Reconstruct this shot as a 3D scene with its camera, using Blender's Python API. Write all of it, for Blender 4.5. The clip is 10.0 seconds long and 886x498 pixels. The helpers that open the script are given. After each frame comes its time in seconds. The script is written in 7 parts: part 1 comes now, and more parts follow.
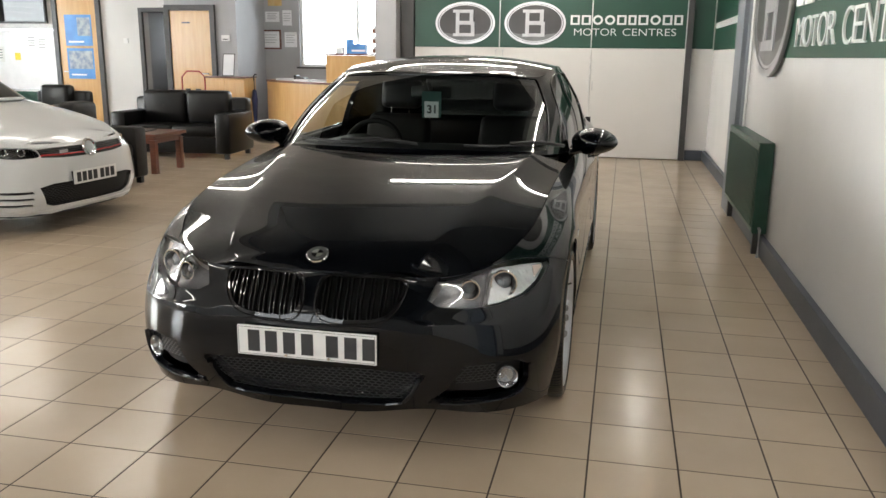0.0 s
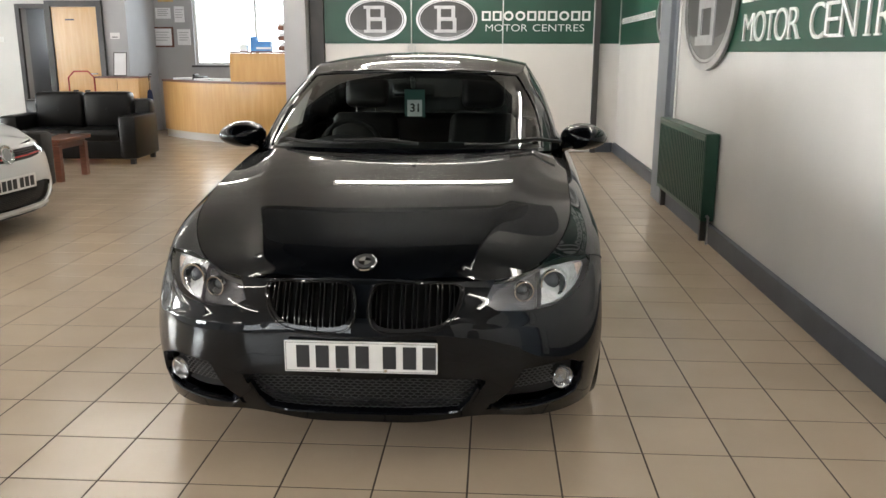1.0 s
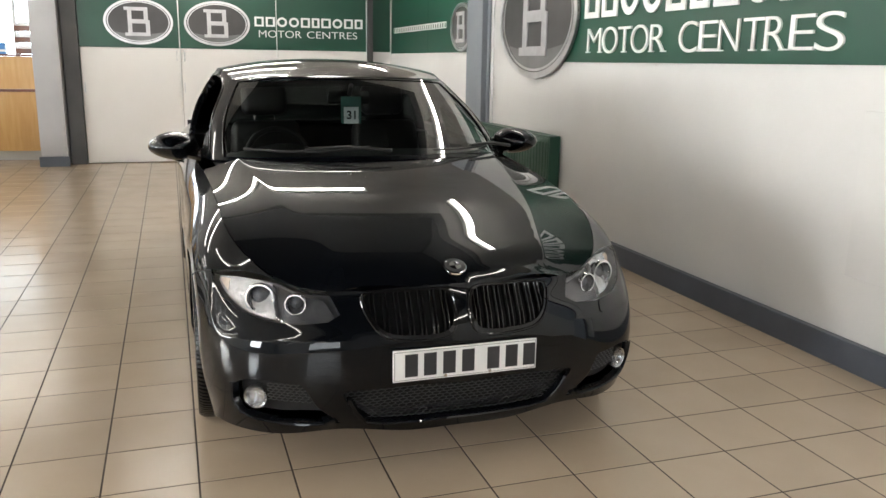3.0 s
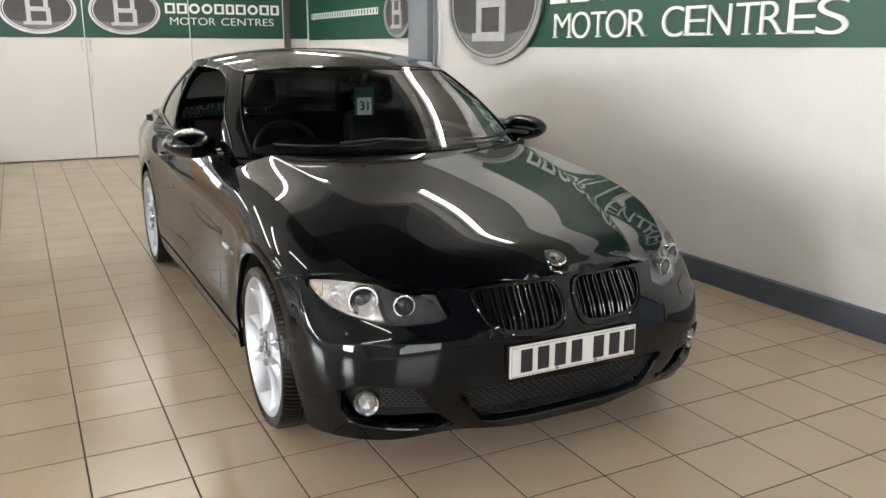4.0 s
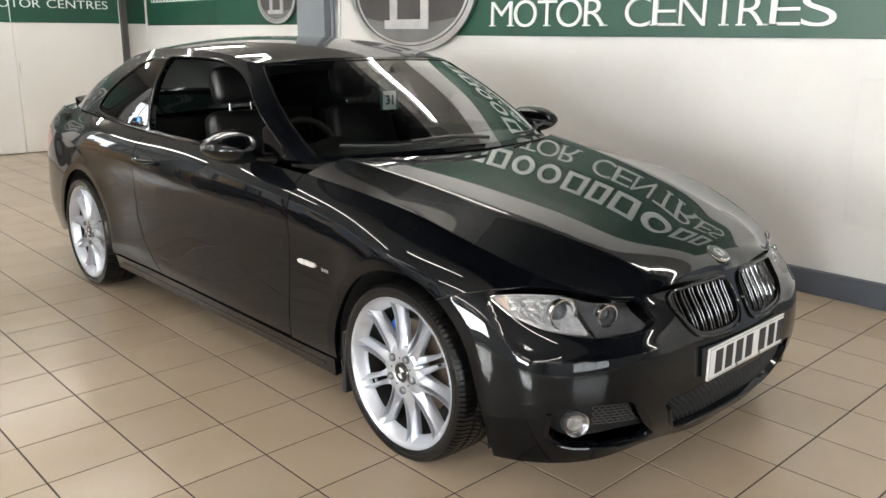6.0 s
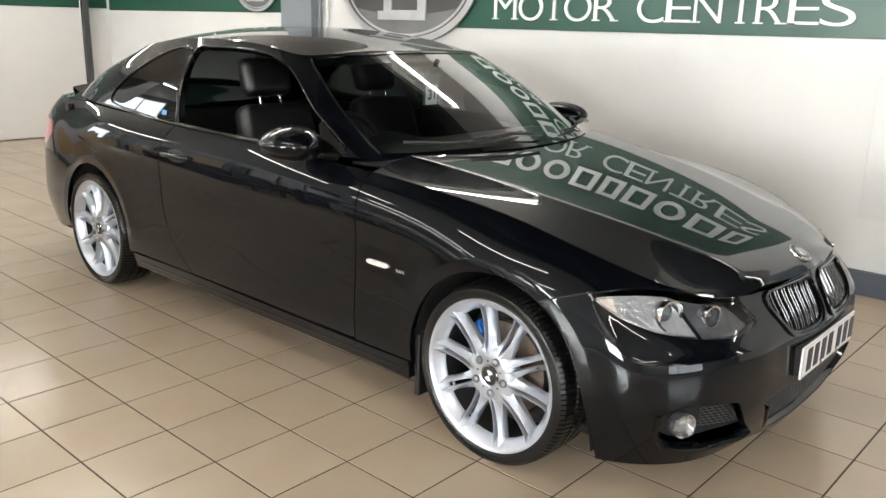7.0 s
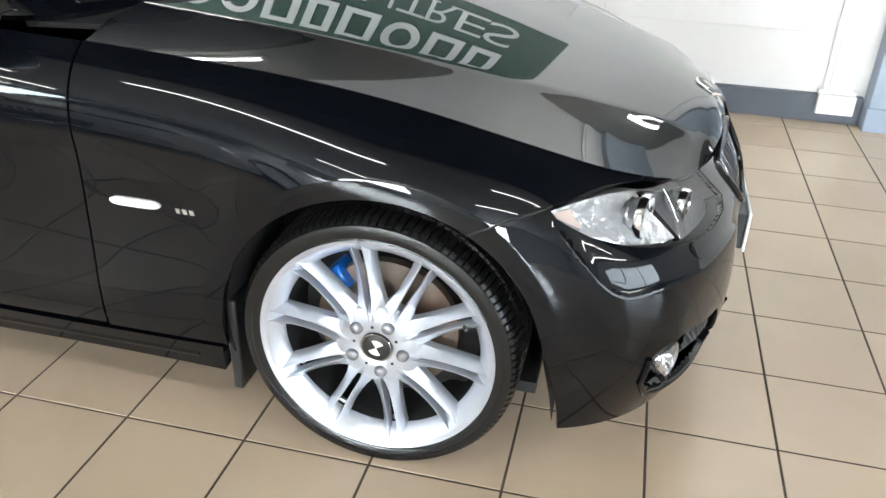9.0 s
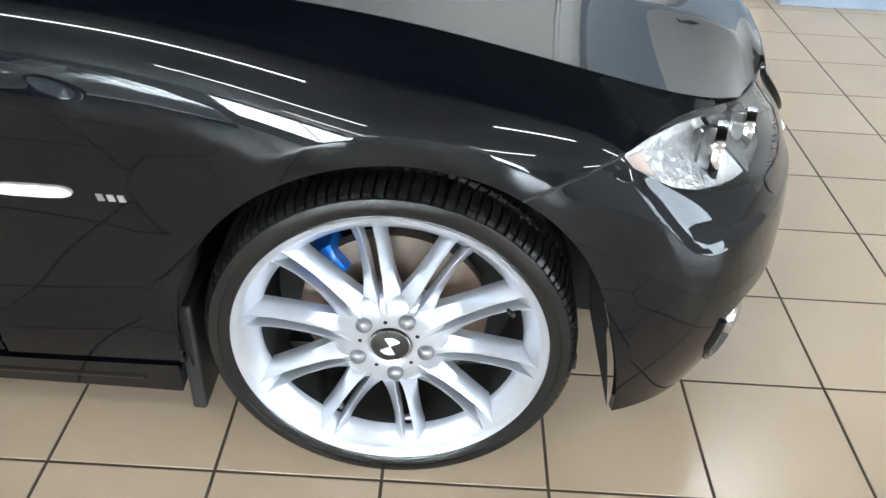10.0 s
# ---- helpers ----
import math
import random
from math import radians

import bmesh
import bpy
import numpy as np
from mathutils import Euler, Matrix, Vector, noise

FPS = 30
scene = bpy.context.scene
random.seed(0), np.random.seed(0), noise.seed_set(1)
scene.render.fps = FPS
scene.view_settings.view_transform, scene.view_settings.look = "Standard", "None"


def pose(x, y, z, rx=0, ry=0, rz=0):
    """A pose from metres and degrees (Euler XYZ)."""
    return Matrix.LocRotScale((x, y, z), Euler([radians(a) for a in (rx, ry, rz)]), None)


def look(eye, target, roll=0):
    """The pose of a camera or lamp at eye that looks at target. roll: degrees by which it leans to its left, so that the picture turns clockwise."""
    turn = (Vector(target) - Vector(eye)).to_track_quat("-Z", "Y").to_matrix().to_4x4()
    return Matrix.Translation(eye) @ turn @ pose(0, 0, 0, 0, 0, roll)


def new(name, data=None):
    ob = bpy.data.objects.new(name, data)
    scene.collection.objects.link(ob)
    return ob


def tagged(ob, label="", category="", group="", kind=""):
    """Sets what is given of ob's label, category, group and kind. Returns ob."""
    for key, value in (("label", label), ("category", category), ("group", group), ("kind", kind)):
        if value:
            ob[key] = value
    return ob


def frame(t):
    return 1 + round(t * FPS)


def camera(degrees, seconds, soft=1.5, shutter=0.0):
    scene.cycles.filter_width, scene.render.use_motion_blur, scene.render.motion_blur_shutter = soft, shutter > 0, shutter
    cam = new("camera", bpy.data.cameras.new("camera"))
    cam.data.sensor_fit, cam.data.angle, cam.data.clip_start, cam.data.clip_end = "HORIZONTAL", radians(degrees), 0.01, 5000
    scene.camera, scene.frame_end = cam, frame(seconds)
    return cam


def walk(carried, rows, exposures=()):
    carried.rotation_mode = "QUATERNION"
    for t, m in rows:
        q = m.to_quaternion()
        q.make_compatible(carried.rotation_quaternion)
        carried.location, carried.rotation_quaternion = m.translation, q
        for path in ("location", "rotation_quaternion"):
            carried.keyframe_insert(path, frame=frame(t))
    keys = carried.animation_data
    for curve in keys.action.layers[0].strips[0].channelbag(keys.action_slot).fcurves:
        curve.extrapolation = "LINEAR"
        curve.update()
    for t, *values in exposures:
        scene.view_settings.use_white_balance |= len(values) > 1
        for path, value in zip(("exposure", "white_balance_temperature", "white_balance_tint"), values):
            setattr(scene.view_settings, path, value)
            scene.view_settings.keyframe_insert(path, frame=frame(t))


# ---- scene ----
cam = camera(56.9, 10.0)
PATH = [
    (0, (-0.043, 0.068, 1.417), (-0.453, 1.971, 0.956), 0.6),
    (0.5, (-0.356, 0.029, 1.406), (-0.633, 1.954, 0.942), -0.2),
    (1, (-0.655, 0.062, 1.419), (-0.772, 2.003, 0.951), 0.1),
    (1.5, (-1.003, -0.009, 1.407), (-0.895, 1.935, 0.949), 0.7),
    (2, (-1.364, -0.036, 1.413), (-1.06, 1.888, 0.96), 0.7),
    (2.5, (-1.681, 0.07, 1.425), (-1.251, 1.971, 0.975), 0.8),
    (2.7, (-1.793, 0.105, 1.419), (-1.293, 1.99, 0.974), 0.8),
    (3.8, (-2.588, 0.404, 1.406), (-1.735, 2.15, 0.932), 0.5),
    (4, (-2.686, 0.508, 1.42), (-1.799, 2.236, 0.942), 0.1),
    (4.5, (-2.942, 0.708, 1.419), (-1.932, 2.369, 0.946), 0.1),
    (5, (-3.26, 0.926, 1.437), (-2.116, 2.498, 0.972), -0.2),
    (5.5, (-3.467, 1.177, 1.42), (-2.23, 2.672, 0.935), -0.1),
    (6, (-3.623, 1.45, 1.431), (-2.298, 2.859, 0.924), 0.4),
    (6.2, (-3.708, 1.556, 1.425), (-2.358, 2.94, 0.914), 0.8),
    (7.3, (-3.968, 1.973, 1.45), (-2.505, 3.219, 0.895), 1.7),
    (7.5, (-3.926, 2.058, 1.433), (-2.445, 3.267, 0.847), 2.1),
    (8, (-3.731, 2.329, 1.411), (-2.146, 3.354, 0.75), 2.8),
    (8.5, (-3.539, 2.635, 1.377), (-1.841, 3.362, 0.609), 2.9),
    (9, (-3.348, 2.983, 1.354), (-1.631, 3.369, 0.405), 2.0),
    (9.5, (-3.14, 3.201, 1.294), (-1.467, 3.406, 0.217), 0.9),
    (10, (-2.967, 3.366, 1.259), (-1.346, 3.359, 0.086), 3.5),
]
EXPOSURES = [(0, .03, 6480, 10), (5.0, .15, 6380, 10), (7.5, .52, 6280, 9), (8.2, .72, 6150, 9), (9.0, .80, 5900, 7), (10.0, .80, 5700, 5)]
walk(cam, [(t, look(eye, target, roll)) for t, eye, target, roll in PATH], EXPOSURES)


# ---- world, light, exposure ----
CEIL = 2.85
world = bpy.data.worlds.new("sky")
scene.world = world
world.use_nodes = True
wn = world.node_tree.nodes
sky = wn.new("ShaderNodeTexSky")
sky.sky_type, sky.sun_disc = "NISHITA", False
sky.sun_elevation, sky.sun_rotation = radians(28), radians(150)
world.node_tree.links.new(sky.outputs[0], wn["Background"].inputs[0])
wn["Background"].inputs[1].default_value = 0.12

TUBE_POWER = 51.0


# ---- materials ----
def rgb(r, g, b):
    return (r, g, b, 1.0)


def mat(name, color, rough=0.5, metal=0.0, color2=None, scale=4.0, detail=6.0, mix=(0.35, 0.65), bump=0.0, bump_scale=60.0,
        coat=0.0, coat_rough=0.03, spec=0.5, rough2=None, stretch=(1, 1, 1), by_object=0.0, ior=1.5, coat_ior=1.5, in_place=False):
    """A procedural surface: two colours mixed by noise at one scale, fine relief at another."""
    m = bpy.data.materials.new(name)
    m.use_nodes = True
    nt = m.node_tree
    b = nt.nodes["Principled BSDF"]
    b.inputs["Base Color"].default_value = rgb(*color)
    b.inputs["Roughness"].default_value = rough
    b.inputs["Metallic"].default_value = metal
    b.inputs["Coat Weight"].default_value = coat
    b.inputs["Coat Roughness"].default_value = coat_rough
    b.inputs["Coat IOR"].default_value = coat_ior
    b.inputs["Specular IOR Level"].default_value = spec
    b.inputs["IOR"].default_value = ior
    tc = nt.nodes.new("ShaderNodeTexCoord")
    mp = nt.nodes.new("ShaderNodeMapping")
    mp.inputs["Scale"].default_value = stretch
    nt.links.new(nt.nodes.new("ShaderNodeNewGeometry").outputs["Position"] if in_place else tc.outputs["Object"], mp.inputs["Vector"])
    if color2 is not None:
        n = nt.nodes.new("ShaderNodeTexNoise")
        n.inputs["Scale"].default_value, n.inputs["Detail"].default_value = scale, detail
        nt.links.new(mp.outputs[0], n.inputs["Vector"])
        r = nt.nodes.new("ShaderNodeMapRange")
        r.inputs[1].default_value, r.inputs[2].default_value = mix
        nt.links.new(n.outputs[0], r.inputs[0])
        x = nt.nodes.new("ShaderNodeMix")
        x.data_type = "RGBA"
        x.inputs["A"].default_value, x.inputs["B"].default_value = rgb(*color), rgb(*color2)
        nt.links.new(r.outputs[0], x.inputs["Factor"])
        out = x.outputs["Result"]
        if by_object:
            oi = nt.nodes.new("ShaderNodeObjectInfo")
            r2 = nt.nodes.new("ShaderNodeMapRange")
            r2.inputs[3].default_value, r2.inputs[4].default_value = 1 - by_object, 1 + by_object
            nt.links.new(oi.outputs["Random"], r2.inputs[0])
            hsv = nt.nodes.new("ShaderNodeHueSaturation")
            nt.links.new(r2.outputs[0], hsv.inputs["Value"])
            nt.links.new(out, hsv.inputs["Color"])
            out = hsv.outputs[0]
        nt.links.new(out, b.inputs["Base Color"])
        if rough2 is not None:
            r3 = nt.nodes.new("ShaderNodeMapRange")
            r3.inputs[3].default_value, r3.inputs[4].default_value = rough, rough2
            nt.links.new(n.outputs[0], r3.inputs[0])
            nt.links.new(r3.outputs[0], b.inputs["Roughness"])
    if bump:
        n2 = nt.nodes.new("ShaderNodeTexNoise")
        n2.inputs["Scale"].default_value, n2.inputs["Detail"].default_value = bump_scale, 4.0
        nt.links.new(mp.outputs[0], n2.inputs["Vector"])
        bp = nt.nodes.new("ShaderNodeBump")
        bp.inputs["Strength"].default_value, bp.inputs["Distance"].default_value = bump, 0.01
        nt.links.new(n2.outputs[0], bp.inputs["Height"])
        nt.links.new(bp.outputs[0], b.inputs["Normal"])
    return m


def glow(name, color, strength):
    m = bpy.data.materials.new(name)
    m.use_nodes = True
    b = m.node_tree.nodes["Principled BSDF"]
    b.inputs["Base Color"].default_value = rgb(*color)
    b.inputs["Emission Color"].default_value = rgb(*color)
    b.inputs["Emission Strength"].default_value = strength
    return m


def glass(name, color, rough=0.0, ior=1.45, sheen=4.6):
    """Thin pane: clear or tinted see-through with a mirror-like surface."""
    m = bpy.data.materials.new(name)
    m.use_nodes = True
    nt = m.node_tree
    nt.nodes.remove(nt.nodes["Principled BSDF"])
    t = nt.nodes.new("ShaderNodeBsdfTransparent")
    t.inputs[0].default_value = rgb(*color)
    g = nt.nodes.new("ShaderNodeBsdfGlossy")
    g.inputs["Roughness"].default_value = rough
    lw = nt.nodes.new("ShaderNodeLayerWeight")
    lw.inputs[0].default_value = 0.5
    pw = nt.nodes.new("ShaderNodeMath")
    pw.operation = "POWER"
    pw.inputs[1].default_value = sheen
    nt.links.new(lw.outputs["Facing"], pw.inputs[0])
    f = nt.nodes.new("ShaderNodeMapRange")
    f.inputs[3].default_value, f.inputs[4].default_value = ((ior - 1) / (ior + 1)) ** 2 * 1.7, 1.0
    nt.links.new(pw.outputs[0], f.inputs[0])
    mx = nt.nodes.new("ShaderNodeMixShader")
    nt.links.new(f.outputs[0], mx.inputs[0])
    nt.links.new(t.outputs[0], mx.inputs[1])
    nt.links.new(g.outputs[0], mx.inputs[2])
    nt.links.new(mx.outputs[0], nt.nodes["Material Output"].inputs[0])
    return m


# the broad second tone stands for soft shadow blotches as well as smudges
M_WALL = mat("wall_paint", (0.66, 0.65, 0.63), 0.62, color2=(0.60, 0.59, 0.575), scale=0.9, bump=0.08, bump_scale=35, rough2=0.75)
M_GREYWALL = mat("grey_wall_paint", (0.40, 0.40, 0.41), 0.6, color2=(0.36, 0.36, 0.37), scale=1.5, bump=0.06, bump_scale=40)
M_PILLAR = mat("blue_grey_paint", (0.20, 0.22, 0.245), 0.5, color2=(0.17, 0.19, 0.215), scale=2.0, bump=0.05, bump_scale=40)
M_BASE = mat("slate_grey_skirting", (0.075, 0.085, 0.105), 0.45, color2=(0.058, 0.066, 0.084), scale=3, bump=0.05)
M_FRAME = mat("dark_frame_paint", (0.055, 0.052, 0.052), 0.45, color2=(0.04, 0.04, 0.04), scale=3)
M_DOORWHITE = mat("white_door_paint", (0.69, 0.67, 0.645), 0.4, color2=(0.65, 0.63, 0.605), scale=1.0, bump=0.03, bump_scale=25)
M_GREEN = mat("green_sign_board", (0.008, 0.060, 0.036), 0.35, color2=(0.007, 0.052, 0.031), scale=2.0)
M_LETTER = mat("white_sign_letter", (0.80, 0.81, 0.80), 0.4, color2=(0.74, 0.75, 0.74), scale=8)
M_SILVER = mat("brushed_silver", (0.62, 0.62, 0.63), 0.3, 0.85, color2=(0.5, 0.5, 0.51), scale=6)
M_OVAL = mat("dark_badge_face", (0.028, 0.025, 0.025), 0.32, color2=(0.075, 0.072, 0.072), scale=1.6, mix=(0.3, 0.8))
M_RADIATOR = mat("green_radiator_enamel", (0.010, 0.056, 0.034), 0.35, color2=(0.008, 0.046, 0.028), scale=5)
M_CEIL = mat("ceiling_tile", (0.40, 0.385, 0.365), 0.8, color2=(0.36, 0.345, 0.325), scale=3, bump=0.1, bump_scale=120)
M_DARKCEIL = mat("dark_soffit", (0.010, 0.010, 0.011), 0.7, color2=(0.015, 0.015, 0.015), scale=2)
M_TILE = mat("beige_floor_tile", (0.412, 0.325, 0.234), 0.15, color2=(0.458, 0.367, 0.272), scale=2.6, mix=(0.25, 0.75), rough2=0.27, by_object=0.045, detail=4, in_place=True, bump=0.05, bump_scale=16)
M_GROUT = mat("dark_grout", (0.034, 0.022, 0.015), 0.9, color2=(0.055, 0.038, 0.026), scale=12, bump=0.2)
M_WOOD = mat("beech_veneer", (0.50, 0.285, 0.095), 0.35, color2=(0.56, 0.34, 0.13), scale=3.5, stretch=(6, 6, 0.6), detail=8, coat=0.3, coat_rough=0.2)
M_DARKWOOD = mat("dark_red_wood", (0.09, 0.028, 0.015), 0.32, color2=(0.14, 0.045, 0.022), scale=6, stretch=(1, 8, 8), coat=0.3)
M_LEATHER = mat("black_leather", (0.0025, 0.0024, 0.0024), 0.33, color2=(0.004, 0.0038, 0.0038), scale=7, bump=0.10, bump_scale=60, spec=0.25)
M_GREYFAB = mat("charcoal_leatherette", (0.010, 0.009, 0.0085), 0.45, spec=0.3, color2=(0.014, 0.013, 0.012), scale=6, bump=0.2, bump_scale=180)
M_BLACK = mat("black_plastic", (0.008, 0.008, 0.008), 0.45, color2=(0.012, 0.012, 0.012), scale=20, bump=0.08, bump_scale=300)
M_DARKCHROME = mat("gloss_black_grille", (0.007, 0.007, 0.007), 0.4, 0.0, coat=1.0, spec=.08, coat_rough=.05, coat_ior=1.55)
M_GLOSSBLACK = mat("gloss_black_plastic", (0.004, 0.004, 0.004), 0.4, coat=1.0, spec=.03, coat_rough=.012, coat_ior=1.4)
M_MESH = mat("satin_black_mesh", (0.034, 0.034, 0.035), 0.35, color2=(0.022, 0.022, 0.023), scale=30)
M_CHROME = mat("chrome", (0.75, 0.75, 0.76), 0.08, 1.0)
M_PAPER = mat("paper", (0.82, 0.825, 0.84), 0.7, color2=(0.77, 0.775, 0.79), scale=5)
M_INK = mat("printed_ink", (0.02, 0.02, 0.022), 0.5)
M_BLUE = mat("blue_print", (0.045, 0.19, 0.50), 0.4, color2=(0.07, 0.27, 0.60), scale=5)
M_WHITEPLASTIC = mat("white_plastic", (0.75, 0.75, 0.74), 0.35, color2=(0.70, 0.70, 0.69), scale=10)
M_RED = mat("red_enamel", (0.35, 0.02, 0.015), 0.3)
M_TUBE = glow("fluorescent_tube", (1.0, 0.95, 0.86), TUBE_POWER)
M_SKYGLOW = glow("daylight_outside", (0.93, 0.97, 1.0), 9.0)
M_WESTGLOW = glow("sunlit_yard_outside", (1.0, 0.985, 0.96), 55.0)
# fill light behind the added lounge window
M_LOUNGEFILL = glow("lounge_fill_glow", (0.95, 0.98, 1.0), 22.0)
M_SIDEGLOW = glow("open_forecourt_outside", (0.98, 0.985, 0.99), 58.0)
# fill light behind the added front window
M_FRONTFILL = glow("front_fill_glow", (0.97, 0.98, 1.0), 8.0)
M_PANE = glass("window_pane", (0.93, 0.95, 0.95))


# ---- builders ----
def mesh_ob(name, verts, faces, material, parent=None, label="", smooth=False, normals=None):
    me = bpy.data.meshes.new(name)
    me.from_pydata([tuple(v) for v in verts], [], [tuple(f) for f in faces])
    me.materials.append(material)
    if smooth or normals is not None:
        me.polygons.foreach_set("use_smooth", [True] * len(me.polygons))
    me.update()
    if normals is not None:
        me.normals_split_custom_set_from_vertices([tuple(n) for n in normals])
    ob = new(name, me)
    if parent is not None:
        ob.parent = parent
    if label:
        tagged(ob, label)
    return ob


def part(name, bm, material, parent=None, label="", smooth=False):
    """Links a bmesh as one mesh object."""
    me = bpy.data.meshes.new(name)
    bmesh.ops.recalc_face_normals(bm, faces=bm.faces)
    bm.to_mesh(me)
    bm.free()
    me.materials.append(material)
    if smooth:
        me.polygons.foreach_set("use_smooth", [True] * len(me.polygons))
        me.set_sharp_from_angle(angle=radians(38))
    ob = new(name, me)
    if parent is not None:
        ob.parent = parent
    if label:
        tagged(ob, label)
    return ob


def thing(name, label, category, m=None, group="", kind=""):
    ob = new(name)
    ob.empty_display_size = 0.1
    if m is not None:
        ob.matrix_world = m
    return tagged(ob, label, category, group, kind)


def box(bm, x0, x1, y0, y1, z0, z1, bevel=0.0, seg=2, m=None):
    r = bmesh.ops.create_cube(bm, size=1.0)
    vs = r["verts"]
    t = Matrix.Translation(((x0 + x1) / 2, (y0 + y1) / 2, (z0 + z1) / 2)) @ Matrix.Diagonal((abs(x1 - x0), abs(y1 - y0), abs(z1 - z0), 1))
    bmesh.ops.transform(bm, matrix=t, verts=vs)
    if bevel:
        es = list({e for v in vs for e in v.link_edges})
        r = bmesh.ops.bevel(bm, geom=es, offset=bevel, segments=seg, profile=0.5, affect="EDGES")
        vs = list({v for f in r["faces"] for v in f.verts} | {v for v in vs if v.is_valid})
    if m is not None:
        bmesh.ops.transform(bm, matrix=m, verts=[v for v in vs if v.is_valid])
    return bm


def boxes(*dims, bevel=0.0):
    bm = bmesh.new()
    for d in dims:
        box(bm, *d, bevel=bevel)
    return bm


def cyl(bm, p, q, r, seg=16, r2=None, caps=True):
    p, q = Vector(p), Vector(q)
    d = q - p
    t = Matrix.Translation((p + q) / 2) @ d.to_track_quat("Z", "Y").to_matrix().to_4x4()
    bmesh.ops.create_cone(bm, cap_ends=caps, segments=seg, radius1=r, radius2=r if r2 is None else r2, depth=d.length, matrix=t)
    return bm


def lathe(bm, profile, seg=64, axis="X", closed=False):
    """Turns (radius, height) pairs round an axis."""
    rings = []
    for r, h in profile:
        ring = []
        for i in range(seg):
            a = 2 * math.pi * i / seg
            c, s = r * math.cos(a), r * math.sin(a)
            ring.append(bm.verts.new((h, c, s) if axis == "X" else (c, s, h) if axis == "Z" else (c, h, s)))
        rings.append(ring)
    pairs = list(zip(rings, rings[1:])) + ([(rings[-1], rings[0])] if closed else [])
    for a, b in pairs:
        for i in range(seg):
            j = (i + 1) % seg
            bm.faces.new((a[i], a[j], b[j], b[i]))
    return bm


def tube(bm, pts, r, seg=8):
    """A round bar along points."""
    pts = [Vector(p) for p in pts]
    rings = []
    for i, p in enumerate(pts):
        d = (pts[min(i + 1, len(pts) - 1)] - pts[max(i - 1, 0)]).normalized()
        q = d.to_track_quat("Z", "Y")
        rings.append([bm.verts.new(p + q @ Vector((r * math.cos(2 * math.pi * k / seg), r * math.sin(2 * math.pi * k / seg), 0))) for k in range(seg)])
    for a, b in zip(rings, rings[1:]):
        for k in range(seg):
            bm.faces.new((a[k], a[(k + 1) % seg], b[(k + 1) % seg], b[k]))
    bm.faces.new(rings[0])
    bm.faces.new(rings[-1][::-1])
    return bm


def text_mesh(body, size, width=None, depth=0.006, weight=-0.012):
    """Flat lettering as a mesh: x along the line, y up, standing on z = 0."""
    cu = bpy.data.curves.new("lettering", "FONT")
    cu.body, cu.size, cu.extrude, cu.align_x, cu.align_y = body, size, depth / 2, "CENTER", "CENTER"
    cu.offset = size * weight
    ob = bpy.data.objects.new("lettering", cu)
    me = bpy.data.meshes.new_from_object(ob)
    bpy.data.objects.remove(ob)
    bm = bmesh.new()
    bm.from_mesh(me)
    bpy.data.meshes.remove(me)
    xs = [v.co.x for v in bm.verts]
    ys = [v.co.y for v in bm.verts]
    cx, cy, w = (max(xs) + min(xs)) / 2, (max(ys) + min(ys)) / 2, max(xs) - min(xs)
    k = width / w if width else 1.0
    for v in bm.verts:
        v.co.x, v.co.y = (v.co.x - cx) * k, v.co.y - cy
    return bm


# ---- room ----
WALL_X, BACK_Y, DOOR_Y, WIN_Y = 1.04, 12.13, 14.0, 15.2
FAR_X = 1.135
TILE, GX, GY = 0.3145, -0.407, 2.507
WEST, SOUTH, RECESS = -12.6, -5.0, 6.0


def structure(name, bm, material, label, category="wall", smooth=False):
    return tagged(part(name, bm, material, None, "", smooth), label, category, kind="structure")


structure("wall_east", boxes((WALL_X, WALL_X + .2, SOUTH, 8.2, 0, CEIL), (FAR_X, FAR_X + .2, 8.2, 12.5, 0, CEIL)), M_WALL, "off-white painted plaster wall along the parking bay")
structure("wall_north", boxes((-3.3, FAR_X, BACK_Y + .07, BACK_Y + .27, 0, CEIL)), M_WALL, "off-white wall behind the folding doors")
structure("wall_west", boxes((WEST - .2, WEST, SOUTH, -2.2, 0, CEIL), (WEST - .2, WEST, -2.2, -.2, 0, .9), (WEST - .2, WEST, -2.2, -.2, 2.6, CEIL), (WEST - .2, WEST, -.2, 4.0, 0, CEIL), (WEST - .2, WEST, 4.0, 6.6, 0, .9), (WEST - .2, WEST, 4.0, 6.6, 2.6, CEIL), (WEST - .2, WEST, 6.6, 10.8, 0, CEIL), (WEST - .2, WEST, 10.8, 12.6, 0, .9), (WEST - .2, WEST, 10.8, 12.6, 2.6, CEIL), (WEST - .2, WEST, 12.6, DOOR_Y, 0, CEIL)), M_WALL, "painted wall with two bright shop windows and an added one")
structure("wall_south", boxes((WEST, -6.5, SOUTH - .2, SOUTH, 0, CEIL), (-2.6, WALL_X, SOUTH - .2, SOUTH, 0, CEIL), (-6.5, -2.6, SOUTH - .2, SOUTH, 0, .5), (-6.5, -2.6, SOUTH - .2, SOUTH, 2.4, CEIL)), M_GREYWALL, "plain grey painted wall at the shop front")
structure("wall_doors", boxes((WEST, -8.66, DOOR_Y, DOOR_Y + .15, 0, CEIL), (-8.66, -8.24, DOOR_Y, DOOR_Y + .15, 2.13, CEIL)), M_WALL, "pale painted wall beside the doorway")
structure("wall_door_grey", boxes((-8.24, -6.85, DOOR_Y, DOOR_Y + .15, 0, CEIL)), M_GREYWALL, "grey painted wall round the wooden door")
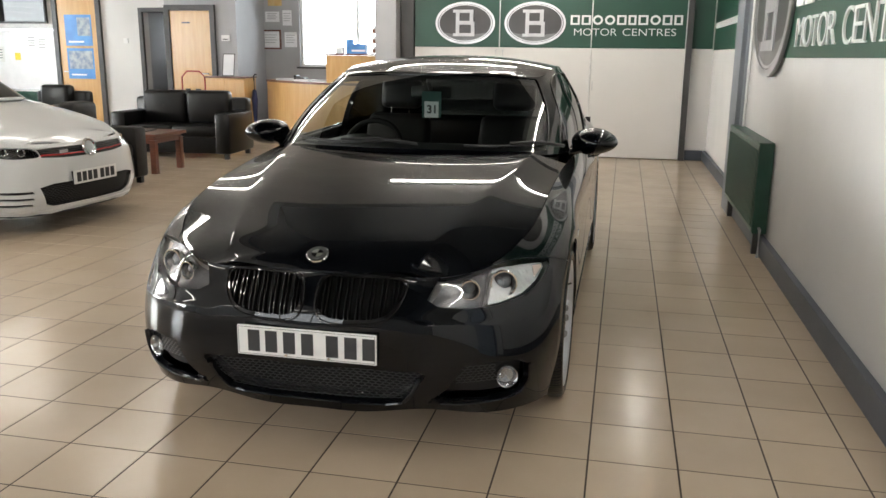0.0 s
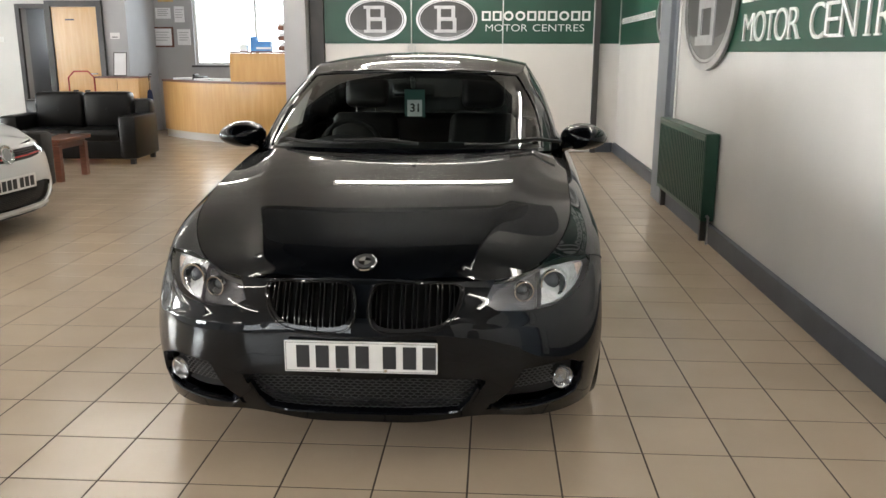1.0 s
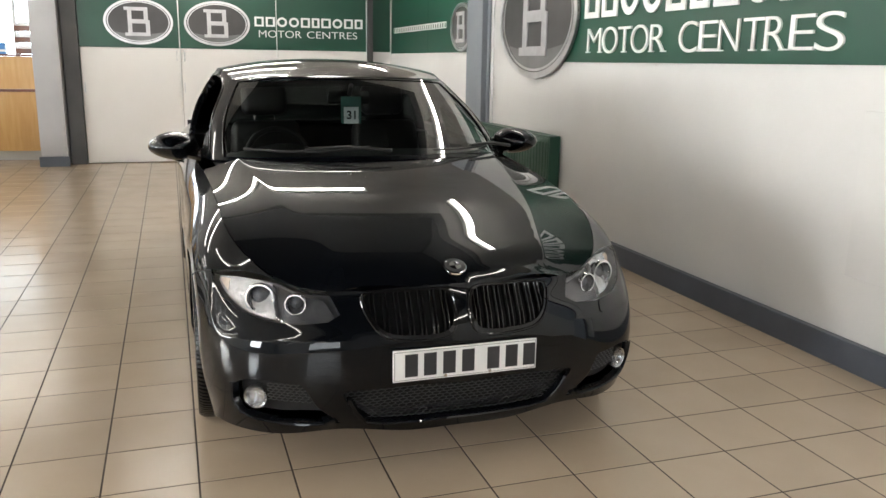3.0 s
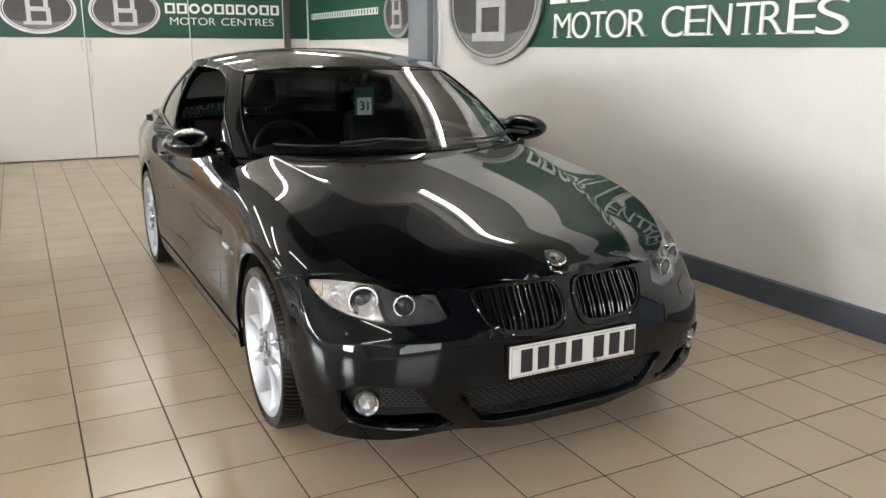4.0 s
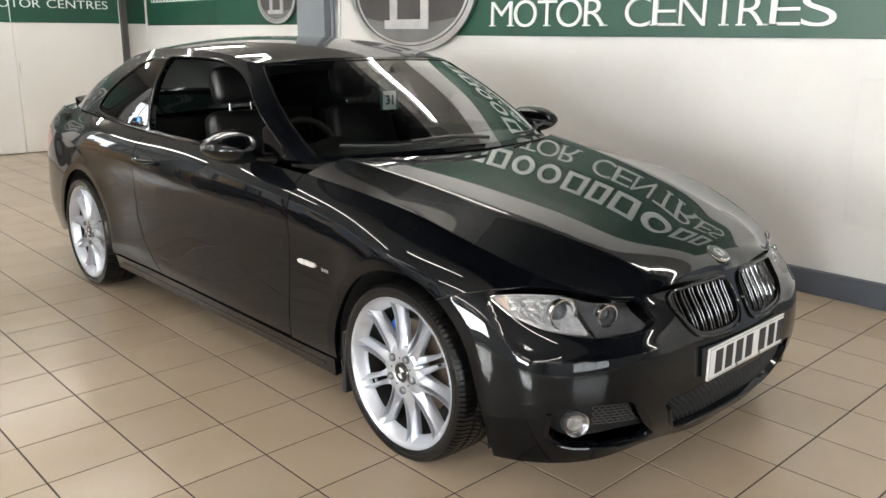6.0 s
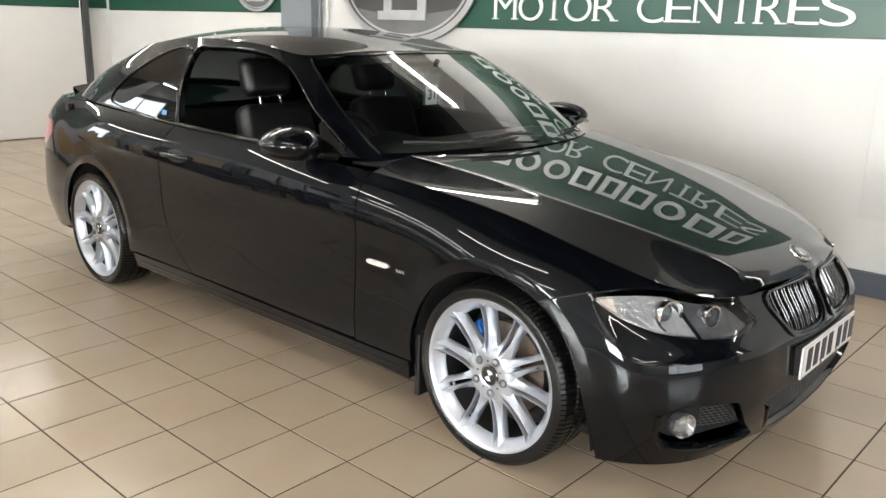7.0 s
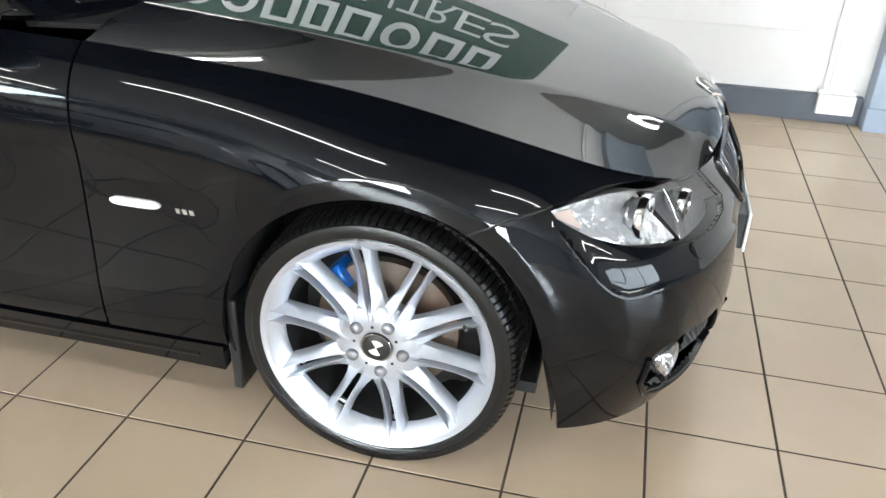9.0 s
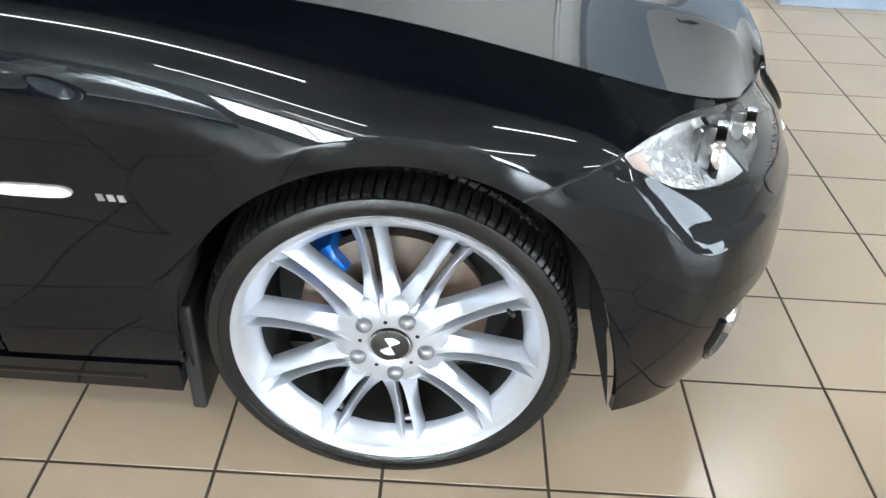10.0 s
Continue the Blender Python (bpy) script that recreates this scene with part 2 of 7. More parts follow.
structure("wall_return", boxes((-6.99, -6.85, DOOR_Y + .15, WIN_Y, 0, CEIL)), M_GREYWALL, "pale grey return wall")
structure("wall_window", boxes((-7.0, -6.14, WIN_Y, WIN_Y + .2, 0, CEIL), (-6.14, -3.3, WIN_Y, WIN_Y + .2, 0, 1.18), (-6.14, -3.3, WIN_Y, WIN_Y + .2, 2.62, CEIL)), M_GREYWALL, "grey painted wall round the office window")
structure("wall_office", boxes((-3.3, -3.16, BACK_Y + .3, WIN_Y + .2, 0, CEIL)), M_GREYWALL, "grey painted side wall behind the counter")
structure("wall_passage", boxes((-8.9, -7.9, DOOR_Y + 1.6, DOOR_Y + 1.7, 0, CEIL), (-9.0, -8.9, DOOR_Y + .15, DOOR_Y + 1.7, 0, CEIL), (-8.0, -7.9, DOOR_Y + .15, DOOR_Y + 1.6, 0, CEIL)), M_GREYWALL, "grey passage wall beyond the open doorway")
structure("ceiling", boxes((WEST - .2, FAR_X + .2, RECESS, WIN_Y + .8, CEIL, CEIL + .1), (.12, WALL_X + .2, SOUTH - .2, RECESS, CEIL, CEIL + .1), (WEST - .2, -3.05, SOUTH - .2, RECESS, CEIL, CEIL + .1)), M_CEIL, "dull grey suspended ceiling round a dark recess", "ceiling")
structure("ceiling_recess", boxes((-3.05, -2.95, SOUTH - .2, RECESS, CEIL + .004, 4.2), (.02, .12, SOUTH - .2, RECESS, CEIL + .004, 4.2), (-2.95, .02, RECESS - .1, RECESS, CEIL + .004, 4.2), (-2.95, .02, SOUTH - .2, SOUTH - .1, CEIL + .004, 4.2), (-3.05, .12, SOUTH - .2, RECESS, 4.2, 4.3)), M_DARKCEIL, "dark painted roof recess", "ceiling")
structure("baseboard", boxes((WALL_X - .045, WALL_X - .002, 1.83, 7.94, 0, .14), (FAR_X - .045, FAR_X - .002, 8.41, BACK_Y + .04, 0, .14), bevel=.004), M_BASE, "slate grey painted skirting board", "skirting")
structure("baseboard_north", boxes((.845, FAR_X - .05, BACK_Y + .026, BACK_Y + .066, 0, .14), (-3.66, -3.30, BACK_Y - .27, BACK_Y - .232, 0, .13), bevel=.004), M_BASE, "slate grey painted skirting board", "skirting")
structure("pillar_east", boxes((.955, FAR_X - .003, 7.95, 8.40, 0, CEIL), bevel=.006), M_PILLAR, "blue-grey painted pier on the wall", "pillar")
structure("pillar_front", boxes((.915, WALL_X - .003, 1.2, 1.82, 0, CEIL), (.90, WALL_X - .003, 1.19, 1.83, 0, .12), bevel=.006), mat("pale_blue_paint", (.26, .31, .38), .5, color2=(.23, .275, .34), scale=2), "pale blue painted pier beside the wall", "pillar")
structure("pillar_counter", boxes((-3.64, -3.32, BACK_Y - .23, BACK_Y + .3, 0, CEIL), bevel=.006), M_GREYWALL, "grey painted pier beside the counter", "pillar")


# trunking on the wall
tr = thing("cable_trunking", "white plastic cable trunking running up the wall", "trunking", pose(WALL_X, 1.96, 0))
part("cover", boxes((-.03, -.002, -.07, .07, .16, CEIL - .01), bevel=.004), M_WHITEPLASTIC, tr)
part("cover_strip", boxes((-.042, -.03, -.012, .045, .16, CEIL - .01), bevel=.002), M_WHITEPLASTIC, tr)
part("end_box", boxes((-.075, -.046, -.09, .09, .05, .15), (-.046, -.002, -.09, .09, .142, .165), bevel=.004), M_WHITEPLASTIC, tr)

# raised panel on the wall
wp = thing("wall_panel", "white painted access panel on the wall", "panel", pose(WALL_X, 2.5, 0))
part("board", boxes((-.014, -.002, -.45, .66, .44, 1.22), bevel=.003), M_WALL, wp)

# folding doors
def folding_door(x0, x1, handle):
    d = thing("folding_door", "white painted folding door leaf below a green sign band", "door", pose((x0 + x1) / 2, BACK_Y, 0), group="folding doors")
    w = (x1 - x0) / 2
    part("leaf", boxes((-w + .004, w - .004, 0, .045, .012, 1.535), bevel=.003), M_DOORWHITE, d)
    part("green_panel", boxes((-w + .003, w - .003, -.002, .045, 1.54, 2.42), bevel=.002), M_GREEN, d, "deep green sign panel")
    # unseen rail, made dark only to dim the reflection in the car roof
    part("unseen_top_rail", boxes((-w + .004, w - .004, 0, .045, 2.424, CEIL - .01)), M_FRAME, d)
    part("edge_strip", boxes((w - .012, w - .002, -.006, -.0005, .02, 2.42)), M_WHITEPLASTIC, d)
    if handle:
        s = handle
        part("handle", tube(bmesh.new(), [(s * (w - .05), -.003, 1.50), (s * (w - .05), -.045, 1.50), (s * (w - .05), -.045, 1.38), (s * (w - .05), -.003, 1.38)], .011, 8), M_SILVER, d, "small steel pull handle", True)
    part("flush_bolt", boxes((-w + .03, -w + .042, -.004, .0, .95, 1.08)), M_SILVER, d)
    return d


for x0, x1, hd in ((-3.10, -1.835, 1), (-1.835, -.53, -1), (-.53, .755, 0)):
    folding_door(x0, x1, hd)
fr = thing("door_frame", "dark grey painted frame round the folding doors", "frame", pose(0, BACK_Y, 0), kind="structure")
part("jamb", boxes((.76, .835, -.05, .065, 0, CEIL), bevel=.003), M_FRAME, fr)
part("jamb", boxes((-3.30, -3.105, -.05, .065, 0, CEIL), bevel=.003), M_FRAME, fr)


# ---- signs ----
def hollow(bm, x0, x1, z0, z1, t, d):
    """A plain upright block with a window in it."""
    for b in ((x0, x0 + t, z0, z1), (x1 - t, x1, z0, z1), (x0 + t, x1 - t, z0, z0 + t * .85), (x0 + t, x1 - t, z1 - t * .85, z1)):
        box(bm, b[0], b[1], -d, 0, b[2], b[3])
    return bm


def oval(bm, a, b, y0, y1, n=64, inner=0.0):
    out0 = [bm.verts.new((a * math.cos(2 * math.pi * i / n), y0, b * math.sin(2 * math.pi * i / n))) for i in range(n)]
    out1 = [bm.verts.new((a * math.cos(2 * math.pi * i / n), y1, b * math.sin(2 * math.pi * i / n))) for i in range(n)]
    if inner:
        k0, k1 = (a - inner) / a, (b - inner) / b
        in0 = [bm.verts.new((v.co.x * k0, y0, v.co.z * k1)) for v in out0]
        in1 = [bm.verts.new((v.co.x * k0, y1, v.co.z * k1)) for v in out0]
        for i in range(n):
            j = (i + 1) % n
            for q in ((out0[i], out0[j], out1[j], out1[i]), (in0[i], in1[i], in1[j], in0[j]), (out0[i], in0[i], in0[j], out0[j]), (out1[i], out1[j], in1[j], in1[i])):
                bm.faces.new(q)
    else:
        for i in range(n):
            j = (i + 1) % n
            bm.faces.new((out0[i], out0[j], out1[j], out1[i]))
        bm.faces.new(out0[::-1])
        bm.faces.new(out1)
    return bm


M_SILVERPAINT = mat("silver_sign_paint", (0.50, 0.50, 0.51), 0.35, 0.3, color2=(0.42, 0.42, 0.43), scale=9)


M_BADGEGREY = mat("badge_grey", (0.17, 0.17, 0.17), 0.3, color2=(0.12, 0.12, 0.12), scale=3)


def badge(m, a, b, name="oval_badge", group="oval badges"):
    """An oval plaque with a silver rim and a plain twin-window device."""
    o = thing(name, "dark oval sign badge with a silver rim and device", "sign", m, group=group)
    part("plaque", oval(bmesh.new(), a, b, -.022, 0), M_OVAL, o)
    part("rim", oval(bmesh.new(), a, b, -.032, -.004, inner=.030 * a / .44), M_SILVER, o, "silver rim", True)
    part("inner_rim", oval(bmesh.new(), a * .90, b * .88, -.027, -.02, inner=.012 * a / .44), M_SILVER, o)
    bm = bmesh.new()
    vs = [bm.verts.new((a * .86 * math.cos(q), -.0232, b * .84 * math.sin(q))) for q in [radians(212 + 116 * i / 20) for i in range(21)]]
    up = [bm.verts.new((v.co.x, -.0232, b * (-.445 - .10 * (1 - (v.co.x / (a * .73)) ** 2)))) for v in vs[1:-1]]
    bm.faces.new(vs + up[::-1])
    part("lower_field", bm, M_BADGEGREY, o, "pale grey lower field")
    k = b / .295
    for x1, z0, z1, d in ((.12, -.015, .185, .012), (.14, -.185, .02, .0125)):
        p = part("device", hollow(bmesh.new(), -.135 * k, x1 * k, z0 * k, z1 * k, .052 * k, d), M_SILVERPAINT, o, "plain silver device")
        p.location = (0, -.022, 0)
    for z in (-.185, .145):
        p = part("serif", boxes((-.175 * k, -.13 * k, -.0128, 0, z * k, (z + .04) * k)), M_SILVERPAINT, o)
        p.location = (0, -.022, 0)
    return o


def bar_word(parent, widths, x0, x1, z0, z1, stroke, depth=.012):
    """Plain blocks in place of a name."""
    n = sum(widths)
    unit = (x1 - x0) / (n + .22 * (len(widths) - 1))
    x = x0
    for w in widths:
        if w > 1.08:
            o = part("name_ring", oval(bmesh.new(), w * unit / 2, (z1 - z0) / 2, -depth, 0, 32, stroke), M_LETTER, parent)
            o.location = (x + w * unit / 2, 0, (z0 + z1) / 2)
        else:
            part("name_block", hollow(bmesh.new(), x, x + w * unit, z0, z1, stroke, depth), M_LETTER, parent)
        x += (w + .22) * unit


def words(parent, body, x, z, size, width, height=None):
    bm = text_mesh(body, size, width, .012)
    if height:
        hs = [v.co.y for v in bm.verts]
        k = height / (max(hs) - min(hs))
        for v in bm.verts:
            v.co.y *= k
    o = part("lettering", bm, M_LETTER, parent, "white raised lettering")
    o.matrix_basis = pose(x, -.006, z, 90, 0, 0)
    return o


NAME = (1.0, 1.0, 1.1, 1.1, 1.0, .85, 1.05, 1.1, 1.0, .9)
# on the folding doors (the lettering is stuck to the panels)
s1 = thing("door_sign", "white sign lettering on the green folding doors", "sign", pose(0, BACK_Y - .003, 0))
bar_word(s1, NAME, -.835, .69, 1.855, 1.985, .028)
words(s1, "MOTOR", -.485, 1.757, .14, .59, .095)
words(s1, "CENTRES", .25, 1.757, .14, .72, .095)
for cx in (-2.345, -1.335):
    badge(pose(cx, BACK_Y - .003, 1.875), .435, .295)
# along the long wall: near board, far board
EAST = pose(0, 0, 0, 0, 0, -90)
nb = thing("wall_sign", "large green wall sign with white lettering", "sign", pose(WALL_X, 0, 0, 0, 0, -90))
part("board", boxes((-6.62, -3.06, -.014, -.002, 1.425, 2.42), bevel=.002), M_GREEN, nb)
# letter, its two ends along the wall, and where its feet carry serifs
for ch, y0, y1, feet in (("M", 5.870, 5.664, (.06, .94)), ("O", 5.641, 5.428, ()), ("T", 5.416, 5.245, (.5,)), ("O", 5.242, 5.024, ()), ("R", 5.002, 4.829, (.10, .92)), ("C", 4.673, 4.484, ()), ("E", 4.465, 4.295, (.10,)), ("N", 4.277, 4.098, (.08,)),
                         ("T", 4.063, 3.892, (.5,)), ("R", 3.885, 3.726, (.10, .92)), ("E", 3.695, 3.522, (.10,)), ("S", 3.519, 3.328, ())):
    o = words(nb, ch, 0, 0, .3, y0 - y1, .185 if ch in "OCS" else .175)
    o.matrix_basis = pose(-(y0 + y1) / 2, -.02, 1.582, 90, 0, 0)
    for f in feet:
        x = -y0 + (y0 - y1) * f
        part("serif", boxes((x - .030, x + .030, -.026, -.0145, 1.4945, 1.503)), M_LETTER, nb)
blk = thing("sign_name", "white raised name blocks on the green wall sign", "sign", pose(WALL_X - .015, 0, 0, 0, 0, -90))
bar_word(blk, NAME, -5.93, -3.34, 1.745, 2.02, .050)
badge(pose(WALL_X - .016, 6.80, 1.80, 0, 0, -90), .785, .518, "large_oval_badge", "wall badges")
fb = thing("far_wall_sign", "green sign band on the wall beyond the pier", "sign", pose(FAR_X, 0, 0, 0, 0, -90))
part("board", boxes((-12.13, -10.32, -.012, -.002, 1.52, 2.42), bevel=.002), M_GREEN, fb)
part("board", boxes((-10.318, -8.42, -.012, -.002, 1.52, 2.42), bevel=.002), M_GREEN, fb)
wa = thing("web_address", "white plain bars of a web address on the sign band", "sign", pose(FAR_X - .013, 0, 0, 0, 0, -90))
bar_word(wa, (1,) * 26, -11.98, -9.58, 1.80, 1.875, .012, .004)
badge(pose(FAR_X - .014, 8.98, 1.79, 0, 0, -90), .36, .262)
ns = thing("corner_sign", "plain green sign band in the corner", "sign", pose(0, BACK_Y + .068, 0))
part("board", boxes((.84, FAR_X - .02, -.012, -.002, 1.54, 2.42)), M_GREEN, ns)


# ---- radiator ----
def radiator():
    r = thing("radiator", "dark green painted panel radiator with feet", "radiator", pose(WALL_X + .022, 7.13, 0))
    bm = boxes((-.135, -.105, -.85, .85, .17, .815), bevel=.012)
    part("front_panel", bm, M_RADIATOR, r)
    for i in range(28):
        y = -.80 + i * .0592
        part("flute", boxes((-.141, -.1345, y - .013, y + .013, .21, .775), bevel=.0025), M_RADIATOR, r)
    part("back_panel", boxes((-.06, -.03, -.85, .85, .17, .815), bevel=.01), M_RADIATOR, r)
    part("top_grille", boxes((-.135, -.03, -.85, .85, .815, .83), bevel=.003), M_RADIATOR, r)
    for y in (-.855, .855):
        part("side_cover", boxes((-.132, -.033, y - .006, y + .006, .17, .825), bevel=.002), M_RADIATOR, r)
    for y in (-.76, .76):
        part("foot", boxes((-.11, -.05, y - .02, y + .02, 0, .17), bevel=.003), M_FRAME, r)
    part("valve", tube(bmesh.new(), [(-.085, -.86, .21), (-.085, -.90, .21), (-.085, -.90, .0)], .011, 8), M_SILVER, r, "", True)
    part("pipe", tube(bmesh.new(), [(-.085, .86, .21), (-.085, .90, .21), (-.085, .90, .0)], .011, 8), M_FRAME, r, "", True)


radiator()
pp = thing("heating_pipe", "grey painted pipe running up beside the pier", "pipe", pose(WALL_X - .035, 7.88, 0))
part("riser", tube(bmesh.new(), [(0, 0, .83), (0, 0, CEIL)], .018, 10), M_PILLAR, pp, "", True)
part("riser", tube(bmesh.new(), [(.005, -.09, .83), (.005, -.09, CEIL)], .010, 8), M_WHITEPLASTIC, pp, "", True)


# ---- strip lights ----
def strip_light(x, y, along_x=False, length=1.75):
    s = thing("strip_light", "white ceiling batten with a lit fluorescent tube", "light", pose(x, y, CEIL, 0, 0, 90 if along_x else 0), group="strip lights")
    h = length / 2
    part("batten", boxes((-.045, .045, -h, h, -.05, -.001), bevel=.004), M_WHITEPLASTIC, s)
    part("tube", tube(bmesh.new(), [(0, -h + .03, -.075), (0, h - .03, -.075)], .019, 10), M_TUBE, s, "lit tube", True)
    for e in (-h + .015, h - .015):
        part("end_cap", boxes((-.02, .02, e - .012, e + .012, -.095, -.05), bevel=.003), M_WHITEPLASTIC, s)


for x, y, ax in ((.33, 5.5, 0), (.33, 2.1, 0), (.33, -1.2, 0), (.33, 9.4, 0), (-1.25, 6.9, 1), (-4.4, 6.9, 1), (-1.75, 8.25, 1), (-4.6, 8.25, 1), (-1.25, 11.2, 1), (-4.4, 11.4, 1), (-3.85, 4.4, 0), (-3.85, 1.2, 0), (-3.85, -2.0, 0),
                 (-4.6, -3.9, 1), (-7.4, -3.9, 1), (.33, -3.9, 0), (-7.6, 8.4, 1), (-6.6, 4.2, 0), (-6.6, .8, 0), (-9.4, 10.4, 1), (-9.6, 4.0, 0)):
    strip_light(x, y, ax)


# ---- windows ----
def window(name, label, x0, x1, z0, z1, m, bars, bright):
    w = thing(name, label, "window", m, kind="structure")
    t = .05
    part("frame", boxes((x0, x1, 0, .07, z0, z0 + t), (x0, x1, 0, .07, z1 - t, z1), (x0, x0 + t, 0, .07, z0 + t, z1 - t), (x1 - t, x1, 0, .07, z0 + t, z1 - t), bevel=.004), M_WHITEPLASTIC, w)
    for b in bars:
        part("mullion", boxes((b - .025, b + .025, 0, .07, z0 + t, z1 - t), bevel=.004), M_WHITEPLASTIC, w)
    p = part("pane", boxes((x0 + t, x1 - t, .03, .036, z0 + t, z1 - t)), M_PANE, w, "clear glass")
    p.visible_shadow = False
    part("sill", boxes((x0 - .05, x1 + .05, -.12, .0, z0 - .035, z0 - .002), bevel=.004), M_FRAME, w, "dark window sill")
    return w


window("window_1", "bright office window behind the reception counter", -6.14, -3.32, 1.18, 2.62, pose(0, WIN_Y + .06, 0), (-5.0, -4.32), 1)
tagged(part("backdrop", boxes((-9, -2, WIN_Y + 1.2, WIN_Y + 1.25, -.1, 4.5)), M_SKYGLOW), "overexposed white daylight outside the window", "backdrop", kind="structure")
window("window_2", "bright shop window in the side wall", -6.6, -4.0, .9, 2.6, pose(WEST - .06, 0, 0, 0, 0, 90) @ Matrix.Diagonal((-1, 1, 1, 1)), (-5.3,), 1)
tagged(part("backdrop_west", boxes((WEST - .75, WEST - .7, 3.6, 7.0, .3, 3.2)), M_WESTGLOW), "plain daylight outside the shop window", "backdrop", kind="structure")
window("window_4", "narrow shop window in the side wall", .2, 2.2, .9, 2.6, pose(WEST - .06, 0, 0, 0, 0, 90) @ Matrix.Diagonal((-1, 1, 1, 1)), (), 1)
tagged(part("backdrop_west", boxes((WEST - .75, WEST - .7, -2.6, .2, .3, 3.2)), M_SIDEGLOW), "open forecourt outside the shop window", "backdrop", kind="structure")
# out of view: added so that the pale wall by the doorway gets more light
window("window_5", "unseen window added to brighten the lounge wall", -12.6, -10.8, .9, 2.6, pose(WEST - .06, 0, 0, 0, 0, 90) @ Matrix.Diagonal((-1, 1, 1, 1)), (), 1)
tagged(part("backdrop_west", boxes((WEST - .75, WEST - .7, 10.4, 13.0, .3, 3.2)), M_LOUNGEFILL), "glowing fill panel behind the added lounge window", "backdrop", kind="structure")
# out of view: added to throw fill light on the nose, floor and wall
window("window_3", "unseen wide window added to light the front", 2.6, 6.5, .5, 2.4, pose(0, SOUTH - .06, 0, 0, 0, 180), (3.9, 5.2), 1)
tagged(part("backdrop_south", boxes((-8.5, 1.2, SOUTH - 1.6, SOUTH - 1.55, -.1, 4.5)), M_FRONTFILL), "glowing fill panel behind the added front window", "backdrop", kind="structure")

bm = boxes((WEST - .2, FAR_X + .2, SOUTH - .2, WIN_Y + 1.2, -.12, -.0013))
FLOOR = structure("floor", bm, M_GROUT, "beige floor tiles laid square with dark joints", "floor")


# ---- body surfaces ----
def spline_matrix(t):
    """Second derivatives of the natural cubic through values at t, as a matrix."""
    n = len(t)
    h = np.diff(t)
    a, r = np.eye(n), np.zeros((n, n))
    for i in range(1, n - 1):
        a[i, i - 1:i + 2] = h[i - 1], 2 * (h[i - 1] + h[i]), h[i]
        r[i, i - 1:i + 2] = 6 / h[i - 1], -6 / h[i - 1] - 6 / h[i], 6 / h[i]
    return np.linalg.solve(a, r)


def spline_eval(t, f, m, x):
    """f, m: (n, k); x: (p,). Returns (p, k)."""
    i = np.clip(np.searchsorted(t, x, side="right") - 1, 0, len(t) - 2)
    h = (t[i + 1] - t[i])[:, None]
    a, b = ((t[i + 1] - x)[:, None]) / h, ((x - t[i])[:, None]) / h
    return a * f[i] + b * f[i + 1] + ((a ** 3 - a) * m[i] + (b ** 3 - b) * m[i + 1]) * h * h / 6


def curve1(pts):
    """A smooth function through (t, value) pairs."""
    t, f = np.array([p[0] for p in pts], float), np.array([[p[1]] for p in pts], float)
    m = spline_matrix(t) @ f
    return lambda x: spline_eval(t, f, m, np.clip(np.atleast_1d(np.asarray(x, float)), t[0], t[-1]))[:, 0]


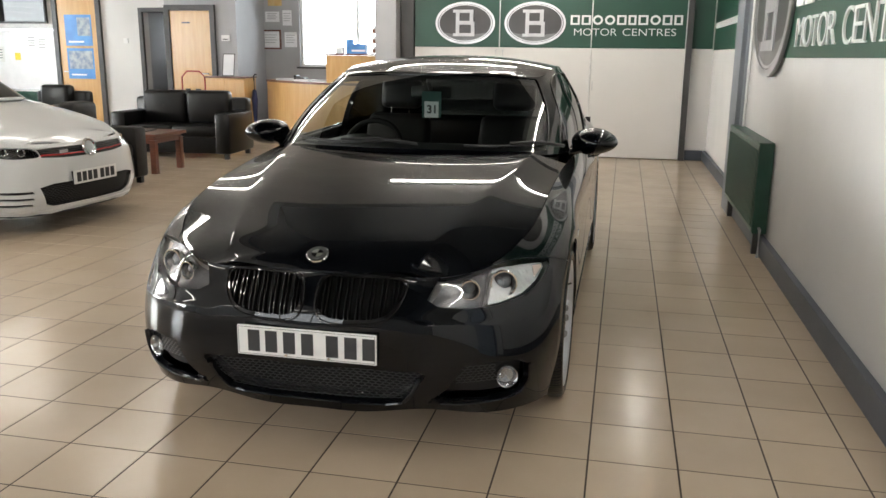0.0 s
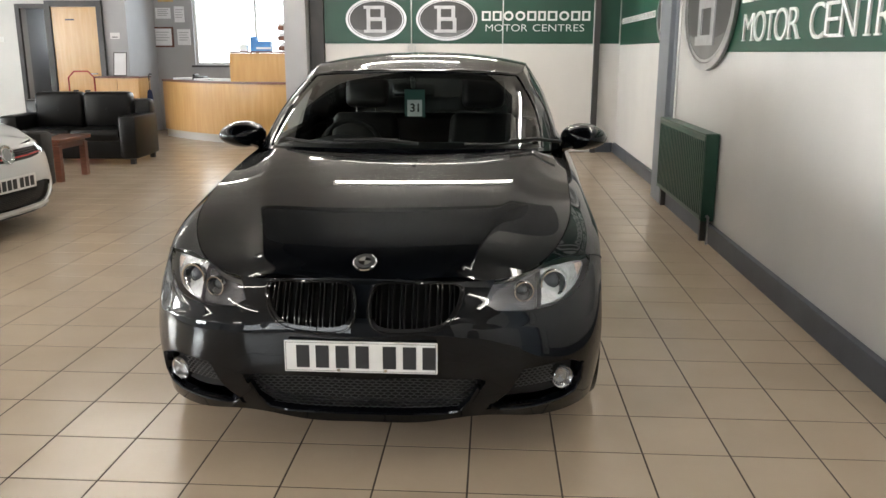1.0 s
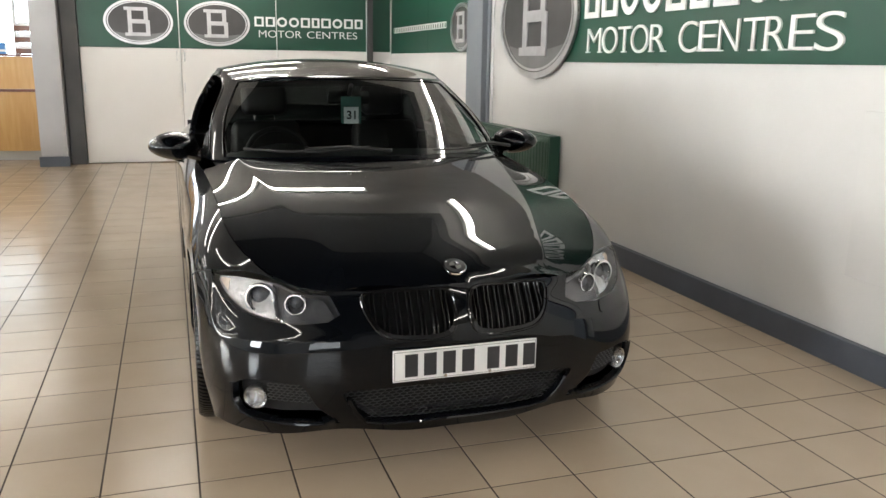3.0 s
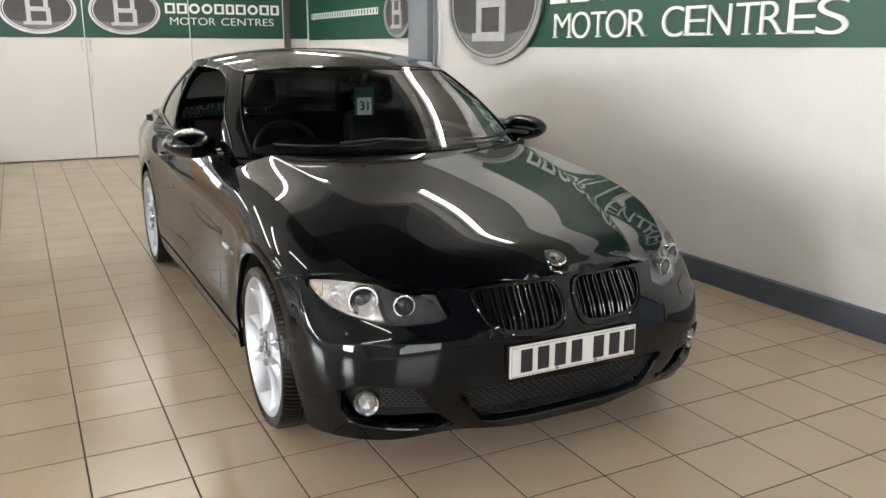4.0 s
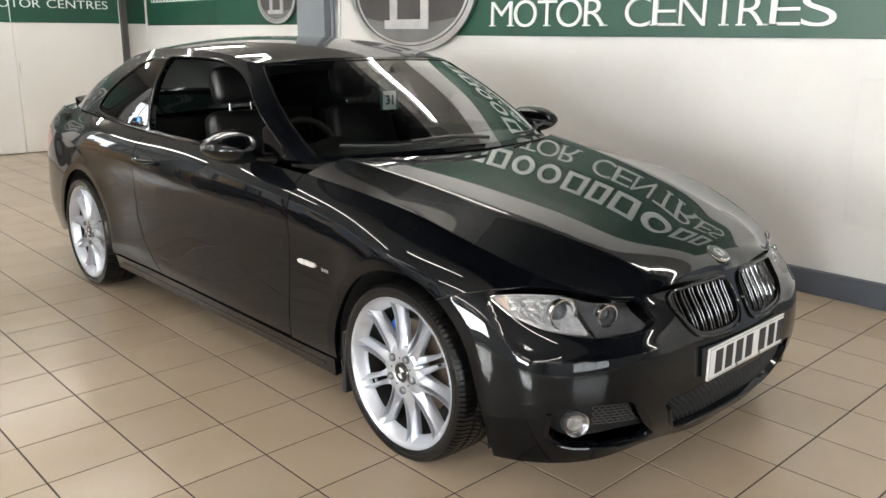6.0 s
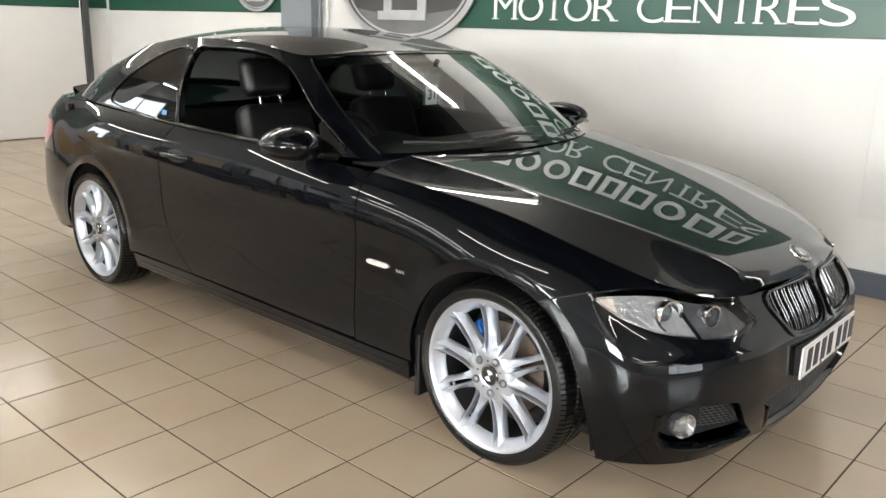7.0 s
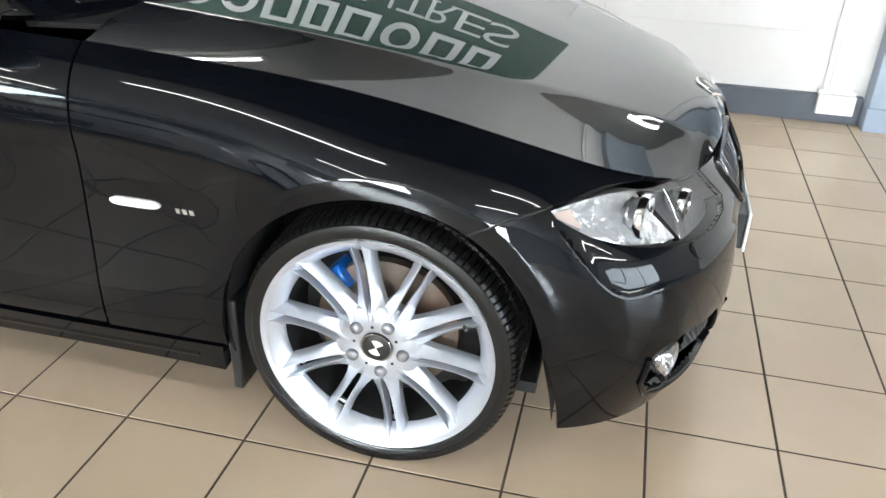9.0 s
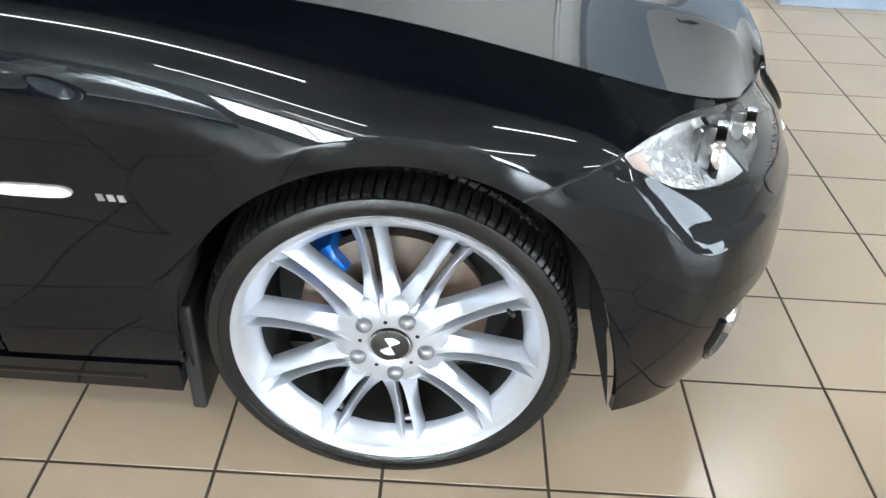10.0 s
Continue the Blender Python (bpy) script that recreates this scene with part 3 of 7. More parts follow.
class Wrap:
    """A skin lofted through character lines that run from the front centre round one side to the rear centre. u is signed (mirrored); v from the lowest line up."""

    def __init__(self, lines, ref, vk, height):
        f = np.array(lines, float).transpose(1, 0, 2)
        k = f.shape[0]
        d = np.r_[0, np.cumsum(np.linalg.norm(np.diff(f[:, ref], axis=0), axis=1))]
        self.length, self.knots, self.height = d[-1], d, height
        mirror = np.array([-1, 1, 1.0])
        lo, hi = f[1:4][::-1] * mirror, f[-4:-1][::-1] * mirror
        self.t = np.r_[-d[1:4][::-1], d, 2 * d[-1] - d[-4:-1][::-1]]
        self.f = np.concatenate([lo, f, hi]).reshape(k + 6, -1)
        self.m = spline_matrix(self.t) @ self.f
        self.v = np.array(vk, float) * height
        self.mv = spline_matrix(self.v)
        uu, vv = np.meshgrid(np.linspace(0, self.length, 420), np.linspace(0, height, 60), indexing="ij")
        self.gu, self.gv = uu.ravel(), vv.ravel()
        self.relief, self.ref = None, ref
        self.gp = self.at(self.gu, self.gv)

    def carve(self, relief):
        """Adds creases: relief(points) gives how far each stands out, square to the plan outline."""
        self.relief = relief
        self.gp = self.at(self.gu, self.gv)

    def plan_normal(self, u):
        n, e = len(self.v), .01
        a = spline_eval(self.t, self.f, self.m, u + e).reshape(-1, n, 3)[:, self.ref]
        b = spline_eval(self.t, self.f, self.m, u - e).reshape(-1, n, 3)[:, self.ref]
        d = np.stack([a[:, 1] - b[:, 1], b[:, 0] - a[:, 0], np.zeros(len(u))], 1)
        return d / np.linalg.norm(d, axis=1)[:, None]

    def at(self, u, v):
        u, v = np.atleast_1d(np.asarray(u, float)), np.atleast_1d(np.asarray(v, float))
        s = np.where(u < 0, -1.0, 1.0)
        n = len(self.v)
        rows = spline_eval(self.t, self.f, self.m, np.abs(u)).reshape(-1, n, 3)
        sec = np.einsum("ij,pjk->pik", self.mv, rows)
        i = np.clip(np.searchsorted(self.v, v, side="right") - 1, 0, n - 2)
        p = np.arange(len(u))
        h = (self.v[i + 1] - self.v[i])[:, None]
        a, b = (self.v[i + 1] - v)[:, None] / h, (v - self.v[i])[:, None] / h
        out = a * rows[p, i] + b * rows[p, i + 1] + ((a ** 3 - a) * sec[p, i] + (b ** 3 - b) * sec[p, i + 1]) * h * h / 6
        if self.relief is not None:
            out = out + self.plan_normal(np.abs(u)) * self.relief(out)[:, None]
        out[:, 0] *= s
        return out

    def normal(self, u, v):
        u, v = np.atleast_1d(np.asarray(u, float)), np.atleast_1d(np.asarray(v, float))
        e = 0.004
        s = np.where(u < 0, -1.0, 1.0)
        du = (self.at(np.abs(u) + e, v) - self.at(np.abs(np.abs(u) - e), v) * np.where((np.abs(u) < e)[:, None], [-1, 1, 1], [1, 1, 1]))
        dv = self.at(np.abs(u), np.minimum(v + e, self.height)) - self.at(np.abs(u), np.maximum(v - e, 0))
        n = np.cross(du, dv)
        n[:, 0] *= s
        return n / np.linalg.norm(n, axis=1)[:, None]

    def find(self, pts, a, b, ulim=None):
        """(u, v) where two coordinates (a, b in 0..2) take the values given; the nearest place if they are not reached."""
        pts = np.array(pts, float)
        res = []
        ok = np.ones(len(self.gu), bool) if ulim is None else (self.gu >= ulim[0]) & (self.gu <= ulim[1])
        for p in pts:
            d = (self.gp[:, a] - p[0]) ** 2 + (self.gp[:, b] - p[1]) ** 2
            d = np.where(ok, d, 9e9)
            i = int(np.argmin(d))
            u, v = self.gu[i], self.gv[i]
            best = d[i]
            for _ in range(4):
                e = 0.002
                q = self.at([u, u + e, u], [v, v, v + e])[:, [a, b]]
                j = np.array([q[1] - q[0], q[2] - q[0]]).T / e
                try:
                    st = np.linalg.solve(j, p - q[0])
                except np.linalg.LinAlgError:
                    break
                st = np.clip(st, -0.02, 0.02)
                u2, v2 = min(max(u + st[0], 0), self.length), min(max(v + st[1], 0), self.height)
                q2 = self.at([u2], [v2])[0, [a, b]]
                d2 = ((q2 - p) ** 2).sum()
                if d2 >= best:
                    break
                u, v, best = u2, v2, d2
            res.append((u, v))
        return res

    def front(self, pts):
        return self.find(pts, 0, 2, (0, self.knots[7]))

    def side(self, pts, ulim=None):
        return self.find(pts, 1, 2, ulim or (self.knots[2], self.knots[-3]))


class Field:
    """A height field z(x, y)."""

    def __init__(self, fn):
        self.fn = fn

    def at(self, x, y):
        x, y = np.atleast_1d(np.asarray(x, float)), np.atleast_1d(np.asarray(y, float))
        return np.stack([x, y, self.fn(x, y)], 1)

    def normal(self, x, y):
        e = 0.006
        dx = (self.fn(x + e, y) - self.fn(x - e, y)) / (2 * e)
        dy = (self.fn(x, y + e) - self.fn(x, y - e)) / (2 * e)
        n = np.stack([-dx, -dy, np.ones_like(dx)], 1)
        return n / np.linalg.norm(n, axis=1)[:, None]


def inside(poly, x, y):
    poly = np.asarray(poly)
    c = np.zeros(len(x), bool)
    x0, y0 = poly[:, 0], poly[:, 1]
    x1, y1 = np.roll(x0, -1), np.roll(y0, -1)
    for a, b, c0, d in zip(x0, y0, x1, y1):
        if b == d:
            continue
        hit = ((b > y) != (d > y)) & (x < (c0 - a) * (y - b) / (d - b) + a)
        c ^= hit
    return c


def edge_distance(poly, x, y):
    poly = np.asarray(poly)
    q = np.roll(poly, -1, axis=0)
    best = np.full(len(x), 9e9)
    for (a, b), (c, d) in zip(poly, q):
        l2 = max((c - a) ** 2 + (d - b) ** 2, 1e-12)
        t = np.clip(((x - a) * (c - a) + (y - b) * (d - b)) / l2, 0, 1)
        best = np.minimum(best, (x - a - t * (c - a)) ** 2 + (y - b - t * (d - b)) ** 2)
    return np.sqrt(best)


def densify(poly, step, closed=True):
    out = []
    n = len(poly)
    for i in range(n if closed else n - 1):
        a, b = np.array(poly[i]), np.array(poly[(i + 1) % n])
        k = max(1, int(np.ceil(np.linalg.norm(b - a) / step)))
        out += [tuple(a + (b - a) * j / k) for j in range(k)]
    if not closed:
        out.append(tuple(poly[-1]))
    return out


def smooth_loop(pts, n=6):
    """Rounds a closed outline by a Catmull-Rom curve through its points."""
    p = np.array(pts, float)
    out = []
    k = len(p)
    for i in range(k):
        a, b, c, d = p[i - 1], p[i], p[(i + 1) % k], p[(i + 2) % k]
        for j in range(n):
            t = j / n
            out.append(tuple(0.5 * (2 * b + (c - a) * t + (2 * a - 5 * b + 4 * c - d) * t * t + (3 * b - a - 3 * c + d) * t ** 3)))
    return out


def mirrored(poly):
    return [(-a, b) for a, b in poly][::-1]


def sheet(name, surf, outline, material, parent, holes=(), step=0.025, offset=0.0, flange=0.014, label="", lines=()):
    """A panel: the part of a surface inside an outline and outside the holes, with an edge turned inwards."""
    from mathutils.geometry import delaunay_2d_cdt
    loops = [densify(lp, step) for lp in (outline, *holes)]
    o = np.array(outline)
    (x0, y0), (x1, y1) = o.min(0), o.max(0)
    gx, gy = np.meshgrid(np.arange(x0 + step / 2, x1, step), np.arange(y0 + step / 2, y1, step), indexing="ij")
    gx, gy = gx.ravel().copy(), gy.ravel().copy()
    gx += (np.round((gy - y0) / step) % 2) * step * 0.5
    keep = inside(outline, gx, gy) & (edge_distance(outline, gx, gy) > step * 0.45)
    for hlp in holes:
        keep &= ~inside(hlp, gx, gy) & (edge_distance(hlp, gx, gy) > step * 0.45)
    pts = [Vector(p) for lp in loops for p in lp] + [Vector((a, b)) for a, b in zip(gx[keep], gy[keep])]
    edges, base = [], 0
    for lp in loops:
        edges += [(base + i, base + (i + 1) % len(lp)) for i in range(len(lp))]
        base += len(lp)
    for ln in lines:
        q = np.array(densify(ln, step * .8, False))
        ok = inside(outline, q[:, 0], q[:, 1]) & (edge_distance(outline, q[:, 0], q[:, 1]) > .003)
        for hlp in holes:
            ok &= ~inside(hlp, q[:, 0], q[:, 1]) & (edge_distance(hlp, q[:, 0], q[:, 1]) > .003)
        at = len(pts)
        last = None
        for i in range(len(q)):
            if ok[i]:
                pts.append(Vector(q[i]))
                if last == i - 1:
                    edges.append((at - 1, at))
                at, last = at + 1, i
    vv, _, ff, _, _, _ = delaunay_2d_cdt(pts, edges, [], 0, 1e-5, False)
    v2 = np.array([(p[0], p[1]) for p in vv])
    tri = np.array([f for f in ff if len(f) == 3])
    c = v2[tri].mean(1)
    good = inside(outline, c[:, 0], c[:, 1])
    for hlp in holes:
        good &= ~inside(hlp, c[:, 0], c[:, 1])
    tri = tri[good]
    used = np.unique(tri)
    remap = np.full(len(v2), -1)
    remap[used] = np.arange(len(used))
    tri, v2 = remap[tri], v2[used]
    p3, nn = surf.at(v2[:, 0], v2[:, 1]), surf.normal(v2[:, 0], v2[:, 1])
    p3 = p3 + nn * offset
    verts, normals, faces = list(p3), list(nn), [tuple(t) for t in tri]
    count = {}
    for t in faces:
        for a, b in ((t[0], t[1]), (t[1], t[2]), (t[2], t[0])):
            count[(a, b)] = count.get((a, b), 0) + 1
    if flange:
        dup = {}

        def low(i, q):
            if (i, q) not in dup:
                dup[(i, q)] = len(verts)
                verts.append(p3[i] - nn[i] * (flange if q else 0.0))
                normals.append(nn[i])
            return dup[(i, q)]
        for a, b in [e for e in count if (e[1], e[0]) not in count]:
            side_n = np.cross(p3[b] - p3[a], nn[a])
            side_n = side_n / max(np.linalg.norm(side_n), 1e-9)
            q = (low(b, 0), low(a, 0), low(a, 1), low(b, 1))
            faces.append(q)
            for i in q:
                normals[i] = side_n
    return mesh_ob(name, verts, faces, material, parent, label, normals=normals)


def swept(surf, uv, width, depth, offset, name, material, parent, label="", square=True):
    """A bar along a path on a surface."""
    u, v = np.array([p[0] for p in uv]), np.array([p[1] for p in uv])
    p, n = surf.at(u, v), surf.normal(u, v)
    t = np.gradient(p, axis=0)
    b = np.cross(t, n)
    b /= np.linalg.norm(b, axis=1)[:, None]
    top, low = p + n * offset, p + n * (offset - depth)
    bm = bmesh.new()
    rings = [[bm.verts.new(q) for q in (low[i] - b[i] * width / 2, top[i] - b[i] * width * .36 - n[i] * depth * .12, top[i] - b[i] * width * .15, top[i] + b[i] * width * .15, top[i] + b[i] * width * .36 - n[i] * depth * .12, low[i] + b[i] * width / 2)] for i in range(len(p))]
    for a, c in zip(rings, rings[1:]):
        for i in range(6):
            bm.faces.new((a[i], a[(i + 1) % 6], c[(i + 1) % 6], c[i]))
    bm.faces.new(rings[0])
    bm.faces.new(rings[-1][::-1])
    return part(name, bm, material, parent, label, True)


# ---- black coupe ----
M_PAINT = mat("black_metallic_car_paint", (0.0008, 0.0011, 0.0018), 0.40, 0.0, color2=(0.0014, 0.0018, 0.0028), scale=900, coat=1.0, coat_rough=0.010, spec=0.040, coat_ior=1.37)
M_PAINT.node_tree.nodes["Principled BSDF"].inputs["Specular Tint"].default_value = rgb(.72, .88, 1.0)
M_LAMPGLASS = glass("lamp_lens", (0.93, 0.94, 0.95))
M_CARGLASS = glass("car_window", (0.030, 0.034, 0.033), ior=1.5)
M_REARGLASS = glass("rear_screen_glass", (0.05, 0.056, 0.056))
M_SCREEN = glass("windscreen", (0.56, 0.61, 0.59), ior=1.5, sheen=2.8)
M_REFLECTOR = mat("lamp_reflector", (0.95, 0.95, 0.96), 0.13, 0.68, color2=(0.84, 0.84, 0.86), scale=60, bump=0.9, bump_scale=34)
M_TYRE = mat("tyre_rubber", (0.0055, 0.0055, 0.0055), 0.19, spec=0.36, color2=(0.008, 0.008, 0.0078), scale=14, bump=0.12, bump_scale=220)
M_BOWL = mat("lamp_bowl_grey", (0.36, 0.36, 0.365), 0.2, 0.7, color2=(0.26, 0.26, 0.265), scale=30)
M_ALLOY = mat("silver_alloy", (0.54, 0.57, 0.625), 0.30, 0.72, color2=(0.48, 0.51, 0.56), scale=9, coat=0.2, coat_rough=0.12)
M_DISC = mat("brake_disc_steel", (0.20, 0.165, 0.135), 0.45, 0.6, color2=(0.13, 0.085, 0.06), scale=9)
M_CALIPER = mat("blue_caliper", (0.010, 0.13, 0.50), 0.35, color2=(0.01, 0.08, 0.34), scale=12)
M_PLATE = mat("white_plate", (0.80, 0.80, 0.78), 0.35, color2=(0.74, 0.74, 0.73), scale=12)
M_ORANGE = mat("amber_lens", (0.74, 0.60, 0.52), 0.2)
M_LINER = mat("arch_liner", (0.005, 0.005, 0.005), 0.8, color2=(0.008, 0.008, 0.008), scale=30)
M_TAIL = mat("red_tail_lens", (0.45, 0.02, 0.02), 0.12, coat=1.0)
M_ROUNDEL = mat("roundel_enamel", (0.30, 0.30, 0.27), 0.3, 0.4, color2=(0.22, 0.22, 0.2), scale=20)
M_SEAT = mat("black_seat_leather", (0.0045, 0.0045, 0.0045), 0.40, color2=(0.007, 0.0068, 0.0068), scale=9, bump=0.15, bump_scale=200)

CAR_X, CAR_Y = -1.088, 2.645
AXLE, BASE, RAD, ARCH = 0.790, 2.783, 0.316, 0.358

# character lines, front centre to rear centre: (half width, distance from the nose, height)
LIP = [(0, 0.058, 0.152), (0.2, 0.063, 0.153), (0.41, 0.085, 0.176), (0.61, 0.155, 0.153), (0.765, 0.28, 0.15), (0.84, 0.455, 0.15),
        (0.862, 0.79, 0.17), (0.862, 1.15, 0.185), (0.86, 1.47, 0.19), (0.86, 2.1, 0.19), (0.86, 2.75, 0.19), (0.865, 3.2, 0.19),
        (0.87, 3.55, 0.2), (0.855, 3.92, 0.21), (0.81, 4.25, 0.24), (0.7, 4.42, 0.25), (0.42, 4.5, 0.25), (0, 4.53, 0.25)]
LOW = [(0, 0.02, 0.25), (0.2, 0.025, 0.25), (0.41, 0.048, 0.245), (0.62, 0.117, 0.245), (0.775, 0.248, 0.245), (0.855, 0.447, 0.25),
        (0.877, 0.79, 0.28), (0.876, 1.15, 0.28), (0.876, 1.47, 0.275), (0.876, 2.1, 0.275), (0.876, 2.75, 0.275), (0.88, 3.2, 0.28),
        (0.886, 3.55, 0.3), (0.873, 3.92, 0.3), (0.83, 4.25, 0.32), (0.73, 4.46, 0.33), (0.44, 4.55, 0.33), (0, 4.575, 0.33)]
MID = [(0, 0, 0.42), (0.2, 0.01, 0.42), (0.41, 0.036, 0.42), (0.622, 0.11, 0.42), (0.78, 0.247, 0.42), (0.861, 0.45, 0.43),
        (0.884, 0.79, 0.45), (0.878, 1.15, 0.45), (0.876, 1.47, 0.45), (0.878, 2.1, 0.45), (0.878, 2.75, 0.45), (0.884, 3.2, 0.46),
        (0.89, 3.55, 0.48), (0.88, 3.92, 0.48), (0.84, 4.25, 0.5), (0.745, 4.47, 0.5), (0.45, 4.56, 0.5), (0, 4.585, 0.5)]
BUMP = [(0, .014, .525), (.20, .022, .525), (.412, .055, .525), (.618, .140, .53), (.767, .282, .54), (.85, .47, .56),
        (.882, .79, .60), (.876, 1.15, .60), (.876, 1.47, .62), (.884, 2.1, .64), (.886, 2.75, .65), (.892, 3.2, .66),
        (.894, 3.55, .67), (.88, 3.92, .68), (.835, 4.25, .69), (.73, 4.45, .70), (.44, 4.54, .70), (0, 4.565, .70)]
SHOULDER = [(0, 0.055, 0.61), (0.2, 0.067, 0.61), (0.41, 0.105, 0.6), (0.6, 0.2, 0.615), (0.735, 0.34, 0.635), (0.816, 0.48, 0.675),
        (0.863, 0.79, 0.723), (0.862, 1.15, 0.768), (0.868, 1.47, 0.795), (0.876, 2.1, 0.812), (0.878, 2.75, 0.83), (0.883, 3.2, 0.848),
        (0.874, 3.55, 0.855), (0.85, 3.92, 0.84), (0.81, 4.25, 0.85), (0.69, 4.42, 0.86), (0.42, 4.5, 0.86), (0, 4.52, 0.86)]
EDGE = [(0, 0.08, 0.668), (0.2, 0.092, 0.662), (0.4, 0.135, 0.652), (0.575, 0.235, 0.668), (0.667, 0.36, 0.714), (0.726, 0.52, 0.77),
        (0.756, 0.79, 0.838), (0.774, 1.15, 0.884), (0.792, 1.47, 0.910), (0.825, 2.1, 0.935), (0.812, 2.75, 0.955), (0.8, 3.2, 0.965),
        (0.78, 3.55, 0.972), (0.75, 3.92, 0.978), (0.71, 4.25, 0.98), (0.62, 4.38, 0.98), (0.4, 4.45, 0.985), (0, 4.48, 0.99)]
BODY = Wrap([LIP, LOW, MID, BUMP, SHOULDER, EDGE], 2, (0, .11, .36, .53, .72, 1.0), 0.85)
# creases: the swage along the side, the lips of the arches, the ledge under the lamps
SWAGE = [(.90, .668), (.98, .684), (1.07, .698), (1.145, .710), (1.246, .721), (1.336, .729), (1.445, .735), (2.0, .746), (2.6, .771), (3.2, .797), (3.7, .816), (4.2, .832)]
LEDGE = [(.0, .508), (.06, .506), (.15, .497), (.22, .493), (.29, .494), (.325, .515), (.36, .55), (.40, .594), (.44, .64)]
swage_z, ledge_z = curve1(SWAGE), curve1(LEDGE)
LIPBAND = .042


def step01(x):
    x = np.clip(x, 0, 1)
    return x * x * (3 - 2 * x)


def creases(p):
    x, y, z = np.abs(p[:, 0]), p[:, 1], p[:, 2]
    s = swage_z(y) - z
    d = np.where(s > 0, -.013 * (1 - np.exp(-np.maximum(s, 0) / .045)) * np.exp(-(s / .24) ** 2), 0) * step01((y - .98) / .2) * step01((4.3 - y) / .5)
    for cy, r0 in ((AXLE, ARCH), (AXLE + BASE, .36)):
        q = np.hypot(y - cy, z - RAD) - r0
        e = q - LIPBAND
        d += np.where(e > 0, .0062 * np.exp(-np.maximum(e, 0) / .075), .0062 + .10 * np.minimum(e, 0)) * step01((z - .20) / .25)
    t = z - ledge_z(y)
    ledge = np.where(t > 0, np.exp(-np.maximum(t, 0) / .014), np.exp(-(t / .13) ** 2))
    return d + .0075 * ledge * step01((x - .34) / .12) * step01((.50 - y) / .12)


BODY.carve(creases)


def crease_lines():
    """The creases as paths on the skin, each as a close pair."""
    out = []
    for dz in (.004, -.004):
        out.append(BODY.side([(y, float(swage_z(y)[0]) + dz) for y in np.linspace(1.0, 4.1, 90)]))
        pts = []
        for u in np.linspace(BODY.front([(.36, .5)])[0][0], BODY.side([(.45, .6)])[0][0], 40):
            y = float(BODY.at([u], [BODY.height * .5])[0][1])
            vs = np.linspace(.2, .8, 160) * BODY.height
            q = BODY.at(np.full(160, u), vs)
            k = int(np.argmin(np.abs(q[:, 2] - ledge_z(q[:, 1]) - dz)))
            pts.append((u, vs[k]))
        out.append(pts)
    for cy, r0 in ((AXLE, ARCH), (AXLE + BASE, .36)):
        for dr in (LIPBAND - .004, LIPBAND + .003):
            out.append(BODY.side([(cy + (r0 + dr) * math.cos(radians(a)), RAD + (r0 + dr) * math.sin(radians(a))) for a in range(0, 181, 4)]))
    return out


# greenhouse lines, windscreen centre to rear screen centre
COWL = [(0, 1.27, .955), (.40, 1.33, .952), (.66, 1.46, .945), (.755, 1.60, .94), (.795, 1.85, .94), (.815, 2.3, .945),
        (.815, 2.75, .955), (.797, 3.15, .966), (.765, 3.55, .978), (.725, 3.92, .992), (.60, 4.16, 1.01), (.32, 4.25, 1.02), (0, 4.28, 1.025)]
WAIST = [(0, 1.625, 1.165), (.39, 1.665, 1.158), (.605, 1.76, 1.142), (.69, 1.86, 1.132), (.735, 2.05, 1.135), (.755, 2.40, 1.145),
         (.755, 2.775, 1.157), (.735, 3.11, 1.155), (.70, 3.45, 1.158), (.645, 3.76, 1.158), (.53, 3.92, 1.165), (.28, 3.98, 1.18), (0, 4.0, 1.186)]
ROOF = [(0, 1.97, 1.324), (.35, 1.995, 1.317), (.51, 2.05, 1.308), (.575, 2.12, 1.304), (.605, 2.27, 1.328), (.628, 2.5, 1.35),
        (.630, 2.8, 1.355), (.618, 3.05, 1.345), (.597, 3.28, 1.322), (.56, 3.48, 1.295), (.44, 3.54, 1.30), (.23, 3.56, 1.318), (0, 3.56, 1.325)]
CABIN = Wrap([COWL, WAIST, ROOF], 0, (0, .52, 1.0), 0.46)
edge_x = curve1([(.08, 0.0)] + [(p[1], p[0]) for p in EDGE[1:9]] + [(1.8, .815)])
edge_z = curve1([(p[1], p[2]) for p in EDGE[:9]] + [(1.8, .93)])
nose_z = curve1([(.08, .668), (.1, .695), (.13, .716), (.2, .744), (.35, .782), (.6, .838), (.9, .895), (1.2, .940), (1.45, .970), (1.8, 1.005)])
fall = curve1([(.05, .034), (.1, .030), (.2, .022), (.3, .016), (.45, .0115), (.7, .0085), (1.0, .006), (1.3, .004), (1.5, .003), (1.8, .003)])


crease_x = curve1([(.05, .33), (.23, .385), (.49, .455), (.69, .505), (1.05, .575), (1.41, .632), (1.8, .66)])


def bonnet_z(x, y):
    """Flat between two creases, falling away outside them."""
    xe, ze, zc = np.maximum(edge_x(y), 0.02), edge_z(y), nose_z(y)
    ax = np.abs(x)
    plain = ze + (zc - ze) * (1 - np.clip(ax / xe, 0, 1.2) ** 2.4)
    k = np.minimum(crease_x(y), xe * .8)
    zk = zc - fall(y)
    inside = zc - (zc - zk) * (ax / k) ** 2
    s = np.clip((ax - k) / np.maximum(xe - k, .03), -1.5, 1.4)
    outside = zk + (ze - zk) * (s + .40 * s * (1 - s))
    d = inside - outside
    ridge = (inside + outside - np.sqrt(d * d + .0016 ** 2)) / 2
    f = step01((y - .06) / .22)
    return plain * (1 - f) + ridge * f


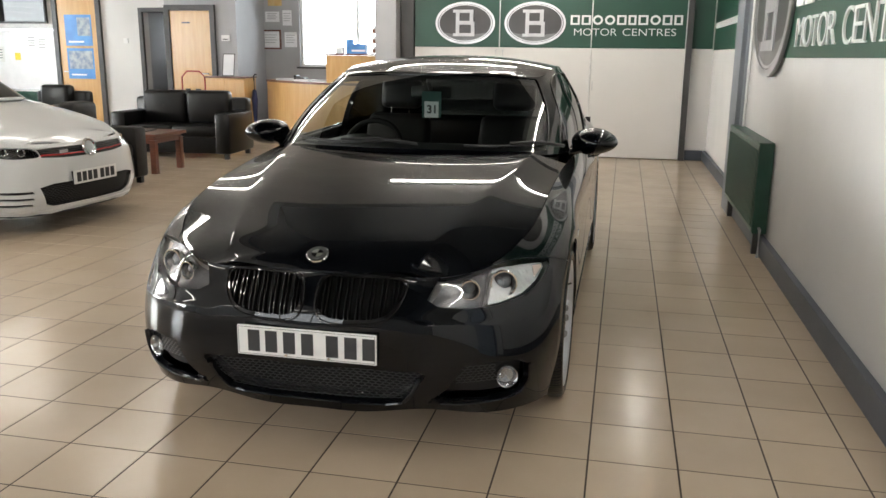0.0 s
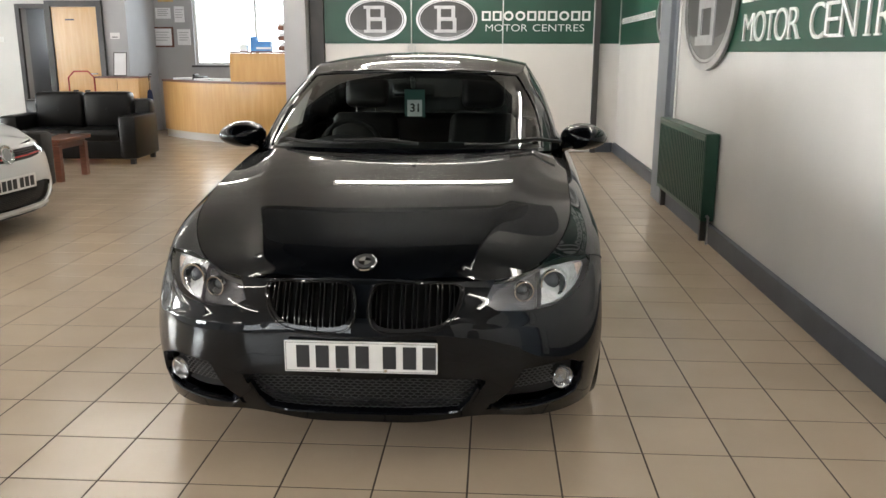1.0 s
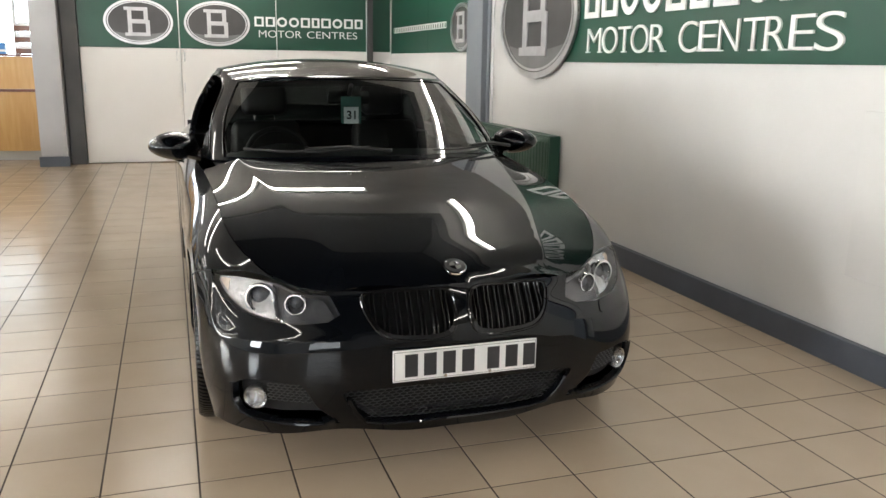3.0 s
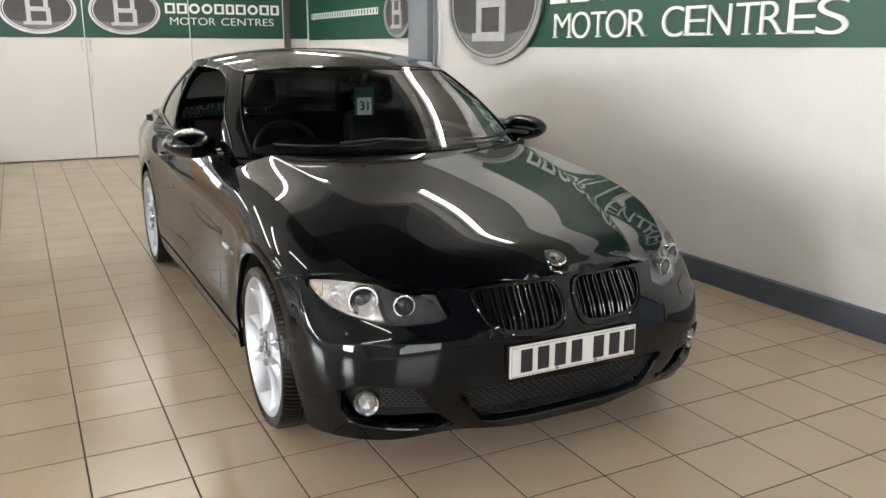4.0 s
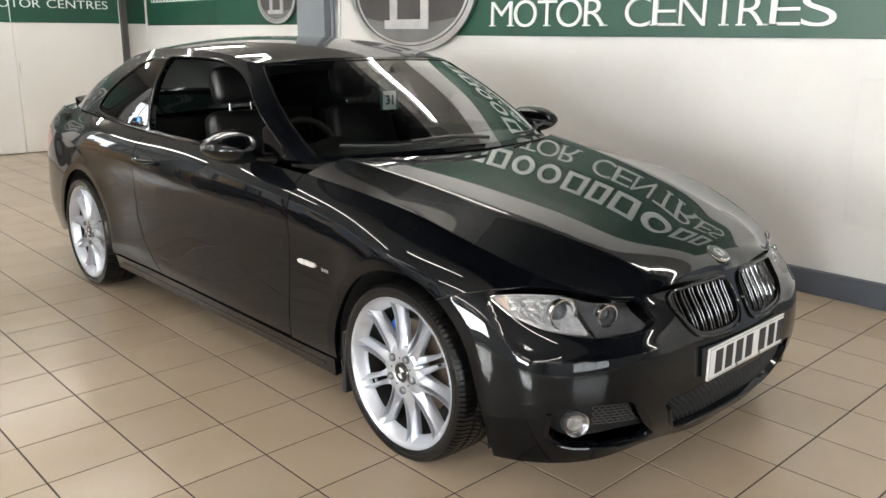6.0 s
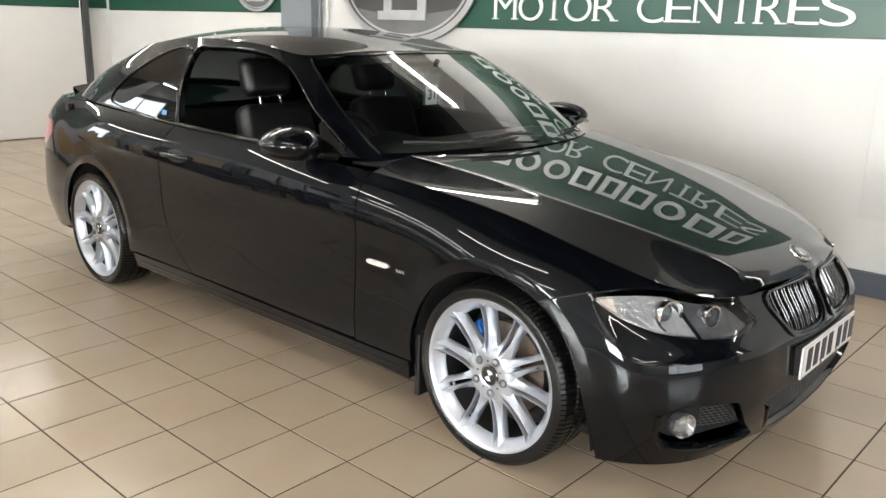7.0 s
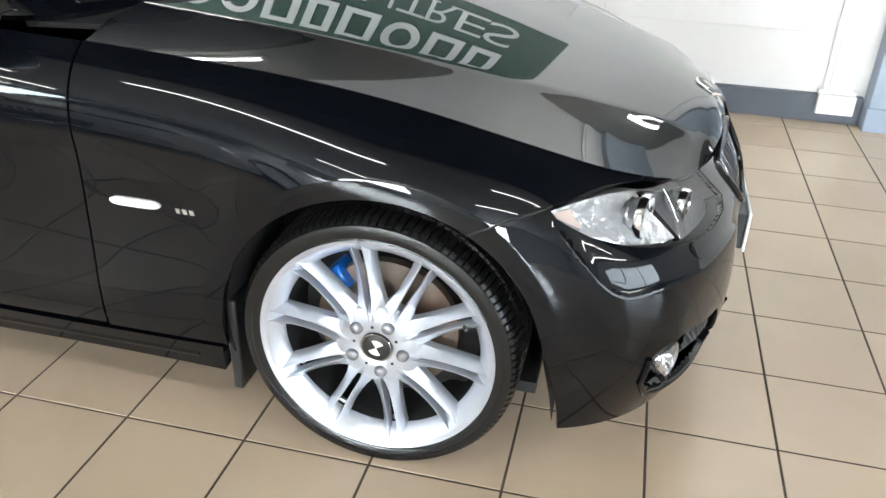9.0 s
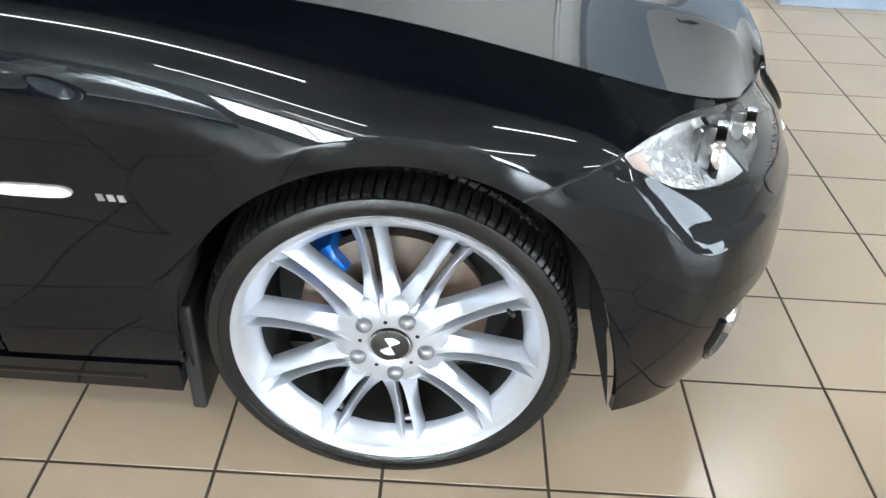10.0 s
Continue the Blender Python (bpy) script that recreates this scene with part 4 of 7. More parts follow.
BONNET = Field(bonnet_z)
roof_half = curve1([(1.95, .3), (2.05, .51), (2.12, .575), (2.27, .605), (2.5, .628), (2.8, .630), (3.05, .618), (3.28, .597), (3.48, .56), (3.6, .5)])
roof_mid = curve1([(1.9, 1.305), (1.97, 1.325), (2.15, 1.368), (2.4, 1.403), (2.65, 1.418), (2.9, 1.416), (3.1, 1.402), (3.28, 1.38), (3.43, 1.353), (3.56, 1.326), (3.65, 1.305)])
roof_rim = curve1([(1.9, 1.29), (1.99, 1.317), (2.05, 1.308), (2.12, 1.304), (2.27, 1.328), (2.5, 1.35), (2.8, 1.355), (3.05, 1.345), (3.28, 1.322), (3.48, 1.295), (3.6, 1.275)])


def roof_z(x, y):
    r = np.clip(np.abs(x) / roof_half(y), 0, 1.3)
    return roof_rim(y) + (roof_mid(y) - roof_rim(y)) * (1 - r ** 2.3)


ROOFTOP = Field(roof_z)
deck_half = curve1([(3.2, .80), (3.55, .78), (3.92, .75), (4.25, .71), (4.38, .62), (4.45, .40), (4.49, .1)])
deck_rim = curve1([(3.2, .965), (3.55, .972), (3.92, .978), (4.25, .98), (4.38, .98), (4.45, .985), (4.49, .99)])
deck_mid = curve1([(3.2, 1.0), (3.7, 1.005), (4.0, 1.018), (4.25, 1.032), (4.40, 1.028), (4.49, .995)])
DECK = Field(lambda x, y: deck_rim(y) + (deck_mid(y) - deck_rim(y)) * (1 - np.clip(np.abs(x) / np.maximum(deck_half(y), .05), 0, 1.2) ** 2.5))


def arc(cy, cz, r, a0, a1, n=28):
    return [(cy + r * math.cos(radians(a0 + (a1 - a0) * i / n)), cz + r * math.sin(radians(a0 + (a1 - a0) * i / n))) for i in range(n + 1)]


def uline(u0, u1, v, n=40):
    return [(u0 + (u1 - u0) * i / n, v) for i in range(n + 1)]


def build_coupe():
    car = thing("coupe_car", "gloss black two-door coupe with silver wheels, one window wound down", "car", pose(CAR_X, CAR_Y, 0))
    H = BODY.height
    L = crease_lines()
    M = [mirrored(q) for q in L]
    # outlines on the skin
    lamp = BODY.front([(.415, .583), (.455, .562), (.55, .552), (.65, .557), (.735, .578), (.785, .612), (.809, .655), (.806, .674)]) + \
        BODY.front([(.76, .682), (.69, .687), (.62, .679), (.535, .661), (.455, .641)])
    lamp[11], lamp[12] = (lamp[11][0], H - .006), (lamp[12][0], H - .008)
    kid = BODY.front(smooth_loop([(.028, .60), (.035, .535), (.075, .508), (.17, .505), (.27, .52), (.322, .575), (.332, .637), (.27, .65), (.15, .652), (.055, .65)], 5))
    low = BODY.front([(0, .335), (.40, .335), (.425, .325), (.385, .255), (.335, .205), (.26, .195), (0, .192)])
    low_full = [(-a, b) for a, b in low[1:-1]][::-1]
    intake = low + low_full
    fog = BODY.front(smooth_loop([(.552, .357), (.60, .362), (.66, .366), (.725, .360), (.764, .333), (.765, .275), (.715, .224), (.63, .214), (.55, .218), (.48, .212), (.425, .206), (.458, .238), (.502, .278), (.528, .32)], 4))
    split = BODY.side([(.388, .150), (.392, .20), (.402, .26), (.415, .315), (.432, .37)] + arc(AXLE, RAD, ARCH, 161, 121, 12))
    ua = split[0][0]
    fend = split[-1]
    hl_out = lamp[7]
    # front bumper, both sides in one
    # boundary: along the lip, up the arch, to the lamp, round under the lamp, then along the bonnet lip
    outer = uline(0, ua, 0.0, 50) + split + [(hl_out[0] + .004, hl_out[1] + .004), hl_out] + lamp[:7][::-1] + [(lamp[12][0], lamp[12][1])]
    u_in = lamp[12][0] - .004
    outer += uline(u_in, 0.0, H, 20)
    full = outer + [(-a, b) for a, b in outer[1:-1]][::-1]
    holes = [kid, mirrored(kid), intake, fog, mirrored(fog)]
    part_bumper = sheet("front_bumper", BODY, full, M_PAINT, car, holes, 0.02, lines=L + M)
    # front wings
    dl = 1.445
    top8 = BODY.side([(dl, .912)])[0]
    sill_f = BODY.side([(dl, .262)])[0]
    rear_arch = BODY.side(arc(AXLE, RAD, ARCH, 121, -9, 36))
    wing = rear_arch + BODY.side([(1.2, .262), (1.3, .262)]) + [sill_f] + BODY.side([(dl + .003, .4), (dl + .004, .6), (dl + .002, .8)]) + [(top8[0], H)]
    u_lamp_top = lamp[10][0]
    wing += uline(top8[0], u_lamp_top, H, 40)[1:] + [lamp[10], lamp[9], lamp[8], hl_out]
    for s in (1, -1):
        sheet("front_wing", BODY, wing if s > 0 else mirrored(wing), M_PAINT, car, (), 0.022, lines=L if s > 0 else M)
        # dark strip laid over the closed seam, standing for the shade in a gap
        gap = [fend, (fend[0] * .6 + hl_out[0] * .4, fend[1] * .6 + hl_out[1] * .4 + .004), hl_out]
        swept(BODY, [(s * a, b) for a, b in densify(gap, .02, False)], .0055, .006, .0022, "seam_strip", M_LINER, car, "dark strip laid on for the shade in the shut line")
    # doors
    dr = 2.848
    d0, d1 = dl + .005, dr
    door = BODY.side([(d0, .268), (1.9, .268), (2.3, .268), (d1 - .24, .268), (d1 - .18, .314), (d1 - .066, .4), (d1 - .012, .52), (d1 + .004, .65), (d1, .8)])
    ut1, ut0 = BODY.side([(d1 - .065, .95)])[0][0], BODY.side([(d0, .914)])[0][0]
    door += uline(ut1, ut0, H, 40) + BODY.side([(d0 + .002, .8), (d0 + .004, .6), (d0 + .003, .4)])
    for s in (1, -1):
        d = sheet("door", BODY, door if s > 0 else mirrored(door), M_PAINT, car, (), 0.03, lines=L if s > 0 else M)
    # rear quarters with the tail
    r0 = dr + .005
    ra = 0.36
    quarter = BODY.side([(r0 - .24, .266), (2.95, .266), (3.12, .266)]) + BODY.side(arc(AXLE + BASE, RAD, ra, 189, -9, 40))
    end = BODY.length
    quarter += [(BODY.side([(3.98, .25)])[0][0], 0.04)] + uline(BODY.side([(4.1, .24)])[0][0], end, 0.0, 24) + uline(end, ut1 + .006, H, 60)
    quarter += BODY.side([(r0, .8), (r0 + .004, .65), (r0 - .012, .52), (r0 - .066, .4), (r0 - .18, .312)])
    tail = BODY.side([(4.08, .80), (4.2, .72), (4.32, .70), (4.43, .71), (4.44, .84), (4.3, .87), (4.15, .855)], (BODY.knots[12], BODY.knots[16]))
    for s in (1, -1):
        sheet("rear_quarter", BODY, quarter if s > 0 else mirrored(quarter), M_PAINT, car, [tail if s > 0 else mirrored(tail)], 0.035, lines=L if s > 0 else M)
        sheet("tail_lamp", BODY, tail if s > 0 else mirrored(tail), M_TAIL, car, (), 0.04, offset=0.001, label="red tail lamp lens")
    # side skirts
    skirt = BODY.side([(1.155, .258)]) + BODY.side([(1.3, .256), (2.1, .26), (2.8, .262), (3.17, .26)])
    skirt = uline(BODY.side([(3.16, .20)])[0][0], BODY.side([(1.16, .2)])[0][0], 0.0, 40) + skirt
    for s in (1, -1):
        sheet("side_skirt", BODY, skirt if s > 0 else mirrored(skirt), M_PAINT, car, (), 0.03, offset=0.006, flange=0.03)
    # bonnet
    us = np.linspace(0, BODY.side([(1.44, .91)])[0][0], 60)
    rim = BODY.at(us, np.full(60, H))
    rim = [(p[0] - .003, p[1] + .002) for p in rim[1:]]
    back = [(.70, 1.44), (.60, 1.38), (.40, 1.31), (.2, 1.275), (0, 1.265)]
    half = [(0.0, rim[0][1] - .001)] + rim + back
    hood = half + [(-a, b) for a, b in half[1:-1]][::-1]
    ridge = [[(float(crease_x(y)[0]) + d, y) for y in np.linspace(.2, 1.4, 50)] for d in (-.007, .007)]
    sheet("bonnet", BONNET, hood, M_PAINT, car, (), 0.022, lines=ridge + [[(-a, b) for a, b in r] for r in ridge])
    cowl = [(-.74, 1.62), (-.70, 1.45), (-.60, 1.39), (-.40, 1.32), (-.2, 1.285), (0, 1.275), (.2, 1.285), (.40, 1.32), (.60, 1.39), (.70, 1.45), (.74, 1.62)]
    sheet("cowl_panel", BONNET, cowl, M_BLACK, car, (), 0.04, offset=-0.018)
    # roof, boot lid
    ur = CABIN.at(np.linspace(0, CABIN.length, 70), np.full(70, CABIN.height))
    rh = [(p[0] - .002, p[1]) for p in ur]
    rh[0], rh[-1] = (0.0, ur[0][1]), (0.0, ur[-1][1])
    sheet("roof", ROOFTOP, rh + [(-a, b) for a, b in rh[1:-1]][::-1], M_PAINT, car, (), 0.035)
    ue = BODY.at(np.linspace(BODY.side([(3.25, .96)])[0][0], BODY.length, 50), np.full(50, H))
    dh = [(p[0] - .003, p[1] - .002) for p in ue]
    dh[-1] = (0.0, dh[-1][1])
    dh = [(0.0, 3.3)] + dh
    sheet("boot_lid", DECK, dh + [(-a, b) for a, b in dh[1:-1]][::-1], M_PAINT, car, (), 0.04)
    # cabin frame with the glass set in it
    kc, C = CABIN.knots, CABIN.height

    def uk(x):
        i = int(x)
        return kc[i] + (kc[min(i + 1, len(kc) - 1)] - kc[i]) * (x - i)
    ws = uline(0, uk(2.2), .018, 14) + [(uk(2.30), .05), (uk(2.50), C * .5), (uk(2.66), C - .05)] + uline(uk(2.60), 0, C - .012, 14)
    wsf = ws + [(-a, b) for a, b in ws[1:-1]][::-1]
    dg = smooth_loop([(uk(3.06), .014), (uk(4.3), .012), (uk(5.9), .012), (uk(6.02), .02), (uk(6.06), .2), (uk(6.08), C - .062), (uk(5.6), C - .038), (uk(4.7), C - .032), (uk(4.05), C - .042), (uk(3.45), C - .092), (uk(3.22), .2)], 4)
    qg = smooth_loop([(uk(6.15), .02), (uk(7.3), .018), (uk(7.85), .026), (uk(8.06), .065), (uk(7.95), .18), (uk(7.65), .30), (uk(7.1), C - .068), (uk(6.2), C - .058), (uk(6.16), .2)], 4)
    rs = uline(uk(9.7), end_u := CABIN.length, .03, 10) + uline(CABIN.length, uk(9.75), C - .02, 10)
    frame_out = uline(-CABIN.length, CABIN.length, 0.0, 160) + uline(CABIN.length, -CABIN.length, C, 160)
    sheet("cabin_frame", CABIN, frame_out, M_PAINT, car, [wsf, dg, mirrored(dg), qg, mirrored(qg), rs, mirrored(rs)], 0.025, flange=0.03)
    sheet("windscreen", CABIN, wsf, M_SCREEN, car, (), 0.03, offset=-0.004, flange=0)
    sheet("windscreen_band", CABIN, uline(-uk(2.5), uk(2.5), C - .055, 40) + uline(uk(2.5), -uk(2.5), C - .013, 40), M_GLOSSBLACK, car, (), 0.03, offset=-0.0065, flange=0)
    for s in (1, -1):
        if s > 0:  # the other window is wound down
            sheet("door_glass", CABIN, dg, M_CARGLASS, car, (), 0.04, offset=-0.006, flange=0)
        sheet("quarter_glass", CABIN, qg if s > 0 else mirrored(qg), M_REARGLASS, car, (), 0.04, offset=-0.004, flange=0)
        sheet("rear_screen_half", CABIN, rs if s > 0 else mirrored(rs), M_REARGLASS, car, (), 0.05, offset=-0.004, flange=0)
    for path, nm in ((dg, "window_seal"), (mirrored(dg), "window_seal"), (qg, "quarter_seal"), (mirrored(qg), "quarter_seal")):
        swept(CABIN, path + path[:2], .011, .010, .004, nm, M_GLOSSBLACK, car)
    edge = [(uk(2.24), .02), (uk(2.32), .06), (uk(2.42), C * .3), (uk(2.52), C * .5), (uk(2.60), C * .75), (uk(2.67), C - .05), (uk(2.66), C - .02)]
    for s in (1, -1):
        swept(CABIN, [(s * a, b) for a, b in densify(edge, .03, False)], .012, .010, .0035, "screen_trim", M_GLOSSBLACK, car, "gloss black windscreen trim")
    return car, dict(lamp=lamp, kid=kid, intake=intake, fog=fog, uk=uk)


car, OUT = build_coupe()


# ---- coupe: wheels ----
def scaled(poly, k, kv=None):
    p = np.array(poly)
    c = (p.max(0) + p.min(0)) / 2
    return [tuple(c + (q - c) * np.array([k, kv or k])) for q in p]


TYRE_K, TYRE_D = .856, .0390


def tyre_mesh(seg=440):
    """Tyre with grooved tread and a smooth sidewall with a rim protector."""
    prof = [(.2445, -.098), (.262, -.110), (.288, -.1125), (.302, -.106), (.311, -.094), (.3145, -.078), (.316, -.052), (.309, -.048), (.309, -.040), (.316, -.036), (.316, -.006),
            (.309, -.003), (.309, .003), (.316, .006), (.316, .036), (.309, .040), (.309, .048), (.316, .052), (.3145, .078), (.311, .094), (.302, .106),
            (.2985, .1085), (.2975, .1105), (.288, .1125), (.280, .1125), (.279, .1105), (.270, .110), (.262, .1065), (.259, .1075), (.2445, .098)]
    bm = bmesh.new()
    rings = []
    blocks = seg // 4
    for r, h in prof:
        ring = []
        shift = .5 if .02 < abs(h) < .05 else 0.0
        for i in range(blocks):
            for at, deep in ((0, 0), (.70, 0), (.75, 1), (.95, 1)):
                q = r
                if deep and (r > .3135 and abs(h) > .010):
                    q = r - .010
                if deep and .300 < r <= .3135 and abs(h) > .09:
                    q = r - .009
                a = 2 * math.pi * (i + at + shift + (h - .05) * 6) / blocks
                ring.append(bm.verts.new((h, (q * TYRE_K + TYRE_D) * math.cos(a), (q * TYRE_K + TYRE_D) * math.sin(a))))
        rings.append(ring)
    n = blocks * 4
    for a, b in zip(rings, rings[1:]):
        for i in range(n):
            j = (i + 1) % n
            bm.faces.new((a[i], a[j], b[j], b[i]))
    return bm


def rib_mesh(side):
    """One of the two blades of a double spoke, lying along y, facing +x: a ridge with a sloping outer flank."""
    bm = bmesh.new()
    rings = []
    # radius, groove edge, ridge, foot of the flank, face height
    for r, gro, top, foot, face in ((.050, .0018, .0070, .0200, .0925), (.066, .0020, .0076, .0245, .0950), (.084, .0030, .0082, .0290, .0945), (.092, .0044, .0092, .0300, .0932), (.100, .0054, .0100, .0295, .0917), (.115, .0060, .0106, .0264, .0892), (.140, .0066, .0112, .0240, .0872),
                                    (.172, .0074, .0120, .0232, .0867), (.196, .0082, .0128, .0240, .0882), (.218, .0090, .0137, .0270, .0925), (.232, .0098, .0147, .0262, .0962), (.2525, .0108, .0160, .0225, .1075)):
        rings.append([bm.verts.new((x, r, side * z)) for x, z in ((face - .036, foot + .001), (face - .017, foot), (face - .0028, top), (face, top - .0020), (face, gro + .0012), (face - .004, gro), (face - .026, gro))])
    for a, b in zip(rings, rings[1:]):
        for i in range(7):
            j = (i + 1) % 7
            bm.faces.new((a[i], a[j], b[j], b[i]))
    bm.faces.new(rings[0])
    bm.faces.new(rings[-1][::-1])
    return bm


def half_disc(bm, r, x, a0, a1, n=10):
    c = bm.verts.new((x, 0, 0))
    vs = [bm.verts.new((x, r * math.cos(a0 + (a1 - a0) * i / n), r * math.sin(a0 + (a1 - a0) * i / n))) for i in range(n + 1)]
    for a, b in zip(vs, vs[1:]):
        bm.faces.new((c, a, b))


M_BOLT = mat("grey_bolt_cap", (.20, .20, .21), .3, .6, color2=(.15, .15, .16), scale=30)


WHEEL_Z = .310


def build_wheel(parent, x, y, steer=0.0, turn=0.0):
    """A wheel under the car; built facing +x and turned round for the other side."""
    s = 1 if x > 0 else -1
    m = pose(x + s * .006, y, WHEEL_Z, 0, 0, (0 if s > 0 else 180) + steer) @ pose(0, 0, 0, turn, 0, 0) @ Matrix.Scale(1.030, 4)
    w = part("wheel", tyre_mesh(), M_TYRE, parent, "black low-profile tyre on a silver multi-spoke alloy rim", True)
    w.matrix_basis = m
    back = m.inverted()
    for v in w.data.vertices:  # flat where it bears on the floor
        p = m @ v.co
        if p.z < .001:
            p.z = .001
            v.co = back @ p
    bm = lathe(bmesh.new(), [(.2200, .064), (.2215, .0695), (.2255, .0765), (.2325, .0855), (.2395, .094), (.2455, .1005), (.2500, .1055), (.2595, .1085), (.2615, .105), (.2605, .098), (.246, .06), (.228, .05)], 96, closed=True)
    part("rim", bm, M_ALLOY, w, "dished silver alloy rim", True)
    # inner barrel in near-black, so shade behind the spokes is in its colour
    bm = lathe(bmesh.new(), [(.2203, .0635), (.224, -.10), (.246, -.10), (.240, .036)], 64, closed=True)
    part("rim_back", bm, M_LINER, w, "inner rim darkened for the shade behind the spokes", True)
    bm = lathe(bmesh.new(), [(.0005, .086), (.036, .086), (.037, .092), (.042, .0945), (.062, .0943), (.076, .0930), (.086, .0895), (.094, .0830), (.099, .072), (.101, .05)], 60)
    part("hub", bm, M_ALLOY, w, "silver hub face", True)
    ribs = {}
    for k in range(10):
        for sd in (1, -1):
            if sd not in ribs:
                o = part("spoke", rib_mesh(sd), M_ALLOY, w, "", True)
                ribs[sd] = o.data
            else:
                o = new("spoke", ribs[sd])
                o.parent = w
            o.matrix_basis = pose(0, 0, 0, 36 * k - 90, 0, 0) @ Matrix.Diagonal((1, 1.02, 1, 1))
    web = None
    for k in range(10):
        if web is None:
            bm = boxes((.046, .056, .212, .240, -.0125, .0125), bevel=.003)
            o = part("spoke_web", bm, M_ALLOY, w)
            web = o.data
        else:
            o = new("spoke_web", web)
            o.parent = w
        o.matrix_basis = pose(0, 0, 0, 36 * k - 90, 0, 0)
    bm = lathe(bmesh.new(), [(.0005, .096), (.030, .0955), (.0335, .094), (.0345, .090)], 40)
    cap = part("centre_cap", bm, M_BLACK, w, "dark centre cap with a quartered roundel", True)
    bm = lathe(bmesh.new(), [(.0315, .0955), (.0335, .0962), (.0345, .0945)], 40)
    part("cap_ring", bm, M_CHROME, cap, "", True)
    bm = bmesh.new()
    half_disc(bm, .019, .0972, radians(20), radians(110))
    half_disc(bm, .019, .0972, radians(200), radians(290))
    part("roundel_quarters", bm, M_WHITEPLASTIC, cap)
    bolt = None
    for k in range(5):
        a = radians(-90 + 72 * k)
        if bolt is None:
            bm = lathe(bmesh.new(), [(.0005, .0150), (.006, .0145), (.0105, .0125), (.0132, .009), (.0142, .004), (.0146, -.004)], 20)
            o = part("wheel_bolt", bm, M_BOLT, w, "", True)
            bolt = o.data
        else:
            o = new("wheel_bolt", bolt)
            o.parent = w
        o.matrix_basis = pose(.0915, .060 * math.cos(a), .060 * math.sin(a))
        h = part("hub_hole", cyl(bmesh.new(), (.0936, .050 * math.cos(a + radians(36)), .050 * math.sin(a + radians(36))), (.0949, .050 * math.cos(a + radians(36)), .050 * math.sin(a + radians(36))), .0036, 10), M_LINER, w)
    bm = cyl(bmesh.new(), (.085, .198, .052), (.103, .206, .055), .004, 10)
    part("valve", bm, M_BLACK, w)
    return w


def build_brake(parent, x, y, front):
    s = 1 if x > 0 else -1
    bm = lathe(bmesh.new(), [(.05, .0), (.165, .0), (.165, -.024), (.05, -.024), (.06, .03), (.075, .035), (.082, .002)], 60)
    d = part("brake_disc", bm, M_DISC, parent, "grey and rusty steel brake disc", True)
    d.matrix_basis = pose(x + s * .022, y, RAD, 0, 0, 0 if s > 0 else 180)
    # dark disc added behind the brake, standing for the shade inside the wheel
    sh = part("shade_disc", lathe(bmesh.new(), [(.03, -.035), (.215, -.035), (.218, -.05)], 48), M_LINER, parent, "", True)
    sh.matrix_basis = pose(x, y, RAD, 0, 0, 0 if s > 0 else 180)
    bm = bmesh.new()
    a0, a1 = (28, 54) if front else (120, 150)
    n = 10
    rings = []
    for i in range(n + 1):
        a = radians(a0 + (a1 - a0) * i / n)
        bulge = .006 * math.sin(math.pi * i / n)
        rings.append([bm.verts.new((h, r * math.cos(a), r * math.sin(a))) for r, h in ((.128, -.04), (.128, .016 + bulge), (.142, .026 + bulge), (.166, .026 + bulge), (.184, .014), (.184, -.04))])
    for a, b in zip(rings, rings[1:]):
        for i in range(6):
            bm.faces.new((a[i], a[(i + 1) % 6], b[(i + 1) % 6], b[i]))
    bm.faces.new(rings[0])
    bm.faces.new(rings[-1][::-1])
    c = part("brake_caliper", bm, M_CALIPER, parent, "bright blue brake caliper", True)
    c.matrix_basis = pose(x + s * .022, y, RAD) @ (Matrix.Identity(4) if s > 0 else Matrix.Diagonal((-1, 1, 1, 1)))


for sx in (-1, 1):
    build_wheel(car, sx * .752, AXLE + .005, -.6, 9.5 if sx < 0 else 20)
    build_wheel(car, sx * .766, AXLE + BASE + .006, 0, 11 if sx < 0 else 30)
    build_brake(car, sx * .752, AXLE + .005, True)
    build_brake(car, sx * .756, AXLE + BASE, False)
    for cy, r in ((AXLE, .361), (AXLE + BASE, .365)):
        bm = bmesh.new()
        pts = arc(cy, RAD, r, -14, 194, 36)
        if cy == AXLE:
            pts = arc(cy, RAD, r, -14, 168, 34) + [(.436, .355), (.424, .30), (.412, .24), (.402, .17)]
        skin = BODY.side([(y, max(z, .24)) for y, z in pts])
        sk = BODY.at(np.array([a for a, _ in skin]), np.array([b for _, b in skin]))[:, 0]
        rows = [[bm.verts.new((sx * (min(x, q - .012) if x > .6 else x), y, z)) for (y, z), q in zip(pts, sk)] for x in (.852, .80, .56)]
        for a, b in zip(rows, rows[1:]):
            for i in range(len(pts) - 1):
                bm.faces.new((a[i], a[i + 1], b[i + 1], b[i]))
        bm.faces.new(rows[-1])
        part("arch_liner", bm, M_LINER, car, "dark plastic arch liner", True)
    bm = boxes((sx * .735 - .06, sx * .735 + .11 if sx > 0 else sx * .735 + .06, 1.132, 1.158, .115, .36), bevel=.006) if sx > 0 else boxes((-.845, -.675, 1.132, 1.158, .115, .36), bevel=.006)
    part("mud_guard", bm, M_BLACK, car, "black rubber mud guard")
for sx in (-1, 1):
    part("rear_valance", boxes((min(sx * .50, sx * .82), max(sx * .50, sx * .82), 3.935, 3.965, .19, .55)), M_LINER, car, "dark liner behind the rear wheel")
